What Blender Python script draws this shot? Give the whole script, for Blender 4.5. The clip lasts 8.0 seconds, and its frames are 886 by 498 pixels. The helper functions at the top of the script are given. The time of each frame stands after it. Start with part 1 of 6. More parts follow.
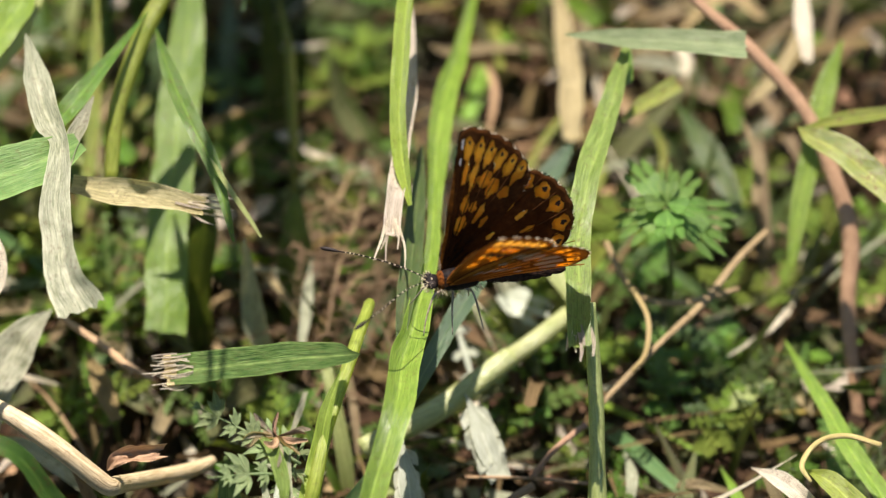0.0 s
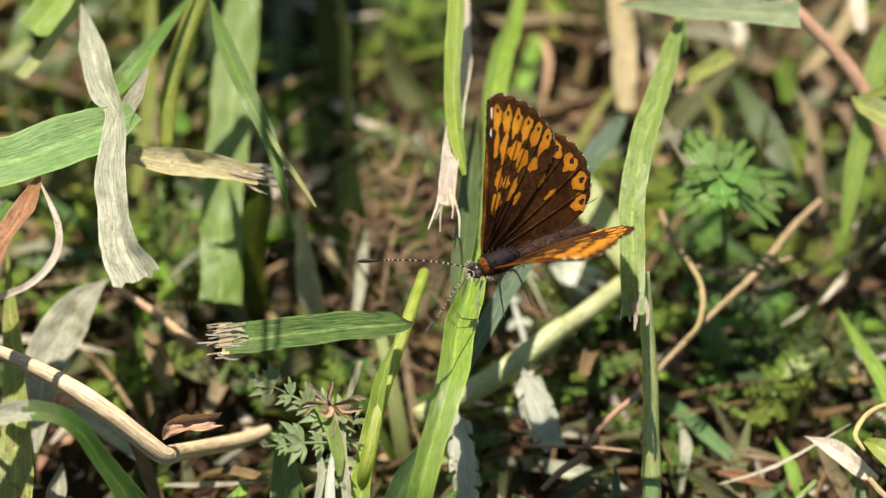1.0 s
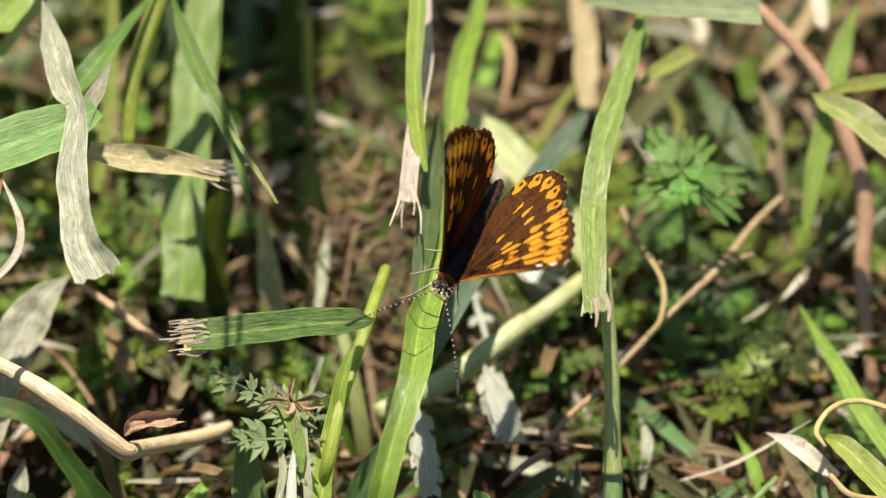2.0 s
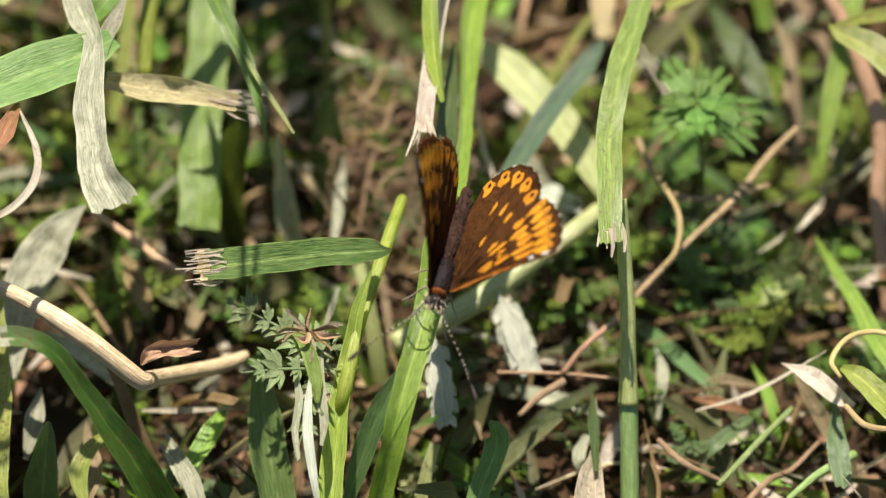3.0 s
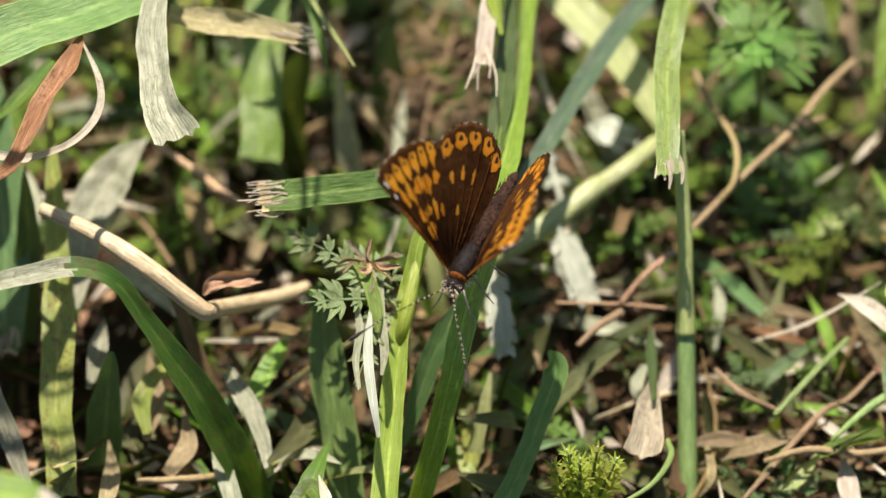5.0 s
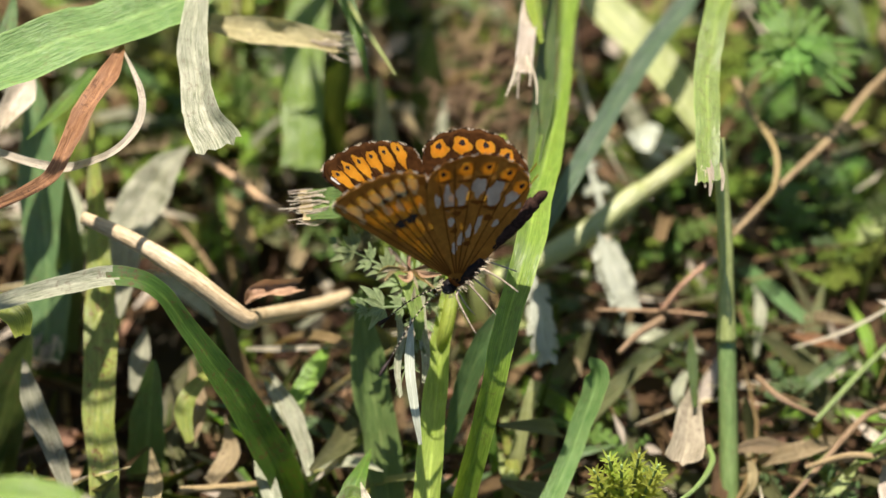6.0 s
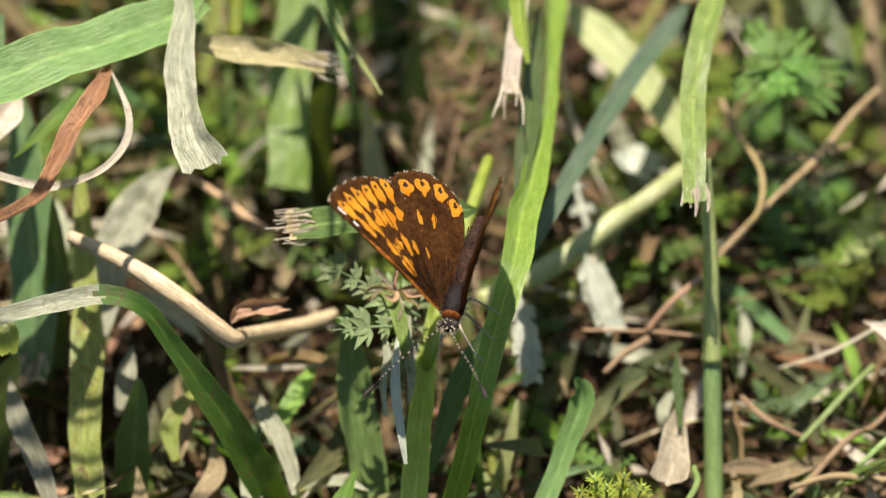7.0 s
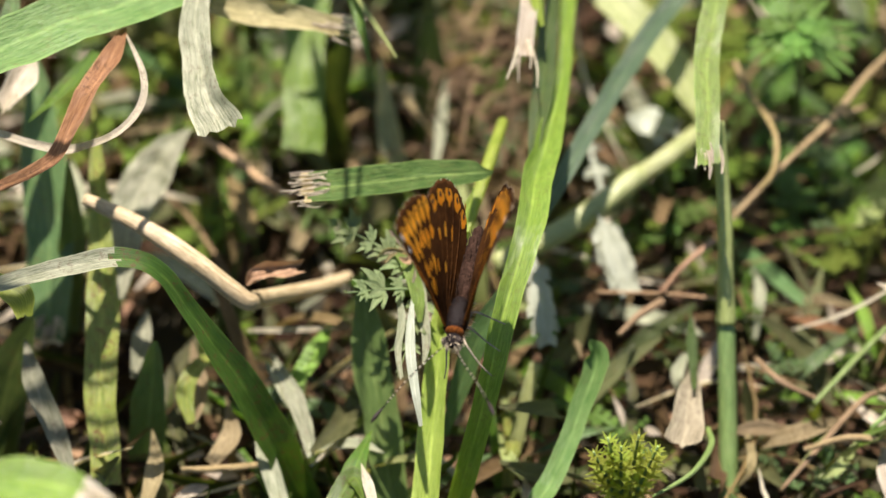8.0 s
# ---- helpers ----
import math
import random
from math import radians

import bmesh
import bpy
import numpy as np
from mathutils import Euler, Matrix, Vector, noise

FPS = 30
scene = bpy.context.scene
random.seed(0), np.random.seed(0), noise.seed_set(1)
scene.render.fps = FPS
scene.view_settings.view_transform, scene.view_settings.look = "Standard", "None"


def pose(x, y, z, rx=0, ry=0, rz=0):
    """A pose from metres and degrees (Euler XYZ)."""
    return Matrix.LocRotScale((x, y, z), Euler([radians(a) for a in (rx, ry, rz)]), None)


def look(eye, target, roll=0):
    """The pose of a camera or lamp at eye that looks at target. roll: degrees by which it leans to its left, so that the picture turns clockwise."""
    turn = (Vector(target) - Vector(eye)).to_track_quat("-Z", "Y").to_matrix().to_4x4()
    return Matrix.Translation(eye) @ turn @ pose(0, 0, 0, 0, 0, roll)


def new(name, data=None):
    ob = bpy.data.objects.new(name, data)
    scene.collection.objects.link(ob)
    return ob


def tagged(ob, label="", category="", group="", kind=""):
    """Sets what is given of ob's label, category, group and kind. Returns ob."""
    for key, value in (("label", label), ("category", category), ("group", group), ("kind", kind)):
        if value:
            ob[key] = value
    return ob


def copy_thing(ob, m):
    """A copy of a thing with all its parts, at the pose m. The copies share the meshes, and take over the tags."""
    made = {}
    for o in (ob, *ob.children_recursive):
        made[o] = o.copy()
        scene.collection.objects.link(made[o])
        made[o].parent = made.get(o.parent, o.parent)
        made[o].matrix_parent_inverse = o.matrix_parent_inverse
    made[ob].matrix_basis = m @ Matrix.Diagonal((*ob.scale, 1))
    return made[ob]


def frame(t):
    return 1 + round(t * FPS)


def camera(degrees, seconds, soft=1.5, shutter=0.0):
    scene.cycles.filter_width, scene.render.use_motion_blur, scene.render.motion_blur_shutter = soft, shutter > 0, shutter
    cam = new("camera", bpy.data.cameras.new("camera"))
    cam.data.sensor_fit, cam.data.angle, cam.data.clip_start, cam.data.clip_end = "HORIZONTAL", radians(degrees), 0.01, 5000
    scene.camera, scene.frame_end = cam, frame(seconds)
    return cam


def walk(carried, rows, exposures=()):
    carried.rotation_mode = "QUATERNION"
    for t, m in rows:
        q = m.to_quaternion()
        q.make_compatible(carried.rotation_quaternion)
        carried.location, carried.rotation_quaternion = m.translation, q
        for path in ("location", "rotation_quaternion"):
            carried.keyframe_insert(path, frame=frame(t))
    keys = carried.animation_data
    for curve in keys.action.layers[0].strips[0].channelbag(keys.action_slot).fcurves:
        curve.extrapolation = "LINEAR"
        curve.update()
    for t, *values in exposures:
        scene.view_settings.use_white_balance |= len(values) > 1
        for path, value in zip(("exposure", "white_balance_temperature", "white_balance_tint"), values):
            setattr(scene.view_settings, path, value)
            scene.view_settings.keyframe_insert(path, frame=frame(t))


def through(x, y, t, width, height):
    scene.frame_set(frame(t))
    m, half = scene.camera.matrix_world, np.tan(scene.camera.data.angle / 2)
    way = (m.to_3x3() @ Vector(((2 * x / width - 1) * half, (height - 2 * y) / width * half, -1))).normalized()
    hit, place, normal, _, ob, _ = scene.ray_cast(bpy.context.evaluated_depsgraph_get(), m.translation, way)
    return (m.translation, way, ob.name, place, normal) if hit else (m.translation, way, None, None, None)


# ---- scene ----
cam = camera(7.15, 8.0, soft=1.3)
cam.data.dof.use_dof, cam.data.dof.focus_distance, cam.data.dof.aperture_fstop = True, 0.632, 19
walk(cam, [
    (0.0, pose(0.00000, -0.40590, 0.50774, 41.4996, -0.3753, -0.5498)),
    (0.1, pose(0.00000, -0.40600, 0.50786, 41.4520, -0.3733, -0.5508)),
    (0.2, pose(0.00000, -0.40610, 0.50798, 41.4378, -0.3514, -0.5350)),
    (0.3, pose(0.00000, -0.40620, 0.50810, 41.4373, -0.3330, -0.5221)),
    (0.4, pose(0.00000, -0.40631, 0.50822, 41.4229, -0.2866, -0.4858)),
    (0.5, pose(0.00000, -0.40641, 0.50834, 41.3807, -0.1602, -0.3823)),
    (0.6, pose(0.00000, -0.40651, 0.50845, 41.3297, -0.1066, -0.3400)),
    (0.7, pose(0.00000, -0.40661, 0.50857, 41.3018, -0.0672, -0.3096)),
    (0.8, pose(0.00000, -0.40671, 0.50869, 41.2832, -0.0593, -0.3056)),
    (0.9, pose(0.00000, -0.40681, 0.50881, 41.2646, -0.0549, -0.3045)),
    (1.0, pose(0.00000, -0.40691, 0.50893, 41.2490, -0.0248, -0.2819)),
    (1.1, pose(0.00000, -0.40695, 0.50898, 41.2504, -0.0332, -0.2889)),
    (1.2, pose(0.00000, -0.40699, 0.50903, 41.2640, -0.0508, -0.3037)),
    (2.3, pose(0.00000, -0.40743, 0.50956, 41.1464, -0.3035, -0.5157)),
    (2.4, pose(0.00000, -0.40747, 0.50961, 41.0684, -0.3051, -0.5170)),
    (2.5, pose(0.00000, -0.40751, 0.50965, 40.8951, -0.2783, -0.4946)),
    (2.6, pose(0.00000, -0.40759, 0.50975, 40.8219, -0.2763, -0.4694)),
    (2.7, pose(0.00000, -0.40767, 0.50985, 40.7537, -0.2713, -0.4417)),
    (2.8, pose(0.00000, -0.40776, 0.50994, 40.7174, -0.2697, -0.4168)),
    (2.9, pose(0.00000, -0.40784, 0.51004, 40.6949, -0.2680, -0.3920)),
    (3.0, pose(0.00000, -0.40792, 0.51014, 40.6534, -0.2214, -0.3294)),
    (3.1, pose(0.00000, -0.40812, 0.51038, 40.6266, -0.2464, -0.3295)),
    (3.2, pose(0.00000, -0.40832, 0.51062, 40.5991, -0.2334, -0.2976)),
    (3.3, pose(0.00000, -0.40852, 0.51086, 40.5580, -0.2274, -0.2717)),
    (3.4, pose(0.00000, -0.40873, 0.51110, 40.4714, -0.2738, -0.2898)),
    (3.5, pose(0.00000, -0.40893, 0.51134, 40.3315, -0.3076, -0.2973)),
    (3.6, pose(0.00000, -0.40926, 0.51173, 40.0694, -0.3156, -0.2883)),
    (3.7, pose(0.00000, -0.40958, 0.51212, 39.8769, -0.2443, -0.2128)),
    (3.8, pose(0.00000, -0.40991, 0.51251, 39.8442, -0.1625, -0.1285)),
    (3.9, pose(0.00000, -0.41024, 0.51290, 39.8666, -0.0947, -0.0560)),
    (4.0, pose(0.00000, -0.41056, 0.51329, 39.8904, -0.0909, -0.0371)),
    (4.1, pose(0.00000, -0.41073, 0.51349, 39.8838, -0.0936, -0.0472)),
    (4.2, pose(0.00000, -0.41089, 0.51368, 39.9014, -0.0728, -0.0376)),
    (4.3, pose(0.00000, -0.41106, 0.51388, 39.9328, -0.0485, -0.0251)),
    (4.4, pose(0.00000, -0.41122, 0.51407, 39.9641, -0.0208, -0.0096)),
    (4.5, pose(0.00000, -0.41138, 0.51427, 40.0000, -0.0000, 0.0000)),
    (4.6, pose(0.00000, -0.41147, 0.51438, 40.0037, 0.0294, 0.0003)),
    (4.7, pose(0.00000, -0.41157, 0.51448, 40.0301, 0.0553, -0.0023)),
    (5.8, pose(0.00000, -0.41256, 0.51567, 40.1383, 0.4174, 0.0335)),
    (5.9, pose(0.00000, -0.41266, 0.51578, 40.1418, 0.4608, 0.0455)),
    (6.0, pose(0.00000, -0.41275, 0.51589, 40.1577, 0.5111, 0.0633)),
    (6.1, pose(0.00000, -0.41276, 0.51591, 40.1642, 0.5501, 0.1092)),
    (6.2, pose(0.00000, -0.41278, 0.51593, 40.1738, 0.5890, 0.1548)),
    (6.3, pose(0.00000, -0.41280, 0.51595, 40.1788, 0.5998, 0.1770)),
    (6.4, pose(0.00000, -0.41281, 0.51597, 40.1884, 0.6037, 0.1933)),
    (6.5, pose(0.00000, -0.41283, 0.51599, 40.2044, 0.6004, 0.2035)),
    (6.6, pose(0.00000, -0.41295, 0.51614, 40.2304, 0.5192, 0.1642)),
    (6.7, pose(0.00000, -0.41308, 0.51629, 40.2537, 0.4623, 0.1451)),
    (6.8, pose(0.00000, -0.41320, 0.51644, 40.2680, 0.4159, 0.1349)),
    (6.9, pose(0.00000, -0.41333, 0.51658, 40.2913, 0.3695, 0.1247)),
    (7.0, pose(0.00000, -0.41345, 0.51673, 40.3178, 0.3207, 0.1125)),
    (7.2, pose(0.00000, -0.41362, 0.51693, 40.3138, 0.3023, 0.0814)),
    (7.3, pose(0.00000, -0.41370, 0.51703, 40.2996, 0.3129, 0.0824)),
    (7.5, pose(0.00000, -0.41387, 0.51723, 40.2076, 0.3448, 0.0935)),
    (7.8, pose(0.00000, -0.41412, 0.51753, 40.0966, 0.4146, 0.1286)),
    (8.0, pose(0.00000, -0.41428, 0.51772, 40.0136, 0.4494, 0.1421)),
])

# ---- daylight ----
SUN_ELEVATION, SUN_TURN = 75, -14   # degrees; the sun stands beyond the grass, to the left
world = bpy.data.worlds.new("sky")
scene.world = world
world.use_nodes = True
sky = world.node_tree.nodes.new("ShaderNodeTexSky")
sky.sky_type, sky.sun_disc = "NISHITA", False
sky.sun_elevation, sky.sun_rotation = radians(SUN_ELEVATION), radians(SUN_TURN)
world.node_tree.nodes["Background"].inputs["Strength"].default_value = 0.066
world.node_tree.links.new(sky.outputs[0], world.node_tree.nodes["Background"].inputs["Color"])
sun = new("sun", bpy.data.lights.new("sun", "SUN"))
sun.data.energy, sun.data.angle, sun.data.color = 5.0, radians(0.6), (1.0, 0.875, 0.815)
toward = Vector((math.sin(radians(SUN_TURN)) * math.cos(radians(SUN_ELEVATION)),
                 math.cos(radians(SUN_TURN)) * math.cos(radians(SUN_ELEVATION)), math.sin(radians(SUN_ELEVATION))))
sun.matrix_world = look(toward * 3, (0, 0, 0))
scene.view_settings.exposure = 1.48


# ---- materials ----
def nodes_of(name):
    m = bpy.data.materials.new(name)
    m.use_nodes = True
    m.node_tree.nodes.clear()
    return m, m.node_tree.nodes, m.node_tree.links


def noise_node(N, L, vector, scale, detail=4.0, rough=0.6):
    n = N.new("ShaderNodeTexNoise")
    n.inputs["Scale"].default_value, n.inputs["Detail"].default_value, n.inputs["Roughness"].default_value = scale, detail, rough
    L.new(vector, n.inputs["Vector"])
    return n.outputs["Fac"]


def ramp(N, L, value, lo, hi):
    r = N.new("ShaderNodeMapRange")
    r.inputs["From Min"].default_value, r.inputs["From Max"].default_value = lo, hi
    L.new(value, r.inputs["Value"])
    return r.outputs["Result"]


def math_node(N, L, op, a, b):
    n = N.new("ShaderNodeMath")
    n.operation = op
    for i, v in enumerate((a, b)):
        if isinstance(v, (int, float)):
            n.inputs[i].default_value = v
        else:
            L.new(v, n.inputs[i])
    return n.outputs[0]


def mix_colour(N, L, fac, a, b, blend="MIX"):
    n = N.new("ShaderNodeMix")
    n.data_type, n.blend_type = "RGBA", blend
    for socket, v in ((n.inputs["Factor"], fac), (n.inputs["A"], a), (n.inputs["B"], b)):
        if isinstance(v, (int, float)):
            socket.default_value = v
        elif isinstance(v, tuple):
            socket.default_value = (*v, 1)
        else:
            L.new(v, socket)
    return n.outputs["Result"]


def leaf(name, base, second, stain, stained=0.25, through=0.4, rough=0.36, rib=0.5, veins=1.0, gloss=0.75, random_part=False, flecks=0.5):
    """A grass leaf: long veins in two sizes, a pale rib, blotches, pale flecks of dust and painted sheen, light that
    shines through.
    """
    m, N, L = nodes_of(name)
    uv = N.new("ShaderNodeUVMap").outputs["UV"]
    geo = N.new("ShaderNodeNewGeometry")
    where = N.new("ShaderNodeVectorMath")
    where.operation = "SCALE"
    where.inputs["Scale"].default_value = 1000
    L.new(geo.outputs["Position"], where.inputs[0])
    where = where.outputs["Vector"]

    def stretched(x, y):
        mapped = N.new("ShaderNodeMapping")
        mapped.inputs["Scale"].default_value = (x, y, 1)
        L.new(uv, mapped.inputs["Vector"])
        return mapped.outputs["Vector"]

    vein = noise_node(N, L, stretched(9, 0.35), 3.0, 3, 0.55)
    thread = noise_node(N, L, stretched(26, 0.22), 3.0, 2, 0.5)
    fleck_noise = noise_node(N, L, stretched(10, 1.5), 3.0, 6, 0.75)
    blotch = noise_node(N, L, where, 0.35, 5, 0.65)
    fine = noise_node(N, L, where, 2.2, 4, 0.7)
    chance = geo.outputs["Random Per Island"] if random_part else N.new("ShaderNodeObjectInfo").outputs["Random"]
    dim = tuple(c * 0.55 for c in base)
    pale = tuple(min(1, c * 1.5 + k) for c, k in zip(second, (0.05, 0.05, 0.02)))
    colour = mix_colour(N, L, ramp(N, L, vein, 0.35, 0.65), base, second)
    colour = mix_colour(N, L, math_node(N, L, "MULTIPLY", ramp(N, L, thread, 0.5, 0.64), 0.55 * veins), colour, dim)
    colour = mix_colour(N, L, math_node(N, L, "MULTIPLY", ramp(N, L, blotch, 0.42, 0.72), 0.55), colour, second)
    split = N.new("ShaderNodeSeparateXYZ")
    L.new(uv, split.inputs[0])
    off = math_node(N, L, "ABSOLUTE", math_node(N, L, "SUBTRACT", split.outputs["X"], 0.5), 0)
    ribbed = math_node(N, L, "MULTIPLY", ramp(N, L, off, 0.06, 0.015), math_node(N, L, "MULTIPLY", ramp(N, L, blotch, 0.3, 0.6), rib))
    colour = mix_colour(N, L, ribbed, colour, pale)
    spots = math_node(N, L, "MULTIPLY", ramp(N, L, fine, 0.52, 0.64), ramp(N, L, blotch, 0.42, 0.56))
    colour = mix_colour(N, L, math_node(N, L, "MULTIPLY", spots, stained), colour, stain)
    # pale flecks: some dust, and the leaf's white sheen put into the colour
    dust_sheen = math_node(N, L, "MULTIPLY", ramp(N, L, fleck_noise, 0.57, 0.70), ramp(N, L, blotch, 0.62, 0.42))
    colour = mix_colour(N, L, math_node(N, L, "MULTIPLY", dust_sheen, flecks), colour, pale)
    edge = math_node(N, L, "MULTIPLY", ramp(N, L, off, 0.44, 0.5), 0.4)
    colour = mix_colour(N, L, edge, colour, pale)
    tone = N.new("ShaderNodeHueSaturation")
    L.new(colour, tone.inputs["Color"])
    L.new(math_node(N, L, "ADD", math_node(N, L, "MULTIPLY", chance, 0.5), 0.75), tone.inputs["Value"])
    L.new(math_node(N, L, "ADD", math_node(N, L, "MULTIPLY", chance, 0.03), 0.485), tone.inputs["Hue"])
    colour = tone.outputs["Color"]
    bump = N.new("ShaderNodeBump")
    bump.inputs["Strength"].default_value, bump.inputs["Distance"].default_value = 0.7 * veins, 0.0003
    L.new(math_node(N, L, "ADD", math_node(N, L, "MULTIPLY", vein, 0.7), math_node(N, L, "MULTIPLY", thread, 0.5)), bump.inputs["Height"])
    surface = N.new("ShaderNodeBsdfPrincipled")
    surface.inputs["Specular IOR Level"].default_value = gloss
    L.new(math_node(N, L, "ADD", math_node(N, L, "MULTIPLY", fleck_noise, 0.3), rough - 0.15), surface.inputs["Roughness"])
    L.new(colour, surface.inputs["Base Color"])
    L.new(bump.outputs["Normal"], surface.inputs["Normal"])
    shine = N.new("ShaderNodeBsdfTranslucent")
    L.new(mix_colour(N, L, 1.0, colour, (1.45, 1.35, 0.7), "MULTIPLY"), shine.inputs["Color"])
    both = N.new("ShaderNodeMixShader")
    both.inputs["Fac"].default_value = through
    L.new(surface.outputs[0], both.inputs[1])
    L.new(shine.outputs[0], both.inputs[2])
    out = N.new("ShaderNodeOutputMaterial")
    L.new(both.outputs[0], out.inputs["Surface"])
    return m


BROWN_SPOT = (0.10, 0.05, 0.02)
GREEN = leaf("green_leaf", (0.047, 0.120, 0.008), (0.122, 0.215, 0.023), BROWN_SPOT, 0.6)
LUSH = leaf("light_green_leaf", (0.108, 0.222, 0.013), (0.24, 0.37, 0.048), BROWN_SPOT, 0.35)
LIME = leaf("lime_leaf", (0.175, 0.265, 0.018), (0.35, 0.43, 0.07), BROWN_SPOT, 0.4, 0.5, 0.33)
PALE = leaf("pale_leaf", (0.25, 0.31, 0.085), (0.40, 0.45, 0.18), BROWN_SPOT, 0.35)
# flecks set high: a whitish sheen is part of this leaf colour
FROST = leaf("pale_flecked_leaf", (0.118, 0.208, 0.020), (0.27, 0.37, 0.085), BROWN_SPOT, 0.5, 0.35, 0.33, 0.3, 1.3, 0.8, flecks=0.95)
GREYTAN = leaf("grey_tan_leaf", (0.16, 0.13, 0.08), (0.42, 0.37, 0.26), (0.07, 0.04, 0.025), 0.7, 0.3, 0.55, 0.3, 1.2, gloss=0.3)
HAY = leaf("hay_yellow_leaf", (0.24, 0.21, 0.09), (0.52, 0.46, 0.26), (0.12, 0.07, 0.03), 0.5, 0.35, 0.5, 0.3, 1.3, gloss=0.3)
DROOP = leaf("deep_green_leaf", (0.035, 0.098, 0.010), (0.087, 0.172, 0.023), (0.13, 0.06, 0.025), 0.9)
MID = leaf("mid_green_leaf", (0.072, 0.170, 0.011), (0.168, 0.285, 0.032), BROWN_SPOT, 0.35)
TWIG = leaf("brown_tendril", (0.17, 0.115, 0.055), (0.34, 0.25, 0.13), BROWN_SPOT, 0.3, 0.1, 0.5, 0, gloss=0.3)
FRESH = leaf("fresh_yellow_green_leaf", (0.22, 0.31, 0.028), (0.42, 0.50, 0.10), BROWN_SPOT, 0.2, 0.5, 0.33)
SAGE = leaf("blue_green_leaf", (0.050, 0.112, 0.032), (0.122, 0.195, 0.068), BROWN_SPOT, 0.5, 0.3)
# dark green; on blades in shade it also stands in for that shade
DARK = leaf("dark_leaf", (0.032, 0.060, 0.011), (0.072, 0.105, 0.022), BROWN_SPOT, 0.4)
YGREEN = leaf("yellow_green_leaf", (0.125, 0.205, 0.022), (0.30, 0.33, 0.065), (0.15, 0.065, 0.02), 1.0)
SILVER = leaf("withered_leaf", (0.140, 0.165, 0.085), (0.40, 0.41, 0.29), (0.14, 0.10, 0.06), 0.6, 0.35, 0.5, 0.3, 0.9, gloss=0.35, flecks=0.9)
STRAW = leaf("straw_leaf", (0.28, 0.21, 0.10), (0.52, 0.43, 0.25), (0.12, 0.07, 0.03), 0.7, 0.35, 0.5, 0.2, 1.5, gloss=0.3)
BONE = leaf("bleached_leaf", (0.46, 0.40, 0.28), (0.76, 0.69, 0.54), (0.20, 0.13, 0.08), 0.6, 0.3, 0.55, 0.2, 1.3, gloss=0.35)
RUST = leaf("red_brown_leaf", (0.20, 0.085, 0.032), (0.42, 0.22, 0.11), (0.06, 0.03, 0.02), 0.6, 0.3, 0.5, 0.3, 1.4, gloss=0.4)
SPRIG = leaf("sprig_yellow_green", (0.27, 0.36, 0.03), (0.52, 0.58, 0.12), BROWN_SPOT, 0.1, 0.55, 0.5, 0.3, gloss=0.3)
ICE = leaf("pale_blue_green_leaf", (0.15, 0.225, 0.085), (0.30, 0.37, 0.19), BROWN_SPOT, 0.2, 0.35, 0.4, 0.3, gloss=0.6, flecks=0.8)
CREAM = leaf("cream_stalk", (0.25, 0.32, 0.095), (0.42, 0.47, 0.19), BROWN_SPOT, 0.3, 0.2, 0.4, 0)
STRAWSTEM = leaf("straw_stalk", (0.32, 0.24, 0.12), (0.56, 0.46, 0.28), (0.16, 0.09, 0.04), 0.5, 0.1, 0.4, 0, gloss=0.4)
YSTEM = leaf("yellow_stalk", (0.28, 0.21, 0.07), (0.42, 0.33, 0.14), BROWN_SPOT, 0.3, 0.1, 0.4, 0, gloss=0.4)
BROWN = leaf("pinkish_brown_stalk", (0.26, 0.155, 0.085), (0.44, 0.29, 0.17), (0.12, 0.06, 0.04), 0.5, 0.1, 0.45, 0, gloss=0.3)
GREENSTEM = leaf("green_stalk", (0.12, 0.20, 0.04), (0.22, 0.30, 0.08), BROWN_SPOT, 0.3, 0.2, 0.4, 0)
BLUE = leaf("blue_green_glossy_leaf", (0.030, 0.082, 0.030), (0.085, 0.16, 0.070), BROWN_SPOT, 0.3, 0.3, 0.42, gloss=1.0)
FEATHER = leaf("feathery_grey_green_leaf", (0.13, 0.20, 0.075), (0.30, 0.38, 0.18), BROWN_SPOT, 0.2, 0.35, 0.5, 0.5, gloss=0.35)
MOSS = leaf("small_herb_green", (0.098, 0.160, 0.018), (0.225, 0.30, 0.05), BROWN_SPOT, 0.15, 0.45, 0.5, 0.4, gloss=0.3)
CHIP = leaf("leaf_chip", (0.15, 0.085, 0.046), (0.40, 0.25, 0.15), (0.05, 0.03, 0.02), 0.6, 0.15, 0.6, 0.1, random_part=True, gloss=0.2)
HERB = leaf("herb_leaf", (0.052, 0.138, 0.014), (0.15, 0.265, 0.045), BROWN_SPOT, 0.15, 0.4, 0.45, 0.6)
FELT = leaf("silvery_leaf", (0.33, 0.37, 0.26), (0.52, 0.56, 0.45), (0.25, 0.24, 0.14), 0.25, 0.25, 0.7, 0.4, gloss=0.15)
LOOSE_GREEN = leaf("sward_green", (0.032, 0.056, 0.008), (0.068, 0.096, 0.016), BROWN_SPOT, 0.5, 0.4, random_part=True, gloss=0.3)
LOOSE_GREY = leaf("sward_grey_green", (0.070, 0.082, 0.032), (0.14, 0.15, 0.065), BROWN_SPOT, 0.5, 0.3, random_part=True, gloss=0.25)
LOOSE_TAN = leaf("thatch_tan", (0.105, 0.072, 0.028), (0.24, 0.17, 0.074), (0.10, 0.05, 0.03), 0.6, 0.2, 0.55, 0.1, random_part=True, gloss=0.2)
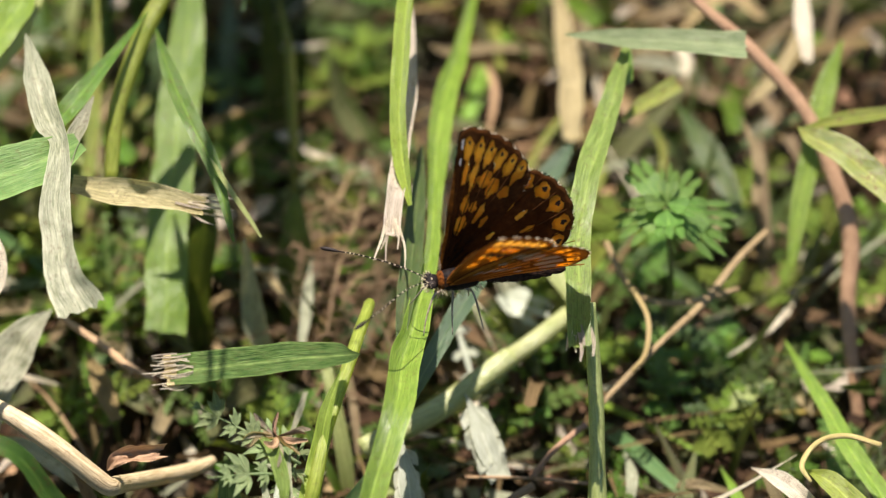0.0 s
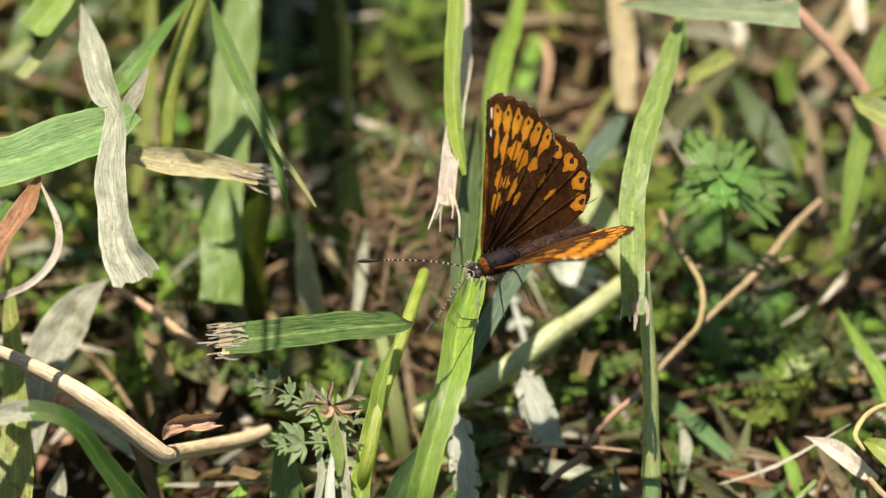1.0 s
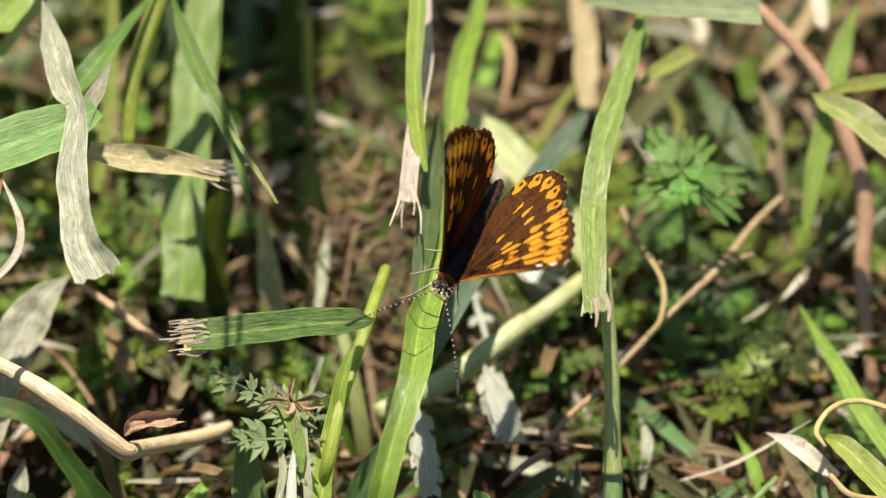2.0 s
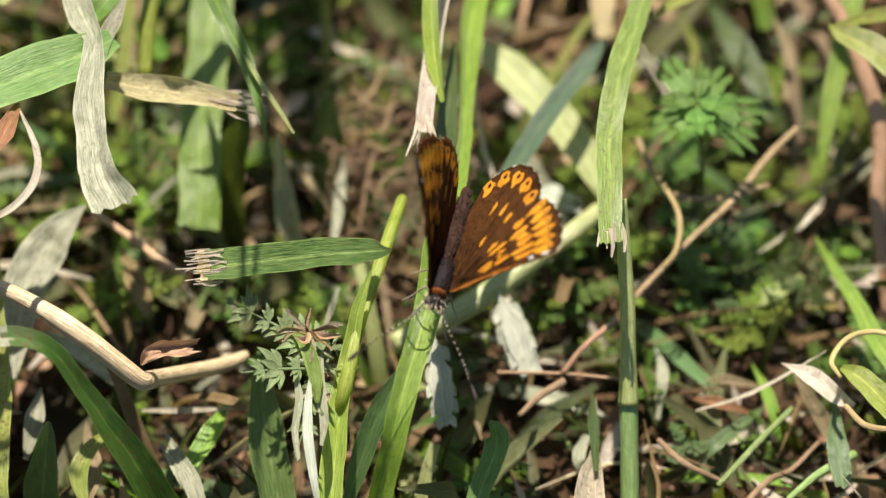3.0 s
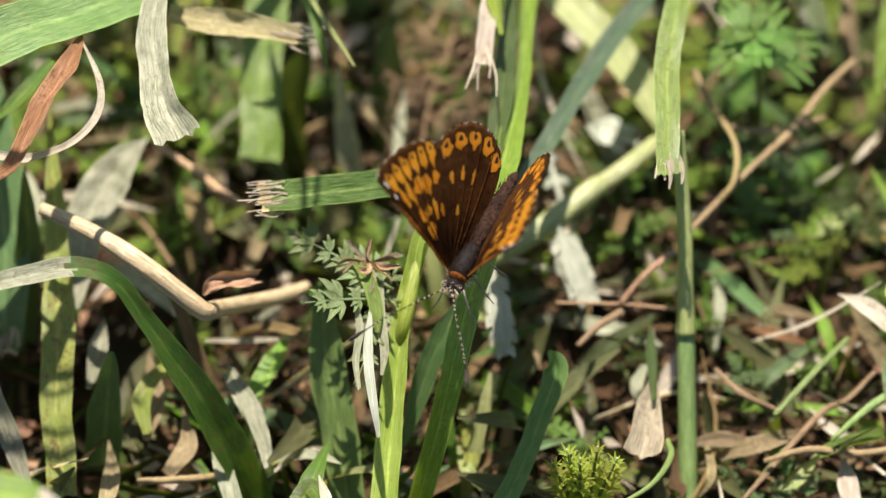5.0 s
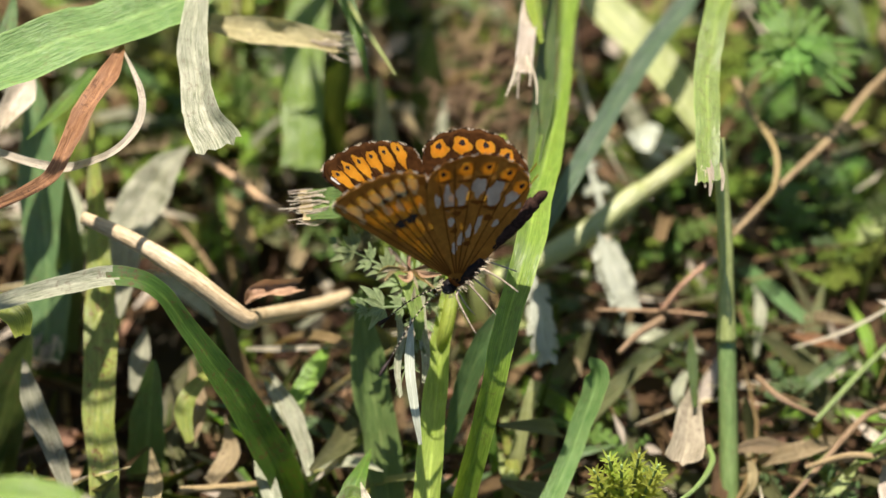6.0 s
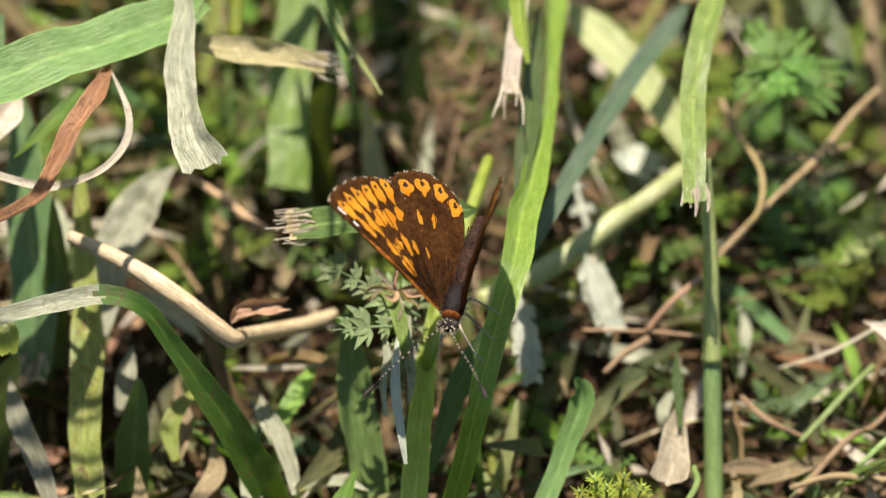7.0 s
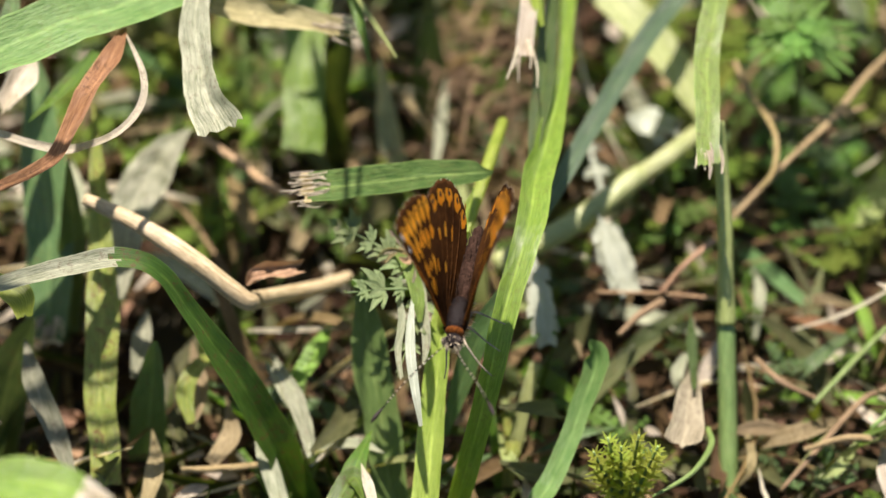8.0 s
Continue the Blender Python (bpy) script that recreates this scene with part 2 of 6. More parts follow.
LOOSE_BROWN = leaf("thatch_brown", (0.024, 0.014, 0.006), (0.074, 0.043, 0.019), (0.05, 0.03, 0.02), 0.6, 0.15, 0.6, 0.1, random_part=True, gloss=0.15)
STREAK = leaf("streaked_leaf", (0.035, 0.085, 0.010), (0.13, 0.19, 0.05), BROWN_SPOT, 0.3, 0.35, 0.45, 0.9, 1.8, 0.35, flecks=0.25)
REED = leaf("round_green_stalk", (0.115, 0.185, 0.05), (0.21, 0.285, 0.095), BROWN_SPOT, 0.3, 0.2, 0.35, 0)
MIST = leaf("dull_green_leaf", (0.082, 0.168, 0.036), (0.162, 0.255, 0.074), BROWN_SPOT, 0.3, 0.35, 0.45, gloss=0.45)
DUN = leaf("litter_tan", (0.092, 0.063, 0.027), (0.205, 0.145, 0.065), (0.07, 0.04, 0.02), 0.6, 0.2, 0.6, 0.1, gloss=0.2)
UMBER = leaf("litter_brown", (0.046, 0.028, 0.012), (0.11, 0.066, 0.029), (0.04, 0.02, 0.01), 0.6, 0.2, 0.6, 0.1, gloss=0.2)


def soil_material():
    m, N, L = nodes_of("soil")
    geo = N.new("ShaderNodeNewGeometry")
    grain = noise_node(N, L, geo.outputs["Position"], 900, 6, 0.7)
    lumps = noise_node(N, L, geo.outputs["Position"], 160, 5, 0.6)
    wide = noise_node(N, L, geo.outputs["Position"], 0.4, 5, 0.6)
    colour = mix_colour(N, L, ramp(N, L, grain, 0.35, 0.7), (0.014, 0.010, 0.006), (0.058, 0.038, 0.023))
    colour = mix_colour(N, L, ramp(N, L, lumps, 0.4, 0.7), colour, (0.035, 0.026, 0.013))
    colour = mix_colour(N, L, math_node(N, L, "MULTIPLY", ramp(N, L, wide, 0.3, 0.7), 0.3), colour, (0.06, 0.08, 0.025))
    bump = N.new("ShaderNodeBump")
    bump.inputs["Strength"].default_value, bump.inputs["Distance"].default_value = 0.9, 0.0015
    L.new(grain, bump.inputs["Height"])
    s = N.new("ShaderNodeBsdfPrincipled")
    s.inputs["Roughness"].default_value = 0.9
    L.new(colour, s.inputs["Base Color"])
    L.new(bump.outputs["Normal"], s.inputs["Normal"])
    L.new(s.outputs[0], N.new("ShaderNodeOutputMaterial").inputs["Surface"])
    return m


SOIL = soil_material()


# ---- builders; lengths in millimetres ----
FACING = Vector((0, -0.3, 0.954))


def mesh_from(name, bm, material):
    me = bpy.data.meshes.new(name)
    bm.to_mesh(me)
    bm.free()
    for m in (material if isinstance(material, (list, tuple)) else [material]):
        me.materials.append(m)
    me.shade_smooth()
    return me


def part(name, bm, material, parent, label=""):
    ob = new(name, mesh_from(name, bm, material))
    ob.parent = parent
    return tagged(ob, label)


def spline(pts, steps):
    """Points on a smooth curve through pts (Catmull-Rom), with as many numbers each as pts have."""
    p = [np.array(q, float) for q in pts]
    p = [2 * p[0] - p[1], *p, 2 * p[-1] - p[-2]]
    out = []
    for i in range(1, len(p) - 2):
        for k in range(steps):
            u = k / steps
            out.append(0.5 * (2 * p[i] + (p[i + 1] - p[i - 1]) * u + (2 * p[i - 1] - 5 * p[i] + 4 * p[i + 1] - p[i + 2]) * u * u
                              + (3 * p[i] - p[i - 1] - 3 * p[i + 1] + p[i + 2]) * u ** 3))
    return out + [p[-2]]


def ribbon(bm, pts, cup=0.18, roll=0.0, twist=0.0, ragged=0.0, steps=7, across=6, facing=FACING, slot=0, crinkle=0.05, tip=False, old=0.0):
    """A leaf strip along pts (x, y, z, width), hollowed like a gutter, with a raised rib and slightly uneven edges.
    old: the share of the length, from its start (or, below zero, from its end), that takes the second material."""
    line = spline(pts, steps)
    uv = bm.loops.layers.uv.verify()
    here = [Vector(q[:3]) for q in line]
    rows, run, shift = [], [], random.uniform(0, 50)
    far = 0.0
    for i, q in enumerate(line):
        along = (here[min(i + 1, len(here) - 1)] - here[max(i - 1, 0)]).normalized()
        side = along.cross(facing)
        side = side.normalized() if side.length > 1e-3 else Vector((1, 0, 0))
        turn = Matrix.Rotation(radians(roll + twist * i / len(line) + 160 * crinkle * noise.noise((far * 0.12, shift, 4))), 3, along)
        side = turn @ side
        up = side.cross(along).normalized()
        if i:
            far += (here[i] - here[i - 1]).length
        row = []
        for k in range(across + 1):
            u = k / across - 0.5
            w = max(q[3], 0.06) * (1 if tip or i >= steps else math.sqrt((i + 0.15) / (steps + 0.15)))
            uneven = 1 + 0.07 * noise.noise((far * 0.35, k * 0.0 + (7 if u > 0 else 0), shift)) * (1.8 if ragged else 1)
            lift = cup * w * (2 * abs(u)) ** 1.4 + w * (crinkle * noise.noise((far * 0.25, u * 2.5, shift + 9)) + 0.6 * crinkle * noise.noise((far * 0.9, u * 5, shift + 5)))
            if k == across // 2:
                lift -= 0.02 * w
            end = 0.0
            if ragged and i == len(line) - 1:
                end = ragged * random.uniform(-0.5, 0.6)
            sway = side * (1.2 * crinkle * w * noise.noise((far * 0.16, shift, 2)))
            row.append(bm.verts.new((here[i] + sway + side * (u * w * uneven) + up * lift + along * end) * 0.001))
        rows.append(row)
        run.append(far)
    for i in range(len(rows) - 1):
        for k in range(across):
            f = bm.faces.new((rows[i][k], rows[i][k + 1], rows[i + 1][k + 1], rows[i + 1][k]))
            spread = i / len(rows) + 0.05 * noise.noise((k * 0.45, i * 0.03 + shift, 6))
            withered = spread < old if old >= 0 else spread > 1 + old
            f.smooth, f.material_index = True, (1 if withered else slot)
            for loop, (a, c) in zip(f.loops, ((i, k), (i, k + 1), (i + 1, k + 1), (i + 1, k))):
                loop[uv].uv = (c / across, run[a] * 0.5 + shift)


def tube(bm, pts, steps=7, sides=9, flat=0.0, cap=True):
    """A round stalk along pts (x, y, z, thickness)."""
    line = spline(pts, steps)
    uv = bm.loops.layers.uv.verify()
    here = [Vector(q[:3]) for q in line]
    rows, shift, far, run = [], random.uniform(0, 50), 0.0, []
    for i, q in enumerate(line):
        along = (here[min(i + 1, len(here) - 1)] - here[max(i - 1, 0)]).normalized()
        side = along.cross(FACING).normalized()
        up = side.cross(along)
        if i:
            far += (here[i] - here[i - 1]).length
        run.append(far)
        r = max(q[3], 0.1) / 2 * (1 + 0.08 * noise.noise((far * 0.3, shift, 0)))
        rows.append([bm.verts.new((here[i] + (side * math.cos(a) + up * math.sin(a) * (1 - flat)) * r
                                   * (1 + 0.06 * math.sin(3 * a + shift))) * 0.001)
                     for a in (2 * math.pi * k / sides for k in range(sides))])
    for i in range(len(rows) - 1):
        for k in range(sides):
            n = (k + 1) % sides
            f = bm.faces.new((rows[i][k], rows[i][n], rows[i + 1][n], rows[i + 1][k]))
            f.smooth = True
            for loop, (a, c) in zip(f.loops, ((i, k), (i, k + 1), (i + 1, k + 1), (i + 1, k))):
                loop[uv].uv = (c / sides, run[a] * 0.5 + shift)
    if cap:
        bm.faces.new(rows[-1])
        bm.faces.new(rows[0][::-1])


def grass_plant(x, y, label):
    """The base of a tuft at x, y, on the soil."""
    tuft = tagged(new("grass_plant"), label, "grass", "grass tufts of the sward")
    tuft.location = (x * 0.001, y * 0.001, 0)
    return tuft


def seated(ob, parent):
    if parent:
        ob.parent = parent
        ob.matrix_parent_inverse = Matrix.Translation(parent.location).inverted()
    return ob


def grass_blade(pts, material, label, tuft, cup=0.18, roll=0.0, twist=0.0, ragged=0.0, fray=0, fl=(2, 1), name="blade", category="", crinkle=0.06, old=0.0, old_material=None, square=False):
    bm = bmesh.new()
    if not ragged and pts[-1][3] > 0.5 * max(q[3] for q in pts):
        ragged = 0.35
    ribbon(bm, pts, cup, roll, twist, ragged, across=8, steps=9, crinkle=crinkle, tip=square, old=old)
    blade = seated(tagged(new(name, mesh_from(name, bm, [material, old_material] if old_material else material)), label, category), tuft)
    if fray:
        end, before = Vector(pts[-1][:3]), Vector(pts[-2][:3])
        along = (end - before).normalized()
        side = along.cross(FACING).normalized()
        for k in range(fray):
            u = (k + 0.5) / fray - 0.5
            root = end + side * u * pts[-1][3] - along * random.uniform(1.0, 2.6) + FACING * 0.12
            far = fl[0] * random.uniform(0.25, 1.0)
            tip = root + along * (far + 1) + side * (u * fl[1] + random.uniform(-0.3, 0.3)) + FACING * random.uniform(-0.3, 0.5)
            mid = (root + tip) / 2 + side * random.uniform(-0.25, 0.25)
            w = pts[-1][3] / fray * random.uniform(0.9, 1.6)
            bm = bmesh.new()
            ribbon(bm, [(*root, w), (*mid, w * 0.85), (*tip, max(0.12, w * random.uniform(0.1, 0.5)))], 0.3, random.uniform(-30, 30), across=2, steps=4, tip=True)
            fibre = part("fibre", bm, BONE, blade, "frayed bleached fibre")
            if tuft:
                fibre.matrix_parent_inverse = Matrix.Identity(4)
    return blade


def grass_stem(pts, material, label, tuft, name="stem", category=""):
    bm = bmesh.new()
    tube(bm, pts)
    return seated(tagged(new(name, mesh_from(name, bm, material)), label, category), tuft)


def lobes(bm, foot, tip, width, count, facing=FACING, broad=0.24, swept=0.0):
    """A leaf with toothed lobes on both sides of its rib, from foot to tip."""
    foot, tip = Vector(foot), Vector(tip)
    along = tip - foot
    far = along.length
    along = along / far
    side = along.cross(facing).normalized()
    up = side.cross(along)
    ribbon(bm, [(*foot, width * 0.12), (*(foot + along * far * 0.5 + up * far * 0.05), width * broad), (*(foot + along * far * 0.8), width * broad * 0.85),
                (*tip, width * 0.08)], 0.15, 0, across=4, steps=5, facing=facing)
    for k in range(count):
        for s in (-1, 1):
            u = 0.15 + 0.7 * k / max(1, count - 1)
            size = width * 0.5 * (0.55 + 0.6 * math.sin(math.pi * (0.2 + 0.7 * u)))
            root = foot + along * far * u
            out = (side * s * random.uniform(0.85, 1.0) * (1 - 0.6 * swept) + along * random.uniform(0.5, 0.8)).normalized()
            drop = up * size * random.uniform(-0.25, 0.2)
            ribbon(bm, [(*root, size * 0.45), (*(root + out * size * 0.55), size * 0.6), (*(root + out * size * 0.85 + drop * 0.6), size * 0.42),
                        (*(root + out * size * 1.15 + drop), size * 0.06)], 0.12, random.uniform(-15, 15), across=4, steps=4, facing=facing)
            for s2 in (() if swept else (-1, 1)):
                tooth = (out + s2 * out.cross(up) * 0.55).normalized()
                r2 = root + out * size * 0.5
                ribbon(bm, [(*r2, size * 0.3), (*(r2 + tooth * size * 0.35 + drop * 0.3), size * 0.26), (*(r2 + tooth * size * 0.62 + drop * 0.5), size * 0.05)],
                       0.1, 0, across=2, steps=3, facing=facing)


def lobed_leaf(foot, tip, width, material, count, label, broad=0.24, swept=0.0):
    bm = bmesh.new()
    lobes(bm, foot, tip, width, count, FACING, broad, swept)
    return tagged(new("herb_leaf", mesh_from("herb_leaf", bm, material)), label, "leaf")


def fingers(bm, foot, tip, width, count, pointed=0.2, start=0.6):
    """A leaf that widens from its foot and parts into fingers at the far end."""
    foot, tip = Vector(foot), Vector(tip)
    along = tip - foot
    far = along.length
    along = along / far
    side = along.cross(FACING).normalized()
    ribbon(bm, [(*foot, width * 0.2), (*(foot + along * far * start * 0.4), width * 0.62), (*(foot + along * far * start * 0.8), width),
                (*(foot + along * far * (start + 0.06)), width * 0.92)], 0.12, 0, steps=6)
    for k in range(count):
        u = (k + 0.5) / count - 0.5
        root = foot + along * far * start + side * u * width * 0.9
        size = far * (1.02 - start) * (1.0 - 0.6 * abs(u)) * random.uniform(0.85, 1.12)
        end = root + along * size + side * u * width * 0.4 - FACING * random.uniform(0, 0.6)
        w = width / count
        ribbon(bm, [(*root, w * 1.05), (*root.lerp(end, 0.5), w * 0.95), (*root.lerp(end, 0.85), w * (0.4 + pointed)), (*end, w * pointed)], 0.12,
               random.uniform(-12, 12), across=3, steps=4)


def finger_leaf(foot, tip, width, material, count, label):
    bm = bmesh.new()
    fingers(bm, foot, tip, width, count, 0.06, 0.5)
    return tagged(new("herb_leaf", mesh_from("herb_leaf", bm, material)), label, "leaf")


def pinnate_leaf(foot, tip, width, material, count, label):
    """A narrow rib with pairs of separate pointed leaflets, each its own part."""
    whole = tagged(new("feather_leaf"), label, "leaf")
    foot, tip = Vector(foot), Vector(tip)
    along = (tip - foot).normalized()
    side = along.cross(FACING).normalized()
    up = side.cross(along)
    sag = -up * (tip - foot).length * 0.06
    bm = bmesh.new()
    tube(bm, [(*foot, 0.35), (*(foot.lerp(tip, 0.5) - sag), 0.28), (*tip, 0.12)], 5, 5)
    part("rib", bm, material, whole)
    for k in range(count):
        u = 0.12 + 0.86 * k / (count - 1)
        size = width * 0.62 * math.sin(math.pi * (0.22 + 0.66 * u)) * random.uniform(0.6, 1.25)
        root = foot.lerp(tip, u) - sag * (1 - (2 * u - 1) ** 2)
        bm = bmesh.new()
        for s in ((-1, 1) if k < count - 1 else (0,)):
            out = (side * s + along * random.uniform(0.55, 1.0) + up * random.uniform(-0.15, 0.35)).normalized()
            for fan, far in ((-0.45, 0.72), (0.0, 1.0), (0.45, 0.72)):
                way = (out + out.cross(up) * fan).normalized()
                ribbon(bm, [(*root, size * 0.14), (*(root + way * size * far * 0.5), size * 0.3), (*(root + way * size * far * 0.8 + up * 0.1), size * 0.2),
                            (*(root + way * size * far * 1.08 - up * random.uniform(0, 0.3)), 0.06)], 0.25, random.uniform(-20, 20), across=2, steps=3)
        part("leaflet", bm, material, whole)
    return whole


def dried_flower(centre, label):
    """A flower head dried up into crumpled strips."""
    head = tagged(new("dried_flower"), label, "flower")
    c = Vector(centre)
    for k in range(13):
        a = 2 * math.pi * k / 13 + random.uniform(-0.2, 0.2)
        out = Vector((math.cos(a) * 1.5, math.sin(a) * 0.7, random.uniform(-0.3, 0.6))).normalized()
        far, w = random.uniform(1.6, 3.4), random.uniform(0.35, 0.8)
        bend = Vector((random.uniform(-0.5, 0.5), random.uniform(-0.5, 0.5), random.uniform(-0.2, 0.5)))
        bm = bmesh.new()
        ribbon(bm, [(*c, w * 0.6), (*(c + out * far * 0.5 + bend), w), (*(c + out * far), w * 0.3)], 0.4, random.uniform(-50, 50), across=4, steps=5, crinkle=0.4)
        part("petal", bm, (BROWN, GREYTAN, STRAW)[k % 3], head)
    stalk_down(head, centre, TWIG, 0.4)
    return head


def stalk_down(thing, place, material, thick=0.5):
    bm = bmesh.new()
    x, y, z = place
    tube(bm, [(x, y, z, thick), (x + 0.8, y - 0.4, z * 0.5, thick), (x + 0.3, y + 0.6, -1.5, thick * 1.2)], 4, 6)
    part("stem", bm, material, thing)


def fan_herb(centre, radius, material, count, label):
    """Toothed leaflets round one point, tilted like a shallow dish."""
    herb = tagged(new("herb"), label, "herb")
    c = Vector(centre)
    for k in range(count):
        a = 2 * math.pi * (k + 0.3) / count
        out = Vector((math.cos(a), math.sin(a) * 0.9, -0.05 - 0.35 * math.sin(a) * 0.4 + random.uniform(-0.7, 0.3)))
        bm = bmesh.new()
        far = radius * random.uniform(0.7, 1.1)
        fingers(bm, c + out * 0.3, c + out * far, radius * 0.40, 3, 0.05, 0.5)
        part("leaflet", bm, material, herb)
    for k in range(3):
        a = 2 * math.pi * (k + 0.7) / 3
        out = Vector((math.cos(a), math.sin(a) * 0.9, 0.35))
        bm = bmesh.new()
        fingers(bm, c + Vector((0, 0, 0.6)), c + out * radius * 0.6 + Vector((0, 0, 0.6)), radius * 0.27, 3, 0.05, 0.5)
        part("leaflet", bm, material, herb)
    stalk_down(herb, centre, GREENSTEM)
    return herb


def feather_herb(centre, radius, material, count, label):
    """A low rosette of small feathery leaves."""
    herb = tagged(new("herb"), label, "herb", "low herbs on the soil")
    c = Vector(centre)
    turn = random.uniform(0, 6)
    for k in range(count):
        a = turn + 2 * math.pi * k / count + random.uniform(-0.4, 0.4)
        out = Vector((math.cos(a), math.sin(a), random.uniform(-0.1, 0.7))).normalized()
        far = radius * random.uniform(0.6, 1.15)
        w = far * random.uniform(0.35, 0.6)
        bm = bmesh.new()
        p = c + Vector((0, 0, random.uniform(-1, 2)))
        lobes(bm, p, p + out * far * 1.25, w * 1.1, 4, Vector((random.uniform(-0.4, 0.4), random.uniform(-0.4, 0.4), 1)).normalized())
        part("leaf", bm, material, herb)
    stalk_down(herb, centre, GREENSTEM, 0.35)
    return herb


def sprig(foot, tip, reach, material, label):
    """A stem ringed all the way up with fine pointed leaves."""
    herb = tagged(new("herb_sprig"), label, "herb")
    foot, tip = Vector(foot), Vector(tip)
    along = (tip - foot).normalized()
    side = along.cross(FACING).normalized()
    up = side.cross(along)
    bm = bmesh.new()
    tube(bm, [(*(foot - Vector((0, 0, foot.z + 1))), 0.5), (*foot, 0.45), (*tip, 0.25)], 4, 6)
    part("stem", bm, GREENSTEM, herb)
    rings = 7
    for r in range(rings):
        bm = bmesh.new()
        root = foot.lerp(tip, (r + 0.5) / rings)
        size = reach * (1.0 - 0.45 * abs(2 * r / rings - 0.7))
        for k in range(8):
            a = 2 * math.pi * k / 8 + r * 0.5
            out = (side * math.cos(a) + up * math.sin(a) + along * random.uniform(0.4, 1.0)).normalized()
            ribbon(bm, [(*root, size * 0.14), (*(root + out * size * 0.5), size * 0.25), (*(root + out * size * random.uniform(0.7, 1.3)), 0.05)], 0.2, 0, across=2, steps=3)
        part("leaf_whorl", bm, material, herb)
    return herb


# ---- grass, tuft by tuft ----


tuft = grass_plant(-43, -0, "tuft of five grass blades, one a broad dull green grass blade")
grass_blade([(-43.0, 23.8, 24.0, 3.6), (-42.2, 15.9, 18.7, 4.1), (-41.5, 9.8, 14.5, 4.3), (-41.5, 3.7, 10.3, 4.0), (-41.9, 1.7, 9.0, 3.1)],
      SAGE, "broad dull green grass blade with a torn pale end", tuft, cup=0.1, fray=8, fl=(1.4, 0.3), old=-0.08, old_material=BONE)
grass_blade([(-42.7, 10.5, 30.0, 0.5), (-39.8, 14.3, 30.0, 1.3), (-36.8, 18.8, 30.0, 1.0)],
      GREEN, "green grass blade", tuft)
grass_blade([(-47.3, -5.6, 28.0, 2.0), (-43.1, -8.2, 28.0, 2.7), (-42.3, -10.0, 27.0, 1.5)],
      LIME, "bright green blade base", tuft)
grass_blade([(-39.4, 10.8, 24.0, 1.7), (-39.3, 9.1, 14.8, 2.6), (-40.2, 6.7, 3.0, 2.0)],
      SAGE, "dull grey-green grass blade", tuft)
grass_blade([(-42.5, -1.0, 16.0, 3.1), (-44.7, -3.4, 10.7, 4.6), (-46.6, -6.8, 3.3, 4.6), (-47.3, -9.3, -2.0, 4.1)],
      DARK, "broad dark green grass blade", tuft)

tuft = grass_plant(-46, 15, "grass tuft with a grey-green grass blade at the edge")
grass_blade([(-44.2, 25.6, 33.0, 1.5), (-44.8, 20.0, 33.0, 1.8), (-46.4, 15.1, 33.0, 1.5)],
      SAGE, "grey-green grass blade at the edge", tuft)

tuft = grass_plant(-33, -47, "grass tuft with a broad light green grass blade standing high")
grass_blade([(-45.7, -46.2, 47.0, 3.6), (-41.1, -44.6, 47.0, 4.1), (-36.7, -45.2, 47.0, 3.6), (-32.9, -46.7, 46.0, 2.0)],
      LUSH, "broad light green grass blade standing high in the sward", tuft, cup=0.1, fray=8, fl=(2.0, 0.4), old=-0.25, old_material=BONE)

tuft = grass_plant(-36, -16, "grass tuft with a yellowing grass blade with brown blotches")
grass_blade([(-37.3, 18.2, 24.0, 0.7), (-36.9, 12.0, 21.5, 1.5), (-36.4, 5.9, 19.1, 2.2), (-36.2, -1.2, 16.2, 3.0), (-36.2, -8.1, 13.3, 2.9), (-35.6, -16.0, 10.0, 2.7)],
      YGREEN, "yellowing grass blade with brown blotches", tuft, cup=0.15, crinkle=0.08)

tuft = grass_plant(-31, -9, "tuft of two grass blades, one a dull green grass blade")
grass_blade([(-31.1, -5.6, 18.0, 3.1), (-31.9, -6.9, 9.9, 3.4), (-33.0, -8.9, -1.0, 3.1)],
      SAGE, "dull green grass blade in shade", tuft)
grass_blade([(-25.7, -2.3, 13.0, 0.8), (-27.5, -4.6, 13.0, 1.4), (-28.6, -6.8, 12.0, 1.7), (-28.0, -9.6, 11.0, 0.8)],
      YGREEN, "bent yellow-green grass leaf, withering", tuft, crinkle=0.08)

tuft = grass_plant(-30, 26, "grass tuft with a narrow green grass blade leaning across")
grass_blade([(-19.6, 40.6, 36.0, 0.7), (-25.2, 30.7, 36.0, 1.8), (-27.7, 27.8, 35.0, 1.7), (-30.0, 26.3, 34.0, 0.5)],
      GREEN, "narrow green grass blade leaning across", tuft)

tuft = grass_plant(-31, 46, "tuft of two grass blades, one a pale green grass blade")
grass_blade([(-29.5, 49.2, 30.0, 1.5), (-31.4, 43.4, 30.0, 1.3), (-33.4, 39.5, 30.0, 1.2), (-36.3, 34.2, 30.0, 1.2)],
      PALE, "pale green grass blade", tuft)
grass_blade([(-30.4, 47.8, 33.0, 3.1), (-32.3, 42.7, 33.0, 3.4), (-35.2, 37.1, 33.0, 3.1)],
      LUSH, "light green grass blade", tuft)

tuft = grass_plant(-19, -5, "grass tuft with a short green grass blade")
grass_blade([(-15.1, 2.2, 12.0, 0.5), (-16.6, -1.8, 12.0, 1.8), (-18.7, -5.0, 11.0, 1.5)],
      LUSH, "short green grass blade", tuft)

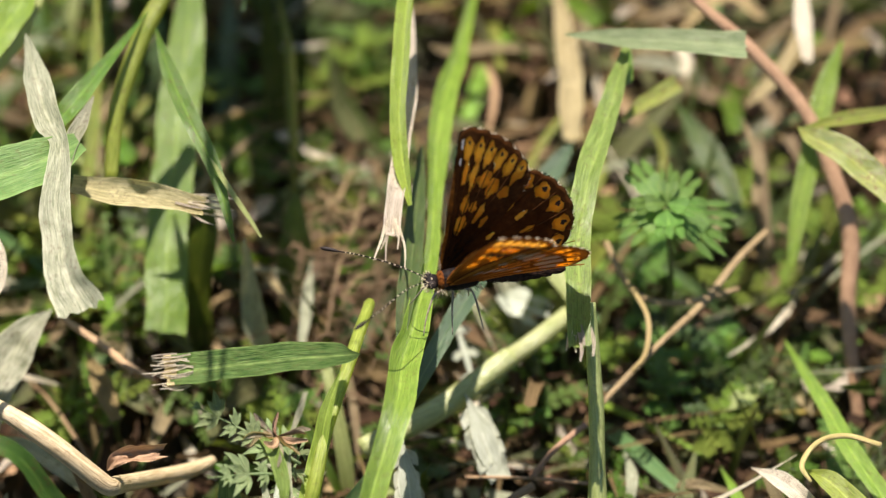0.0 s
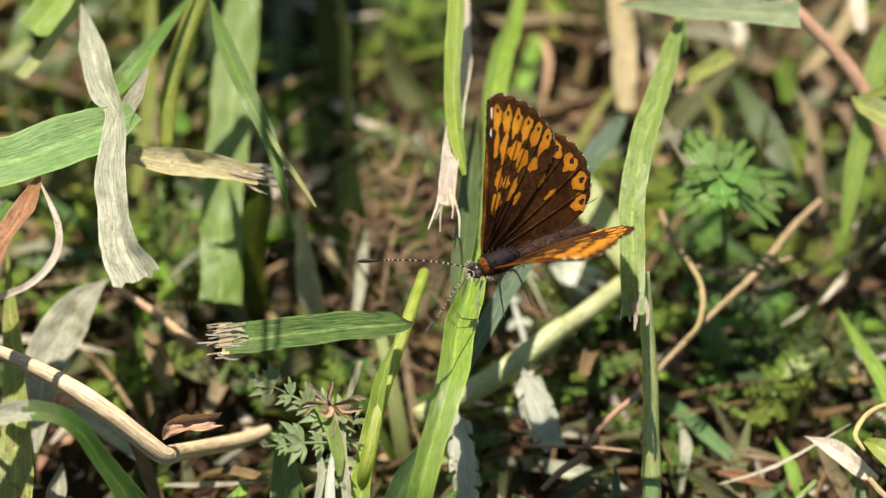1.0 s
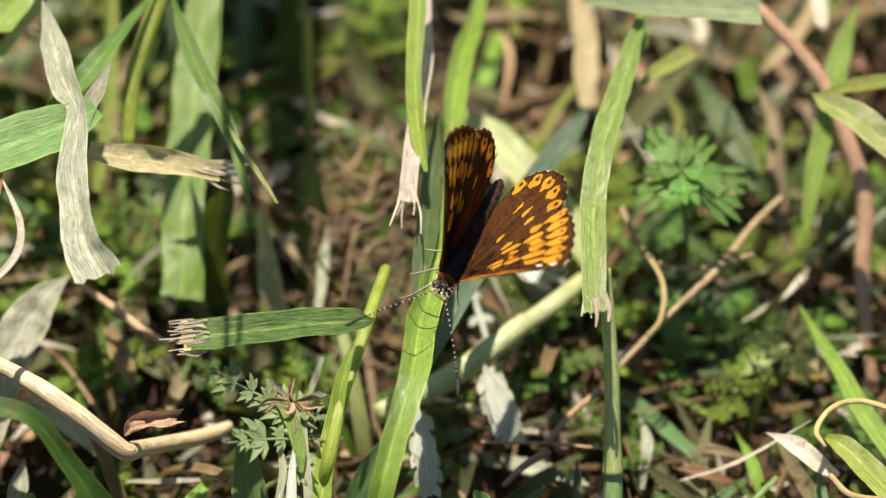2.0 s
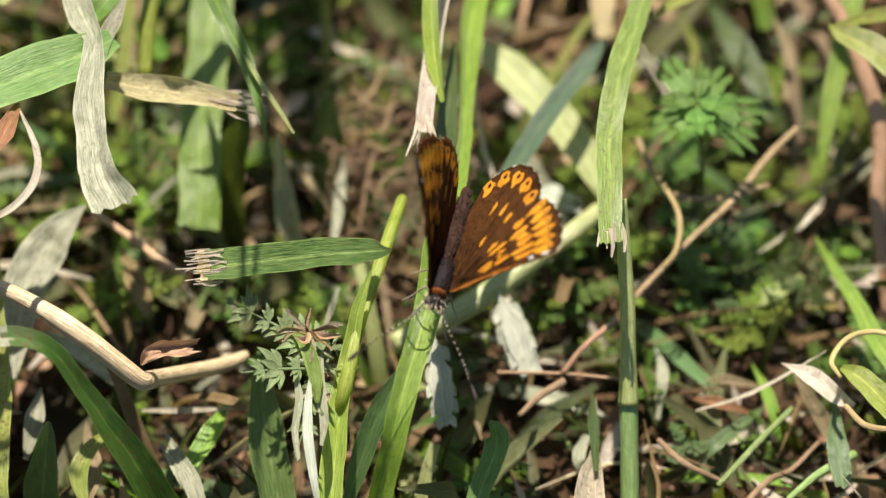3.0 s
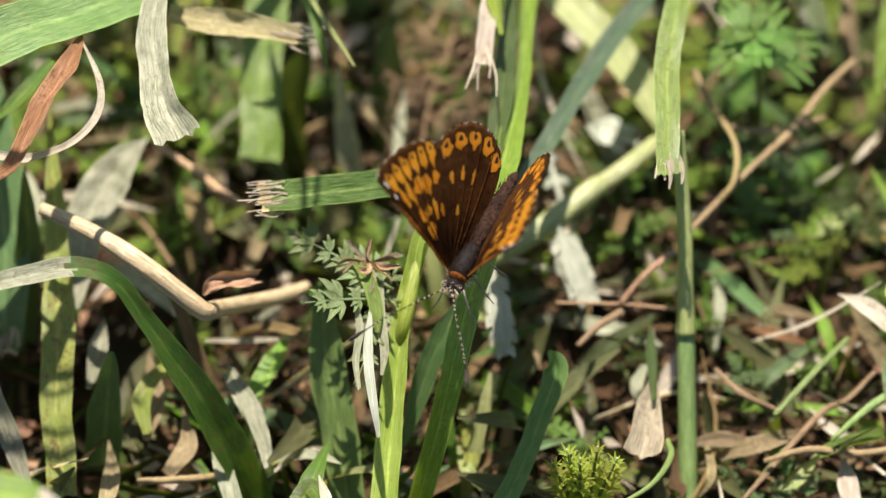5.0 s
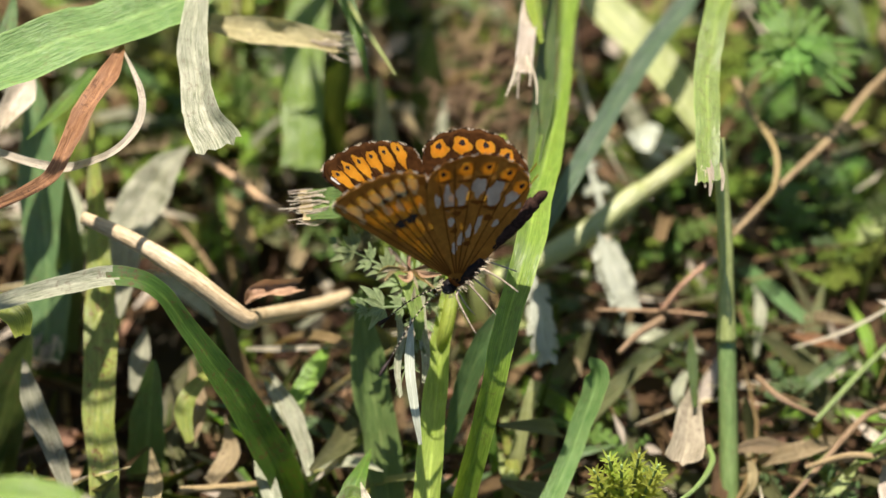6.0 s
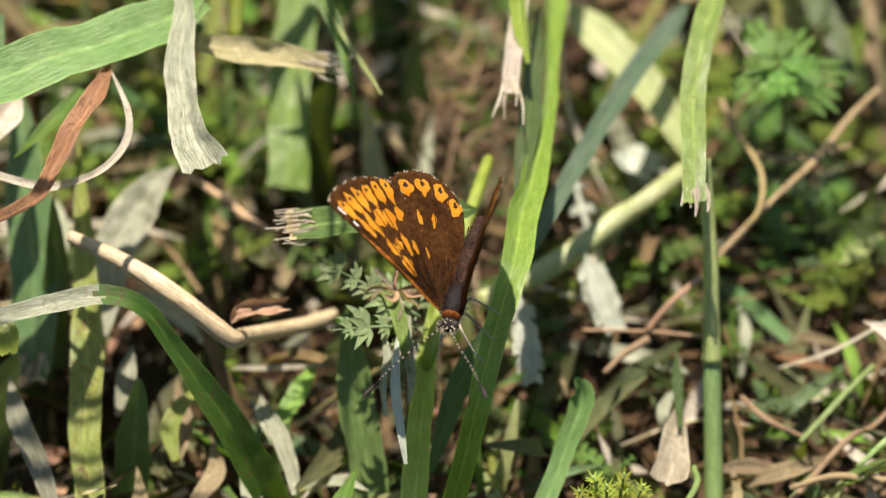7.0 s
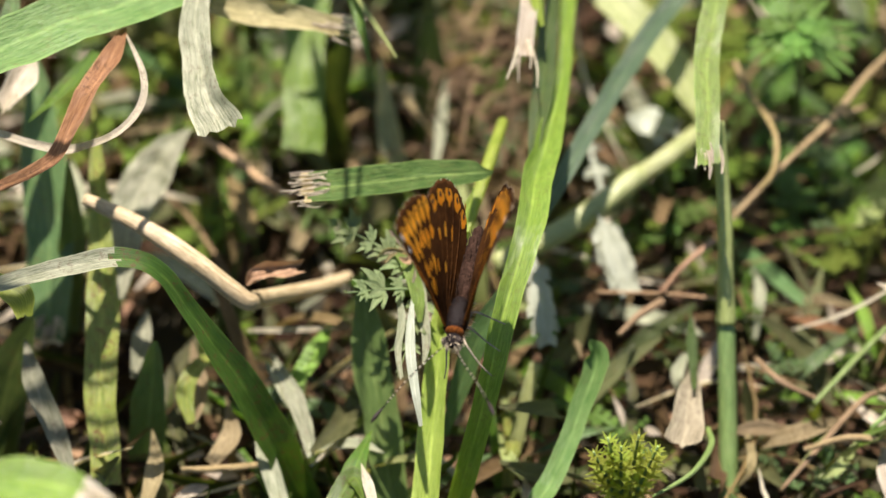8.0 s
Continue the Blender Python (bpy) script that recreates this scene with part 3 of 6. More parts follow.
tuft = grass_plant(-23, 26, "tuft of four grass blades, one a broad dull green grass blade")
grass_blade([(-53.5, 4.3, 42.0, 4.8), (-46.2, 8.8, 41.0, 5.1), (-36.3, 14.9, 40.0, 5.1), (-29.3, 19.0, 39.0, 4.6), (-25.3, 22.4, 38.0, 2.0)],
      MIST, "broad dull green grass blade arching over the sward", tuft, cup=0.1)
grass_stem([(-17.2, 43.9, 37.0, 1.5), (-19.6, 40.1, 35.0, 1.8), (-21.4, 35.8, 32.8, 1.7), (-22.5, 32.1, 30.7, 1.5), (-22.9, 26.9, 28.0, 1.2)],
      LIME, "green grass stem", tuft)
grass_blade([(-16.0, 56.8, 25.0, 3.6), (-16.7, 48.2, 21.8, 3.7), (-17.4, 41.8, 19.4, 3.8), (-17.9, 34.9, 16.8, 3.9), (-18.2, 27.0, 13.8, 4.0), (-18.4, 22.4, 12.0, 3.8)],
      MID, "broad upright green grass blade with a cut end", tuft, cup=0.08)
grass_blade([(-24.9, 53.0, 26.0, 1.2), (-25.0, 45.2, 21.1, 1.3), (-25.8, 37.9, 16.6, 1.2), (-26.5, 33.9, 14.0, 0.8)],
      YGREEN, "yellow-green grass blade", tuft, crinkle=0.08)

tuft = grass_plant(-12, -18, "tuft of five grass blades, one a sunlit green grass blade")
grass_blade([(-2.0, 2.3, 30.0, 0.7), (-3.2, 0.1, 27.1, 1.2), (-4.0, -2.4, 23.8, 1.6), (-4.8, -5.8, 21.5, 1.9), (-5.7, -11.6, 17.2, 2.3), (-6.4, -19.5, 12.3, 2.6), (-6.9, -23.4, 10.4, 2.5), (-7.3, -28.0, -1.0, 2.0)],
      FRESH, "sunlit green grass blade", tuft, cup=0.3, roll=12)
grass_blade([(-47.1, -13.2, 34.0, 1.1), (-44.1, -12.2, 34.0, 1.4), (-39.2, -10.4, 34.0, 1.8), (-33.5, -8.4, 33.0, 2.0), (-30.1, -8.4, 31.0, 1.7), (-27.7, -9.4, 27.0, 1.9), (-23.7, -11.0, 20.0, 3.0), (-20.4, -12.4, 12.0, 3.4), (-17.6, -13.3, 3.0, 3.2), (-15.2, -15.2, -3.0, 3.1)],
      DROOP, "long drooping grass blade, bleached above, with brown flecks", tuft, cup=0.18, old=0.3, old_material=SILVER)
grass_blade([(-12.4, 1.8, 19.0, 2.0), (-11.9, -2.9, 14.9, 3.2), (-10.6, -8.3, 10.1, 3.4), (-9.8, -14.2, 5.0, 3.1)],
      MIST, "dull blue-green grass blade", tuft, cup=0.15)
grass_blade([(-11.4, -12.8, 14.0, 0.8), (-12.9, -17.4, 14.0, 2.0), (-14.4, -22.2, 12.0, 2.3)],
      GREEN, "broad green grass blade", tuft)
grass_blade([(-11.7, -21.9, 14.0, 0.8), (-13.0, -18.3, 14.0, 2.0), (-14.8, -21.1, 13.0, 2.0)],
      GREEN, "short broad green grass leaf", tuft)

tuft = grass_plant(-6, -7, "tuft of two grass blades, one a thin lime-green grass stem")
grass_stem([(0.6, 14.7, 25.0, 1.0), (-0.5, 9.7, 26.0, 1.1), (-1.8, 4.6, 26.0, 1.1), (-3.3, -0.6, 25.0, 1.1), (-4.7, -6.1, 22.0, 1.3), (-5.4, -5.6, 17.0, 0.9), (-5.8, -5.5, 14.0, 0.4)],
      FRESH, "thin lime-green grass stem with a joint", tuft)
grass_blade([(-9.7, -1.4, 26.0, 0.4), (-8.1, -3.4, 26.0, 1.2), (-7.2, -5.9, 25.0, 1.3), (-7.0, -8.4, 24.0, 0.4)],
      FROST, "small half-withered leaf, pale green", tuft)

tuft = grass_plant(-10, 22, "tuft of four grass blades, one a green grass blade split at")
grass_blade([(-18.9, 38.4, 36.0, 0.8), (-17.5, 32.8, 36.0, 1.5), (-15.4, 26.5, 36.0, 1.7), (-13.6, 22.6, 35.0, 1.4), (-12.4, 18.7, 34.0, 0.9), (-11.6, 15.0, 33.0, 0.3)],
      GREEN, "green grass blade split at the tip", tuft, cup=0.3)
grass_blade([(-13.7, 22.4, 36.0, 0.5), (-12.3, 19.8, 35.5, 0.5), (-10.2, 16.1, 35.0, 0.4), (-9.1, 14.2, 34.5, 0.2)],
      PALE, "thin split strip of a grass blade", tuft)
# the next two blades carry shade in their dark leaf colour
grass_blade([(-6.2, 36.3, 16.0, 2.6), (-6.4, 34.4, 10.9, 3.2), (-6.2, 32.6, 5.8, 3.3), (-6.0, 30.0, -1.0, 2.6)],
      DARK, "green grass blade with shade put into its dark colour", tuft)
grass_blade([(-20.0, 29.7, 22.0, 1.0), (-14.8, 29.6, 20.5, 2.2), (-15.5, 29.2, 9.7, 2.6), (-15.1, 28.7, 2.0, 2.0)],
      DARK, "green grass blade with deep shade put into its dark colour", tuft)

tuft = grass_plant(-8, 47, "tuft of three grass blades, one a dark green grass blade")
# shade on this blade is worked into its dark green
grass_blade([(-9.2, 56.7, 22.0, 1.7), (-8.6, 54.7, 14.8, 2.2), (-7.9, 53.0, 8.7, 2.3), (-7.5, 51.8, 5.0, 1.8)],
      DARK, "green grass blade with shade put into its dark colour", tuft)
grass_blade([(-8.0, 54.8, 24.0, 0.7), (-6.9, 50.7, 19.1, 0.9), (-6.7, 47.2, 15.0, 0.9), (-6.5, 42.2, 9.0, 0.5)],
      YGREEN, "thin yellow-green grass blade", tuft, crinkle=0.08)
grass_blade([(-10.8, 45.5, 33.0, 0.5), (-11.0, 43.4, 33.0, 0.5)],
      PALE, "pale chewed tip of a grass blade", tuft)

tuft = grass_plant(-1, -17, "tuft of two grass blades, one a long sunlit green grass blade")
grass_blade([(11.2, 61.5, 20.0, 1.3), (9.2, 49.3, 22.0, 1.5), (7.8, 41.7, 24.0, 2.1), (6.9, 34.4, 25.0, 2.1), (6.4, 24.6, 26.0, 1.3), (5.9, 17.4, 27.0, 1.5), (4.6, 9.2, 28.5, 2.4), (3.5, 3.0, 29.5, 2.8), (2.6, -3.5, 30.0, 2.6), (1.1, -8.4, 28.0, 2.3), (-0.2, -12.5, 25.0, 2.2), (-1.6, -15.5, 19.0, 2.1), (-3.5, -18.2, 11.0, 2.1), (-4.8, -20.1, 5.0, 2.1)],
      LUSH, "long sunlit green grass blade, the perch of the butterfly", tuft, cup=0.28, roll=-15)
grass_blade([(8.4, -7.2, 20.0, 2.0), (9.0, -8.0, 17.8, 2.2), (7.2, -11.9, 14.3, 1.9), (4.9, -17.2, 11.8, 2.0), (3.4, -20.7, 11.0, 2.0), (2.6, -26.0, -1.0, 1.7)],
      MIST, "dull green grass blade", tuft)

tuft = grass_plant(-0, -1, "tuft of several grass blades, one a cut green grass blade")
grass_blade([(-0.3, 5.2, 29.0, 0.8), (-1.7, 4.2, 30.0, 2.3), (-5.1, 3.9, 30.0, 3.1), (-9.7, 3.3, 30.0, 3.4), (-14.3, 2.6, 30.0, 3.5), (-17.6, 2.2, 30.0, 3.4)],
      STREAK, "cut green grass blade with a frayed dry end", tuft, cup=0.1, roll=14, fray=24, fl=(2.3, 0.2), crinkle=0.015, old=-0.09, old_material=STRAW)
grass_blade([(0.8, -3.9, 24.0, 1.5), (-0.7, -5.3, 20.9, 2.0), (-2.2, -6.7, 17.8, 2.1), (-3.5, -8.4, 14.1, 1.7), (-4.8, -10.3, 10.0, 0.5)],
      SAGE, "dull grey-green grass blade", tuft)
grass_blade([(19.4, 38.5, 20.0, 1.9), (17.5, 34.9, 20.0, 2.0), (13.3, 26.9, 21.0, 2.0), (9.2, 17.3, 22.0, 1.8), (5.5, 9.0, 22.0, 1.6), (2.9, 4.3, 20.0, 1.1)],
      BLUE, "blue-green grass blade slanting down", tuft, cup=0.22)
grass_stem([(-0.2, 9.2, 11.0, 2.0), (3.9, 11.0, 12.0, 2.1), (8.1, 13.3, 13.0, 2.2), (12.8, 17.1, 14.0, 2.1), (13.3, 17.6, 14.0, 1.7)],
      CREAM, "thick pale grass stalk, cut across", tuft)
grass_blade([(0.0, -5.6, 5.0, 0.5), (1.0, -11.3, 8.0, 1.2), (2.6, -12.4, 6.0, 0.5)],
      PALE, "low pale green leaf among the herbs", tuft)
grass_blade([(0.0, -10.9, 5.0, 0.5), (1.3, -10.7, 8.0, 1.3), (0.8, -5.1, 6.0, 0.5)],
      YGREEN, "low yellow-green leaf among the herbs", tuft, crinkle=0.08)
grass_blade([(1.1, 3.8, 5.0, 0.5), (4.2, 3.4, 8.0, 1.3), (7.4, 7.1, 6.0, 0.5)],
      GREEN, "low green leaf among the herbs", tuft)

tuft = grass_plant(5, 26, "tuft of two grass blades, one a sunlit lime-green grass blade")
grass_blade([(4.5, 40.5, 42.0, 1.5), (4.1, 37.6, 40.6, 1.6), (3.6, 32.8, 38.2, 1.7), (3.3, 28.0, 35.9, 1.5), (3.6, 23.7, 33.7, 1.5), (4.3, 20.2, 32.0, 0.4)],
      LIME, "sunlit lime-green grass blade with a broken tip", tuft, cup=0.3, roll=20)
# dark side of the long blade, put in as a strip of dark colour
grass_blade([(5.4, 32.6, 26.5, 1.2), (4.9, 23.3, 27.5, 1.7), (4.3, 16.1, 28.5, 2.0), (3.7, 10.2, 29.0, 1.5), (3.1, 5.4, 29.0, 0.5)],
      DARK, "dark green strip for the dark side of the long blade", tuft)

tuft = grass_plant(11, 2, "grass tuft with a low dark green leaf among the herbs")
grass_blade([(10.5, 2.4, 5.0, 0.6), (14.2, 3.3, 8.0, 1.5), (18.5, 8.4, 6.0, 0.6)],
      DARK, "low dark green leaf among the herbs", tuft)

tuft = grass_plant(12, 19, "grass tuft with a pale yellow-green grass stalk")
grass_stem([(12.3, 19.1, 11.0, 1.7), (15.5, 21.0, 12.0, 1.8), (19.0, 24.5, 12.0, 1.8)],
      CREAM, "pale yellow-green grass stalk", tuft)

tuft = grass_plant(24, -15, "tuft of two grass blades, one a round blue-green grass stem")
grass_stem([(21.0, -1.2, 16.0, 1.7), (21.1, -4.8, 12.1, 1.7), (21.3, -12.6, 3.6, 1.8), (21.5, -16.9, -1.0, 1.8)],
      REED, "round blue-green grass stem", tuft)
grass_blade([(25.9, -13.0, 5.0, 0.3), (29.0, -10.8, 8.0, 0.7), (34.0, -2.5, 6.0, 0.3)],
      PALE, "low pale green leaf among the herbs", tuft)

tuft = grass_plant(21, -2, "tuft of five grass blades, one a light green grass blade")
grass_blade([(24.5, 39.5, 34.0, 1.0), (23.2, 33.1, 34.0, 1.7), (21.5, 26.2, 34.0, 2.2), (20.2, 20.7, 34.0, 2.3), (19.2, 14.8, 33.0, 2.4), (19.2, 8.7, 33.0, 2.3), (19.3, 3.1, 32.0, 2.0)],
      FROST, "light green grass blade with a torn dry tip", tuft, cup=0.3, fray=6, fl=(2.24, 0.71), roll=10)
grass_stem([(20.3, 11.1, 29.0, 1.1), (20.6, 8.1, 25.8, 1.3), (20.9, 4.4, 22.1, 1.4), (21.0, 0.1, 17.6, 1.6), (21.0, -1.9, 15.6, 1.9)],
      PALE, "pale upper joint of a grass stem", tuft)
grass_blade([(17.8, 2.2, 13.0, 0.4), (17.9, -2.1, 13.0, 1.0), (18.0, -7.4, 13.0, 0.4)],
      DARK, "dark shrivelled leaf", tuft)
grass_stem([(14.0, -20.6, 14.0, 0.3), (17.5, -18.0, 14.0, 0.5), (19.4, -14.0, 13.0, 0.6), (19.2, -11.2, 12.0, 0.5)],
      GREENSTEM, "curved green stem", tuft)
grass_blade([(26.7, -1.7, 5.0, 0.5), (29.3, -0.1, 8.0, 1.3), (33.8, 5.6, 6.0, 0.5)],
      SAGE, "low dull green leaf among the herbs", tuft)

tuft = grass_plant(20, 26, "grass tuft with a broad pale green grass blade")
grass_blade([(6.6, 44.2, 15.0, 0.8), (10.3, 39.9, 15.0, 3.4), (15.0, 34.4, 14.0, 3.3), (18.1, 29.2, 13.0, 2.7), (19.6, 25.6, 12.0, 0.7)],
      PALE, "broad pale green grass blade", tuft, cup=0.08)

tuft = grass_plant(23, 45, "tuft of five grass blades, one a pale green grass blade")
grass_blade([(18.5, 37.5, 36.0, 1.2), (23.6, 37.0, 36.0, 1.8), (28.8, 36.6, 36.0, 2.2), (35.0, 36.0, 36.0, 2.7)],
      ICE, "pale blue-green grass blade with a straight cut end", tuft, cup=0.12)
grass_blade([(24.0, 37.7, 24.0, 1.2), (26.1, 39.9, 24.0, 1.5), (29.3, 42.4, 24.0, 1.6)],
      YGREEN, "short yellow-green grass leaf base", tuft, crinkle=0.08)
grass_blade([(24.5, 41.8, 30.0, 1.7), (23.9, 35.9, 31.0, 1.7)],
      GREEN, "green joint of a grass stem", tuft)
grass_blade([(27.2, 54.7, 7.0, 0.4), (28.6, 47.9, 8.0, 0.8), (27.4, 41.6, 7.0, 0.3)],
      YGREEN, "dry grass leaf lying in the thatch", tuft, crinkle=0.08)
grass_blade([(21.2, 51.8, 7.0, 0.6), (22.6, 45.8, 8.0, 1.1), (20.4, 40.9, 7.0, 0.4)],
      YGREEN, "dry grass leaf lying in the thatch", tuft, crinkle=0.08)

tuft = grass_plant(31, -5, "tuft of four grass blades, one a thin green stem")
grass_stem([(29.0, -8.3, 12.0, 0.5), (32.8, -3.3, 12.0, 0.6), (36.0, 0.7, 12.0, 0.5)],
      GREENSTEM, "thin green stem", tuft)
grass_stem([(34.1, -11.2, 12.0, 0.4), (37.8, -7.3, 12.0, 0.8), (41.5, -4.7, 12.0, 0.9)],
      GREENSTEM, "green stem", tuft)
grass_blade([(32.9, 11.9, 5.0, 0.5), (34.2, 5.3, 8.0, 1.2), (35.2, 1.5, 6.0, 0.5)],
      LUSH, "low light green leaf among the herbs", tuft)
grass_blade([(28.5, -11.7, 5.0, 0.4), (31.0, -12.8, 8.0, 1.1), (33.3, -7.9, 6.0, 0.4)],
      PALE, "low pale green leaf among the herbs", tuft)

tuft = grass_plant(32, 19, "grass tuft with a low pale green leaf among the herbs")
grass_blade([(32.1, 18.9, 5.0, 0.7), (34.6, 17.4, 8.0, 1.6), (38.1, 21.5, 6.0, 0.7)],
      PALE, "low pale green leaf among the herbs", tuft)

tuft = grass_plant(35, 37, "grass tuft with a dull dark green grass blade")
grass_blade([(29.7, 51.3, 12.0, 0.8), (32.0, 46.2, 12.0, 2.3), (34.2, 41.3, 11.0, 2.3), (35.5, 37.2, 10.0, 0.7)],
      DARK, "dull dark green grass blade", tuft)

tuft = grass_plant(40, -4, "tuft of two grass blades, one a bright green grass blade")
grass_blade([(39.8, 0.7, 18.0, 1.0), (41.8, -0.7, 18.0, 2.0), (44.2, -4.0, 18.0, 2.4), (47.0, -7.9, 18.0, 2.0)],
      LIME, "bright green grass blade", tuft)
grass_blade([(39.8, 0.4, 14.0, 1.0), (39.9, -4.8, 13.0, 2.0), (40.2, -8.6, 12.0, 1.5)],
      SAGE, "dull green leaf", tuft)

tuft = grass_plant(42, 27, "tuft of four grass blades, one a folded pale green grass blade")
grass_blade([(39.8, 32.4, 29.0, 0.6), (41.2, 31.0, 29.0, 2.0), (44.2, 28.9, 29.0, 2.7), (47.6, 25.6, 28.0, 2.8), (51.1, 21.1, 28.0, 2.0)],
      YGREEN, "folded pale green grass blade", tuft, cup=0.25)
grass_blade([(40.1, 33.1, 28.0, 0.5), (44.0, 34.2, 28.0, 1.4), (48.1, 35.0, 28.0, 1.2), (51.9, 35.3, 28.0, 1.0)],
      YGREEN, "thin yellow-green grass blade", tuft, crinkle=0.08)
grass_blade([(44.8, 47.1, 25.0, 1.1), (43.2, 43.2, 23.0, 2.0), (41.9, 37.9, 20.3, 2.1), (40.5, 32.6, 17.5, 1.7), (39.6, 27.8, 15.0, 0.8)],
      LUSH, "light green grass blade", tuft)
grass_blade([(38.9, 21.3, 12.0, 0.9), (41.7, 13.6, 13.0, 1.4), (44.4, 6.0, 14.0, 1.8), (47.2, 0.0, 14.0, 1.7)],
      LUSH, "green grass blade", tuft)

# ---- dry leaves and stalks, loose in the sward ----
grass_blade([(-30.6, 35.9, 38.0, 1.0), (-29.6, 30.3, 38.0, 2.3), (-28.3, 25.1, 38.2, 2.6), (-27.2, 20.9, 39.6, 1.7), (-27.1, 16.6, 39.6, 2.4), (-26.9, 10.7, 38.5, 3.0), (-26.0, 6.5, 38.0, 3.6), (-25.0, 3.0, 37.0, 4.6)],
      SILVER, "long withered grey-green leaf, twisted and hanging from a fold", None, cup=0.22, ragged=0.6, twist=24, crinkle=0.16, name="withered_leaf", category="withered leaf")
grass_blade([(-24.3, 29.1, 37.0, 0.9), (-25.7, 24.5, 37.5, 1.5), (-26.8, 19.3, 38.0, 1.8)],
      SILVER, "pale withered grass leaf strip", None, cup=0.2, crinkle=0.14, name="withered_leaf", category="withered leaf")
grass_blade([(-26.2, 21.9, 33.0, 1.7), (-22.5, 20.9, 33.0, 2.4), (-18.2, 20.6, 32.5, 2.3), (-14.4, 20.0, 32.0, 1.7)],
      HAY, "dry straw-coloured leaf with a frayed end", None, square=True, cup=0.3, fray=6, fl=(4.59, 1.33), crinkle=0.13, name="dry_leaf", category="dry leaf")
grass_blade([(4.5, 44.1, 33.0, 1.1), (4.3, 34.1, 33.0, 1.3), (3.5, 25.7, 33.0, 1.6), (2.8, 19.7, 32.0, 1.6), (2.6, 16.5, 32.0, 1.4)],
      BONE, "bleached dry grass leaf with a torn end", None, cup=0.25, fray=6, fl=(4.08, 1.73), crinkle=0.13, name="dry_leaf", category="dry leaf")
grass_stem([(27.6, 48.1, 34.0, 0.9), (31.3, 45.5, 31.4, 1.0), (35.5, 43.0, 28.7, 1.2), (40.7, 39.0, 24.5, 1.3), (43.4, 34.9, 20.4, 1.5), (45.2, 30.6, 15.9, 1.7), (45.0, 25.4, 10.6, 1.5), (46.1, 18.1, 3.0, 1.0)],
      BROWN, "long pinkish-brown dry grass stalk", None, name="dry_stalk", category="dry stalk")
grass_blade([(18.3, 63.8, 16.0, 1.7), (19.3, 56.4, 16.0, 2.0), (19.7, 50.0, 15.0, 2.3), (19.7, 44.4, 14.0, 1.7)],
      STRAW, "broad dry tan leaf lying in the thatch", None, crinkle=0.12, name="dry_leaf", category="dry leaf")
grass_blade([(36.3, 48.7, 14.0, 1.3), (39.1, 52.3, 14.0, 1.5), (42.0, 58.2, 14.0, 1.2)],
      STRAW, "dry tan grass leaf in the sward", None, crinkle=0.12, name="dry_leaf", category="dry leaf")
grass_blade([(35.8, 45.4, 16.0, 0.9), (37.0, 41.3, 15.0, 1.1), (36.8, 36.5, 14.0, 0.8)],
      STRAW, "curled tan grass leaf in the sward", None, crinkle=0.12, name="dry_leaf", category="dry leaf")
grass_blade([(41.7, 58.0, 22.0, 1.8), (41.5, 52.2, 22.0, 1.7), (41.7, 48.0, 21.0, 1.0)],
      BONE, "bleached dry leaf in the sward", None, crinkle=0.13, name="dry_leaf", category="dry leaf")
grass_stem([(-37.5, 4.6, 26.0, 1.2), (-34.9, 3.1, 26.0, 1.5), (-31.2, 0.6, 26.0, 1.7), (-27.1, -2.2, 25.0, 1.9), (-23.1, -3.9, 22.0, 1.8), (-22.1, -3.5, 21.0, 1.5)],
      STRAWSTEM, "bent straw stalk lying on the thatch", None, name="dry_stalk", category="dry stalk")
grass_stem([(-22.6, -3.4, 21.0, 1.7), (-20.7, 0.5, 17.0, 1.6), (-16.2, 5.8, 12.0, 1.5), (-13.7, 7.9, 11.0, 1.0)],
      STRAWSTEM, "broken end of a straw stalk", None, name="dry_stalk", category="dry stalk")
grass_blade([(-22.8, -2.4, 22.0, 0.7), (-21.8, -2.0, 23.0, 1.6), (-20.1, -1.2, 23.0, 1.5), (-18.3, -0.9, 23.0, 1.3)],
      BROWN, "small crumpled brown dry leaf on a straw", None, cup=0.4, ragged=1.6, crinkle=0.6, name="dry_leaf", category="dry leaf")
grass_blade([(-33.6, 13.9, 39.0, 1.7), (-35.1, 9.8, 39.0, 2.0), (-36.5, 6.0, 39.0, 2.0), (-38.0, 2.5, 38.0, 1.8), (-39.9, -0.6, 37.0, 1.5), (-44.5, -1.7, 35.0, 1.1), (-47.0, -2.5, 35.0, 0.9)],
      RUST, "red-brown dry grass leaf, twisted", None, cup=0.3, crinkle=0.16, name="dry_leaf", category="dry leaf")
grass_blade([(-33.8, 13.9, 39.0, 0.4), (-31.8, 8.4, 39.0, 0.6), (-32.1, 5.2, 38.0, 0.7), (-34.4, 2.7, 37.0, 0.7), (-38.2, 3.6, 34.0, 0.9), (-41.8, 4.3, 34.0, 0.8), (-44.9, 5.5, 34.0, 0.7), (-48.0, 6.1, 34.0, 0.6)],
      BONE, "curled pale leaf strip forming a loop", None, cup=0.3, crinkle=0.13, name="dry_leaf", category="dry leaf")
grass_blade([(-28.4, 20.2, 18.0, 0.7), (-30.5, 17.6, 18.0, 2.6), (-32.0, 15.9, 17.0, 4.0), (-33.7, 12.9, 16.0, 4.1), (-34.4, 9.3, 15.0, 2.9), (-34.8, 2.7, 14.0, 1.0)],
      SILVER, "grey withered dock leaf, shadowed", None, cup=0.15, crinkle=0.14, name="withered_leaf", category="withered leaf")
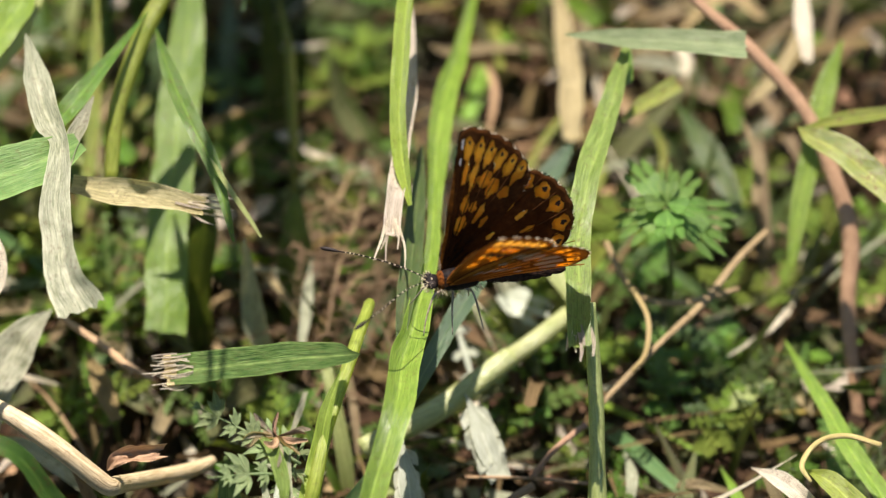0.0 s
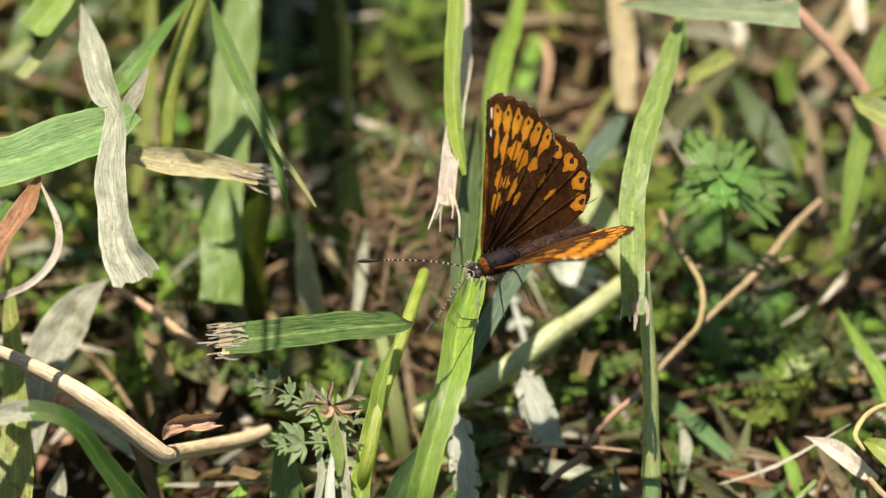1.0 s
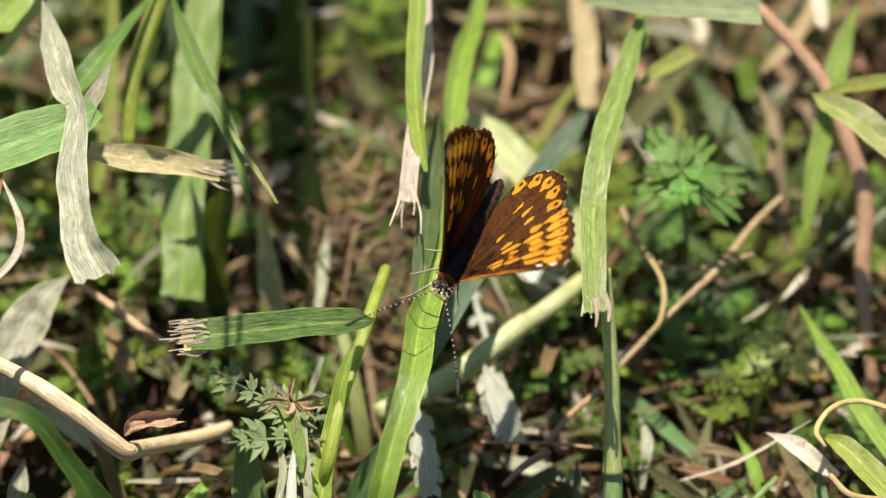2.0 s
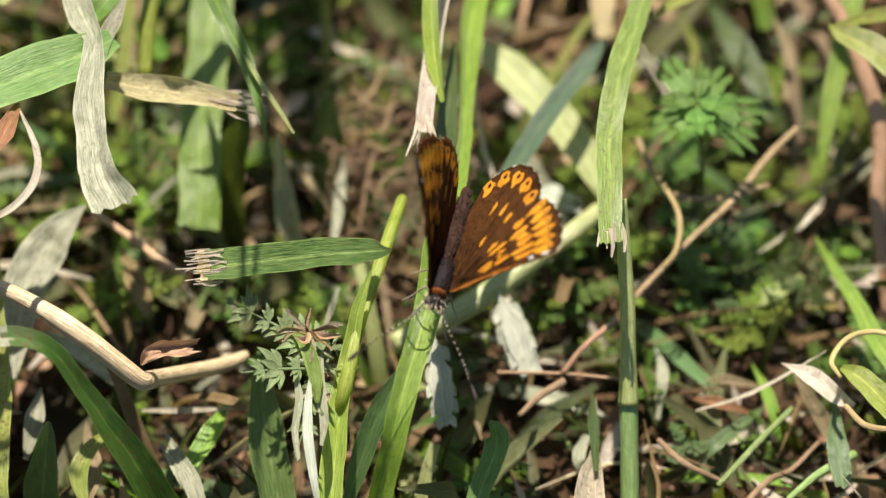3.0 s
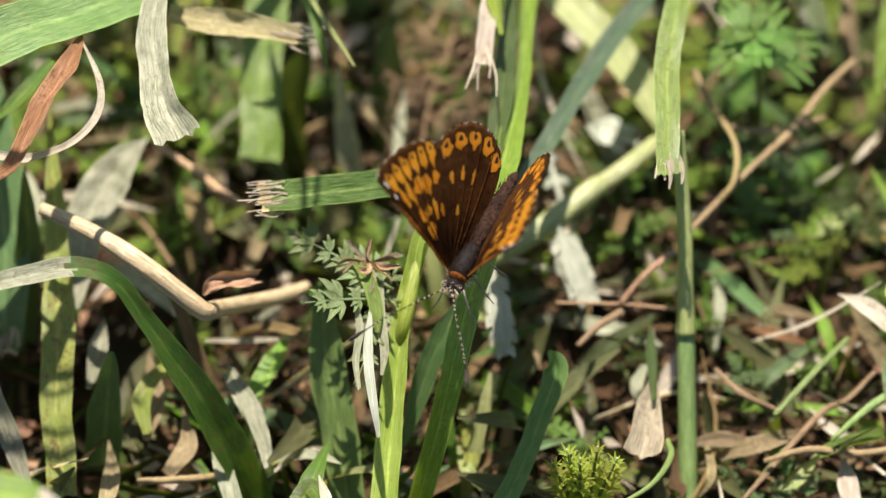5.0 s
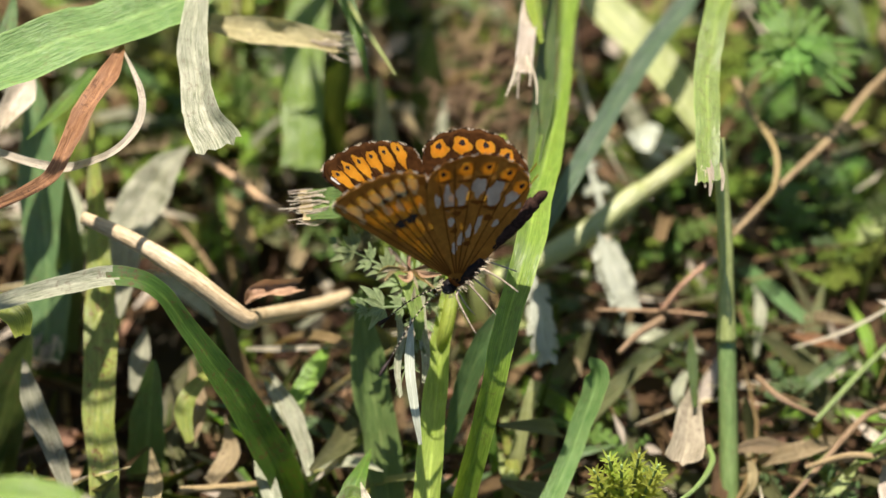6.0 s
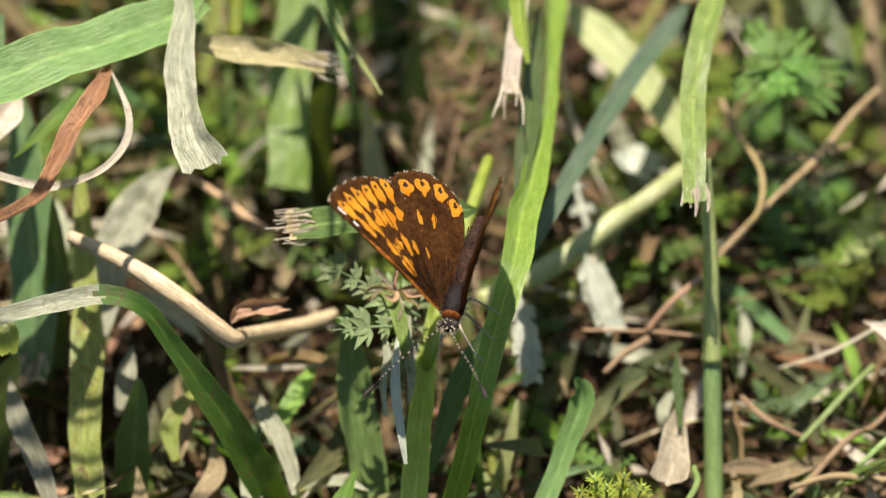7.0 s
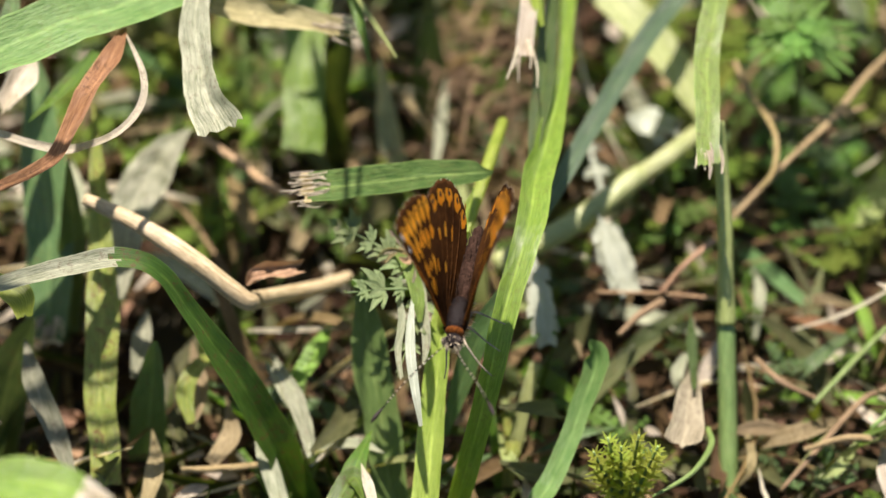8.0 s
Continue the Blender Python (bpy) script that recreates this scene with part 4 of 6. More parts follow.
grass_blade([(-46.1, 17.1, 30.0, 1.0), (-43.6, 20.5, 30.0, 1.1), (-41.2, 24.0, 30.0, 1.1)],
      BONE, "bleached straw leaf in the sward", None, crinkle=0.13, name="dry_leaf", category="dry leaf")
grass_blade([(-10.9, 27.1, 20.0, 0.9), (-10.6, 26.2, 15.5, 1.5), (-10.0, 25.0, 10.5, 2.2), (-9.1, 24.0, 6.0, 1.5)],
      SILVER, "pale grey dead grass leaf", None, crinkle=0.14, name="withered_leaf", category="withered leaf")
grass_blade([(-28.2, 1.0, 10.0, 1.0), (-27.6, -4.4, 10.0, 1.8), (-28.2, -9.6, 10.0, 0.7)],
      STRAW, "tan withered leaf in the sward", None, crinkle=0.12, name="dry_leaf", category="dry leaf")
grass_blade([(-25.0, -4.9, 9.0, 0.5), (-24.4, -9.5, 9.0, 2.0), (-26.1, -12.8, 9.0, 1.3)],
      STRAW, "tan withered leaf in the sward", None, crinkle=0.12, name="dry_leaf", category="dry leaf")
grass_blade([(-20.9, -2.0, 12.0, 1.0), (-18.7, -7.3, 12.0, 1.7), (-17.1, -11.7, 11.0, 1.0)],
      SILVER, "grey withered leaf in the sward", None, crinkle=0.14, name="withered_leaf", category="withered leaf")
grass_blade([(18.2, 2.0, 12.0, 0.5), (18.0, -4.0, 12.0, 0.7), (17.6, -7.6, 12.0, 2.2), (16.8, -13.2, 12.0, 3.5)],
      GREYTAN, "small withered grey-tan leaf on a stalk", None, cup=0.3, crinkle=0.13, name="dry_leaf", category="dry leaf")
grass_stem([(21.0, 11.0, 14.0, 0.5), (24.3, 14.6, 15.0, 0.6), (27.5, 17.9, 16.0, 0.6), (31.3, 22.4, 16.0, 0.7), (34.6, 26.8, 17.0, 0.7), (37.4, 30.3, 17.0, 0.6)],
      TWIG, "thin straw slanting over the thatch", None, name="dry_stalk", category="dry stalk")
grass_stem([(22.5, 29.0, 17.0, 0.5), (24.2, 24.0, 17.0, 0.6), (26.6, 22.6, 16.0, 0.6), (30.3, 22.6, 16.0, 0.6), (34.6, 24.1, 16.0, 0.5)],
      TWIG, "thin curling dry tendril in the sward", None, name="dry_stalk", category="dry stalk")
grass_stem([(24.4, 23.1, 18.0, 0.4), (26.0, 18.9, 18.0, 0.5), (25.8, 15.6, 17.0, 0.5), (24.5, 14.1, 16.0, 0.4)],
      YSTEM, "thin yellow tendril in the sward", None, name="dry_stalk", category="dry stalk")
grass_stem([(20.2, 8.7, 15.0, 0.6), (17.3, 6.5, 14.0, 0.6), (15.2, 4.8, 12.0, 0.6)],
      BROWN, "dark thin twig in the sward", None, name="dry_stalk", category="dry stalk")
grass_stem([(39.9, -2.3, 20.0, 0.3), (39.2, -0.3, 20.0, 0.5), (40.8, 2.3, 20.0, 0.5), (43.4, 3.0, 20.0, 0.5), (46.4, 1.9, 20.0, 0.5)],
      YSTEM, "thin tendril curling in a ring", None, name="dry_stalk", category="dry stalk")
grass_stem([(40.2, -5.6, 20.0, 0.5), (41.9, -7.9, 20.0, 0.6), (44.9, -8.5, 20.0, 0.5)],
      YSTEM, "thin tendril curling in a ring", None, name="dry_stalk", category="dry stalk")
grass_blade([(34.9, 2.7, 16.0, 0.5), (37.4, 1.3, 16.0, 1.7), (39.9, -0.5, 15.0, 1.5), (41.4, -1.5, 15.0, 0.5)],
      BONE, "dry pale chaff husk in the sward", None, fray=0, crinkle=0.13, name="dry_leaf", category="dry leaf")
grass_stem([(25.9, -15.2, 8.0, 0.4), (29.1, -11.5, 9.0, 0.5), (33.4, -5.7, 9.0, 0.6), (35.7, -5.0, 10.0, 0.5), (38.4, -1.7, 10.0, 0.4)],
      TWIG, "thin straw stalk in the sward", None, name="dry_stalk", category="dry stalk")
grass_stem([(28.0, -12.1, 10.0, 0.5), (32.1, -11.5, 11.0, 0.6), (36.7, -11.2, 10.0, 0.6), (41.9, -10.2, 10.0, 0.6)],
      TWIG, "thin straw stalk in the sward", None, name="dry_stalk", category="dry stalk")
grass_stem([(23.8, -2.2, 11.0, 0.5), (26.0, -5.7, 12.0, 0.6), (29.9, -6.5, 10.0, 0.4)],
      TWIG, "short straw stalk in the sward", None, name="dry_stalk", category="dry stalk")
grass_stem([(11.2, -0.9, 13.0, 0.5), (13.0, 1.3, 13.0, 0.7), (15.3, 3.1, 13.0, 0.8)],
      TWIG, "broken tan stalk in the sward", None, name="dry_stalk", category="dry stalk")
grass_stem([(9.2, 5.0, 12.0, 0.3), (15.4, 4.8, 12.0, 0.3), (21.1, 4.9, 11.0, 0.3)],
      BROWN, "thin dark twig in the sward", None, name="dry_stalk", category="dry stalk")
grass_blade([(20.4, -8.7, 8.0, 0.6), (24.0, -8.0, 8.0, 1.5), (28.2, -7.9, 7.0, 0.7)],
      STRAW, "dry leaf strip in the sward", None, crinkle=0.12, name="dry_leaf", category="dry leaf")
grass_blade([(35.3, -10.0, 8.0, 1.2), (35.7, -13.3, 8.0, 2.0), (36.1, -17.2, 8.0, 1.5)],
      BONE, "dry pale leaf in the sward", None, crinkle=0.13, name="dry_leaf", category="dry leaf")
grass_blade([(6.4, 61.5, 9.0, 0.6), (8.6, 60.6, 9.0, 1.0), (13.0, 61.1, 9.0, 1.1), (17.3, 60.8, 9.0, 0.7)],
      STRAW, "dry tan stalk in the thatch", None, crinkle=0.12, name="dry_leaf", category="dry leaf")
grass_blade([(-40.0, 19.9, 14.0, 0.8), (-39.4, 15.7, 14.0, 2.0), (-39.8, 11.0, 13.0, 1.5), (-40.1, 9.0, 13.0, 0.7)],
      SILVER, "grey withered grass leaf in shade", None, crinkle=0.14, name="withered_leaf", category="withered leaf")
grass_blade([(-32.3, 3.3, 12.0, 0.7), (-32.8, -0.4, 12.0, 1.8), (-33.5, -4.3, 11.0, 0.5)],
      SILVER, "small white withered leaf tip", None, crinkle=0.14, name="withered_leaf", category="withered leaf")
grass_blade([(-21.3, -3.2, 12.0, 1.0), (-19.4, -6.5, 12.0, 1.4), (-17.8, -9.7, 11.0, 1.5), (-17.0, -13.6, 11.0, 0.7)],
      SILVER, "grey withered grass leaf curving down", None, crinkle=0.14, name="withered_leaf", category="withered leaf")
grass_stem([(-28.9, -13.5, 9.0, 0.6), (-24.8, -13.3, 9.0, 0.7), (-20.7, -12.7, 9.0, 0.5)],
      TWIG, "short dry stick on the thatch", None, name="dry_stalk", category="dry stalk")
grass_stem([(-28.3, 22.1, 15.0, 0.6), (-23.8, 19.0, 14.0, 0.7), (-21.6, 16.7, 14.0, 0.7), (-19.2, 15.8, 13.0, 0.4)],
      BROWN, "thin grey-brown twig in the thatch", None, name="dry_stalk", category="dry stalk")
grass_blade([(-25.6, 21.9, 10.0, 1.0), (-24.1, 17.7, 10.0, 2.0), (-22.8, 14.3, 9.0, 1.0)],
      DUN, "tan dead leaf in the thatch", None, crinkle=0.12, name="dry_leaf", category="dry leaf")
grass_blade([(-31.6, -9.5, 10.0, 0.7), (-31.2, -14.1, 10.0, 1.7), (-32.1, -18.7, 10.0, 1.0)],
      STRAW, "tan withered leaf on the thatch", None, crinkle=0.12, name="dry_leaf", category="dry leaf")
grass_blade([(-22.3, -6.9, 10.0, 0.7), (-21.2, -12.2, 10.0, 1.7), (-19.6, -17.9, 9.0, 1.5)],
      SILVER, "pale dead grass leaf at the ground", None, crinkle=0.14, name="withered_leaf", category="withered leaf")
grass_blade([(-12.3, -17.5, 15.0, 0.4), (-11.7, -20.1, 15.0, 1.0), (-10.9, -23.9, 15.0, 0.7)],
      BONE, "dry split grass strip, bleached", None, crinkle=0.13, name="dry_leaf", category="dry leaf")
grass_blade([(-4.8, 32.3, 11.0, 0.7), (-5.2, 27.3, 11.0, 1.1), (-5.7, 21.6, 11.0, 0.7)],
      SILVER, "pale grey grass strip in the thatch", None, crinkle=0.14, name="withered_leaf", category="withered leaf")
grass_blade([(-7.6, -5.9, 25.0, 0.6), (-7.9, -10.3, 24.0, 0.9), (-7.4, -14.6, 22.0, 0.8), (-6.9, -17.2, 20.0, 0.3)],
      FELT, "withered whitish leaf stalk hanging down", None, crinkle=0.14, name="withered_leaf", category="withered leaf")
dried_flower((-7.7, -1.9, 26.0), "shrivelled pinkish-tan flower head on the grass")
grass_blade([(-7.0, 2.4, 19.0, 0.3), (-5.9, 6.5, 19.0, 0.6), (-5.2, 9.2, 19.0, 0.4)],
      SILVER, "thin grey dead grass strip", None, crinkle=0.14, name="withered_leaf", category="withered leaf")
grass_blade([(-9.2, -4.2, 25.0, 0.5), (-8.6, -7.7, 24.0, 0.7), (-9.0, -10.8, 23.0, 0.6), (-8.7, -13.2, 22.0, 0.4)],
      SILVER, "withered hanging leaf strip, pale grey-green", None, crinkle=0.14, name="withered_leaf", category="withered leaf")
grass_blade([(-6.5, -2.6, 25.0, 0.4), (-6.7, -6.4, 24.0, 0.9), (-6.3, -9.5, 23.0, 0.8), (-6.6, -11.7, 22.0, 0.3)],
      SILVER, "withered hanging leaf strip, pale grey-green", None, crinkle=0.14, name="withered_leaf", category="withered leaf")
grass_blade([(-43.1, -4.5, 17.0, 0.9), (-42.2, -8.3, 16.0, 2.0), (-40.2, -12.5, 13.0, 1.9), (-38.5, -16.8, 11.0, 0.9)],
      SILVER, "grey withered grass leaf leaning in shade", None, crinkle=0.14, name="withered_leaf", category="withered leaf")
grass_stem([(-4.3, 42.7, 9.0, 0.28), (-1.5, 38.0, 11.0, 0.34), (1.2, 40.3, 10.0, 0.2)],
      TWIG, "thin tangled dry root or straw", None, name="dry_stalk", category="dry stalk")
grass_stem([(-2.6, 32.6, 9.0, 0.28), (-1.0, 35.8, 11.0, 0.34), (0.1, 41.8, 10.0, 0.2)],
      TWIG, "thin tangled dry root or straw", None, name="dry_stalk", category="dry stalk")
grass_stem([(-3.4, 24.7, 9.0, 0.28), (-2.6, 29.4, 11.0, 0.34), (-1.5, 35.3, 10.0, 0.2)],
      TWIG, "thin tangled dry root or straw", None, name="dry_stalk", category="dry stalk")
grass_stem([(-0.5, 33.3, 9.0, 0.28), (0.6, 34.4, 11.0, 0.34), (2.8, 38.9, 10.0, 0.2)],
      TWIG, "thin tangled dry root or straw", None, name="dry_stalk", category="dry stalk")
grass_stem([(-4.2, 37.6, 9.0, 0.28), (-1.5, 33.0, 11.0, 0.34), (0.1, 34.6, 10.0, 0.2)],
      TWIG, "thin tangled dry root or straw", None, name="dry_stalk", category="dry stalk")
grass_stem([(-5.3, 39.8, 9.0, 0.28), (-2.6, 39.5, 11.0, 0.34), (-1.0, 44.7, 10.0, 0.2)],
      TWIG, "thin tangled dry root or straw", None, name="dry_stalk", category="dry stalk")
grass_stem([(1.2, 32.6, 9.0, 0.28), (-1.0, 29.4, 11.0, 0.34), (-2.1, 26.7, 10.0, 0.2)],
      TWIG, "thin tangled dry root or straw", None, name="dry_stalk", category="dry stalk")
grass_blade([(6.6, 59.2, 7.0, 0.7), (11.5, 60.5, 8.0, 1.3), (17.0, 59.9, 7.0, 0.5)],
      DUN, "dry grass leaf lying in the thatch", None, crinkle=0.12, name="dry_leaf", category="dry leaf")
grass_blade([(8.1, 48.9, 7.0, 0.5), (12.5, 50.2, 8.0, 0.9), (17.9, 53.3, 7.0, 0.4)],
      DUN, "dry grass leaf lying in the thatch", None, crinkle=0.12, name="dry_leaf", category="dry leaf")
grass_blade([(11.0, 62.9, 7.0, 0.4), (12.6, 56.8, 8.0, 0.7), (11.9, 51.1, 7.0, 0.3)],
      BROWN, "dry grass leaf lying in the thatch", None, crinkle=0.3, name="dry_leaf", category="dry leaf")
grass_blade([(27.9, 61.4, 7.0, 0.7), (32.6, 56.0, 8.0, 1.3), (36.5, 56.1, 7.0, 0.5)],
      STRAW, "dry grass leaf lying in the thatch", None, crinkle=0.12, name="dry_leaf", category="dry leaf")
grass_blade([(29.2, 65.9, 7.0, 0.6), (31.2, 60.4, 8.0, 1.2), (30.6, 57.6, 7.0, 0.5)],
      BONE, "dry grass leaf lying in the thatch", None, crinkle=0.13, name="dry_leaf", category="dry leaf")
grass_blade([(37.1, 58.4, 7.0, 0.8), (40.1, 52.3, 8.0, 1.5), (42.1, 46.6, 7.0, 0.6)],
      STRAW, "dry grass leaf lying in the thatch", None, crinkle=0.12, name="dry_leaf", category="dry leaf")
grass_blade([(-12.5, 56.3, 7.0, 0.3), (-9.2, 51.7, 8.0, 0.5), (-4.8, 54.8, 7.0, 0.2)],
      DUN, "dry grass leaf lying in the thatch", None, crinkle=0.12, name="dry_leaf", category="dry leaf")
grass_blade([(24.0, 14.0, 5.0, 0.4), (24.5, 8.1, 8.0, 1.1), (24.0, 4.3, 6.0, 0.4)],
      SILVER, "low grey withered leaf among the herbs", None, crinkle=0.14, name="withered_leaf", category="withered leaf")
grass_blade([(22.4, -8.4, 5.0, 0.7), (26.9, -8.8, 8.0, 1.7), (32.3, -5.5, 6.0, 0.7)],
      STRAW, "low dry tan leaf among the herbs", None, crinkle=0.12, name="dry_leaf", category="dry leaf")
grass_blade([(32.5, -1.7, 5.0, 0.4), (34.3, -6.8, 8.0, 1.0), (37.5, -6.6, 6.0, 0.4)],
      BONE, "low bleached dry leaf among the herbs", None, crinkle=0.13, name="dry_leaf", category="dry leaf")
grass_blade([(6.5, -11.3, 5.0, 0.4), (9.2, -15.0, 8.0, 1.0), (11.8, -15.1, 6.0, 0.4)],
      STRAW, "low dry tan leaf among the herbs", None, crinkle=0.12, name="dry_leaf", category="dry leaf")
grass_blade([(21.7, -13.0, 5.0, 0.4), (23.2, -12.1, 8.0, 0.9), (22.9, -6.5, 6.0, 0.4)],
      STRAW, "low dry tan leaf among the herbs", None, crinkle=0.12, name="dry_leaf", category="dry leaf")
grass_blade([(26.5, 7.8, 5.0, 0.4), (29.4, 4.6, 8.0, 1.1), (32.7, 4.9, 6.0, 0.4)],
      RUST, "low red-brown dead leaf among the herbs", None, crinkle=0.16, name="dry_leaf", category="dry leaf")
grass_blade([(27.6, 9.2, 5.0, 0.4), (30.1, 7.4, 8.0, 1.0), (33.8, 8.0, 6.0, 0.4)],
      STRAW, "low dry tan leaf among the herbs", None, crinkle=0.12, name="dry_leaf", category="dry leaf")
grass_blade([(18.5, 5.1, 5.0, 0.5), (16.7, -1.4, 8.0, 1.2), (17.3, -2.5, 6.0, 0.5)],
      SILVER, "low grey withered leaf among the herbs", None, crinkle=0.14, name="withered_leaf", category="withered leaf")


grass_blade([(-42.4, 18.8, 30.0, 1.6), (-43.6, 15.7, 30.0, 2.6), (-45.2, 12.3, 30.0, 1.4)],
      BONE, "bleached split leaf among green blades", None, cup=0.3, ragged=0.8, fray=4, fl=(1.5, 0.6), crinkle=0.2, name="dry_leaf", category="dry leaf")


# ---- herbs ----
lobed_leaf((9.3, 13.2, 14.0), (12.2, 5.6, 11.5), 4.2, FELT, 5, "silvery felted leaf with pointed lobes, hanging", 0.5, 1.0)
lobed_leaf((3.3, 6.8, 16.0), (4.6, -2.6, 13.5), 3.7, FELT, 5, "silvery felted leaf with pointed lobes, hanging", 0.5, 1.0)
pinnate_leaf((-5.6, -3.4, 24.0), (-14.6, 0.6, 27.0), 4.6, FEATHER, 6, "feathery grey-green herb leaf with pointed leaflets")
pinnate_leaf((-6.2, -4.6, 24.0), (-13.6, -6.6, 26.0), 3.8, FEATHER, 5, "feathery grey-green herb leaf with pointed leaflets")
pinnate_leaf((-5.2, 0.4, 23.0), (-8.8, -12.4, 22.0), 3.4, FEATHER, 6, "withering grey-green herb leaf hanging down")
finger_leaf((12.4, 29.3, 9.0), (17.2, 27.1, 9.0), 2.86, FELT, 3, "small silvery leaf lying on the soil")
lobed_leaf((8.4, 26.8, 9.0), (10.2, 18.7, 9.0), 2.24, FELT, 3, "small silvery leaf lying on the soil")
lobed_leaf((-15.0, 33.3, 9.0), (-11.5, 34.8, 9.0), 3.06, HERB, 3, "small green lobed herb leaf")
lobed_leaf((25.0, 31.8, 6.0), (29.4, 20.6, 6.0), 3.57, HERB, 4, "green lobed herb leaf near the soil")
fan_herb((27.8, 27.0, 24.0), 6.6, HERB, 7, "bright green herb with a fan of toothed leaflets")
feather_herb((-23.3, 27.3, 9.0), 2.65, LUSH, 4, "low herb with feathery light green leaves")
feather_herb((-21.5, 30.8, 7.0), 2.04, GREEN, 4, "low herb with feathery green leaves")
sprig((-23.7, 31.4, 8.0), (-24.2, 36.3, 13.0), 1.33, HERB, "mossy green sprig with fine leaves")
sprig((-22.0, 30.7, 8.0), (-21.7, 35.6, 13.0), 1.53, HERB, "mossy green sprig with fine leaves")
sprig((-25.1, 33.6, 8.0), (-23.1, 34.3, 12.0), 1.33, HERB, "mossy green sprig with fine leaves")
sprig((11.5, -18.8, 10.0), (9.9, -17.8, 19.0), 1.75, SPRIG, "bright yellow-green feathery herb sprig")
sprig((11.8, -18.2, 10.0), (12.7, -17.5, 19.0), 1.75, SPRIG, "bright yellow-green feathery herb sprig")
sprig((10.7, -18.2, 10.0), (8.6, -19.4, 19.0), 1.75, SPRIG, "bright yellow-green feathery herb sprig")
sprig((12.3, -18.5, 10.0), (14.4, -18.8, 19.0), 1.75, SPRIG, "bright yellow-green feathery herb sprig")
sprig((11.2, -18.8, 10.0), (11.1, -18.8, 19.0), 1.75, SPRIG, "bright yellow-green feathery herb sprig")
feather_herb((30.7, 23.8, 5.0), 2.35, LUSH, 5, "low herb with small feathery light green leaves")
feather_herb((27.9, 21.0, 5.0), 2.04, GREEN, 5, "low herb with small feathery green leaves")
feather_herb((35.0, 23.8, 5.0), 2.35, GREEN, 5, "low herb with small feathery green leaves")
feather_herb((32.1, 17.5, 5.0), 2.24, SAGE, 5, "low herb with small feathery dull green leaves")
feather_herb((23.8, 7.8, 5.0), 2.04, GREEN, 5, "low herb with small feathery green leaves")
feather_herb((29.5, 2.3, 5.0), 2.55, LUSH, 5, "low herb with small feathery light green leaves")
feather_herb((26.3, 3.7, 5.0), 2.04, GREEN, 5, "low herb with small feathery green leaves")
feather_herb((34.2, 2.3, 5.0), 2.24, GREEN, 5, "low herb with small feathery green leaves")
feather_herb((15.8, 2.4, 5.0), 2.35, DARK, 5, "low herb with small feathery dark green leaves")
feather_herb((6.4, 12.0, 5.0), 2.04, DARK, 5, "low herb with small feathery dark green leaves")
feather_herb((2.6, -0.9, 5.0), 2.35, DARK, 5, "low herb with small feathery dark green leaves")
feather_herb((29.7, -8.4, 5.0), 2.35, GREEN, 5, "low herb with small feathery green leaves")
feather_herb((26.0, -10.4, 5.0), 2.04, SAGE, 5, "low herb with small feathery dull green leaves")
feather_herb((6.3, -3.0, 5.0), 2.35, DARK, 5, "low herb with small feathery dark green leaves")
feather_herb((16.2, 23.9, 5.0), 2.04, GREEN, 5, "low herb with small feathery green leaves")
feather_herb((13.9, 17.5, 5.0), 2.04, LUSH, 5, "low herb with small feathery light green leaves")
feather_herb((33.6, -13.7, 5.0), 2.24, GREEN, 5, "low herb with small feathery green leaves")
feather_herb((19.2, 13.3, 5.0), 1.84, GREEN, 5, "low herb with small feathery green leaves")
feather_herb((-36.1, 44.5, 4.0), 2.35, LUSH, 5, "low herb with small feathery light green leaves")
feather_herb((-30.0, 36.6, 4.0), 2.04, LUSH, 5, "low herb with small feathery light green leaves")
feather_herb((-38.6, 54.0, 4.0), 2.55, LUSH, 5, "low herb with small feathery light green leaves")
feather_herb((-23.6, 64.4, 4.0), 2.35, GREEN, 5, "low herb with small feathery green leaves")
feather_herb((-9.3, 64.3, 4.0), 1.84, DARK, 5, "low herb with small feathery dark green leaves")
feather_herb((-33.5, 66.0, 4.0), 2.04, LUSH, 5, "low herb with small feathery light green leaves")
feather_herb((28.5, 40.7, 4.0), 2.04, GREEN, 5, "low herb with small feathery green leaves")
feather_herb((33.5, 44.2, 4.0), 2.04, DARK, 5, "low herb with small feathery dark green leaves")


# ---- ground and thatch ----
def ground():
    bm = bmesh.new()
    near = [-75 + 1.5 * i for i in range(101)]
    xs = [-20000, -2000, -300, *near, 300, 2000, 20000]
    ys = [-20000, -2000, -300, *[v + 20 for v in near], 350, 2000, 20000]
    grid = []
    for y in ys:
        row = []
        for x in xs:
            z = 0.0
            if abs(x) < 76 and -56 < y < 96:
                z = 2.2 * noise.noise((x * 0.05, y * 0.05, 3)) + 1.3 * noise.noise((x * 0.21, y * 0.21, 8)) - 1.5
            row.append(bm.verts.new((x * 0.001, y * 0.001, z * 0.001)))
        grid.append(row)
    for j in range(len(ys) - 1):
        for i in range(len(xs) - 1):
            bm.faces.new((grid[j][i], grid[j][i + 1], grid[j + 1][i + 1], grid[j + 1][i]))
    tagged(new("ground", mesh_from("ground", bm, SOIL)), "dark crumbly soil under dry thatch", "ground", kind="structure")


ground()


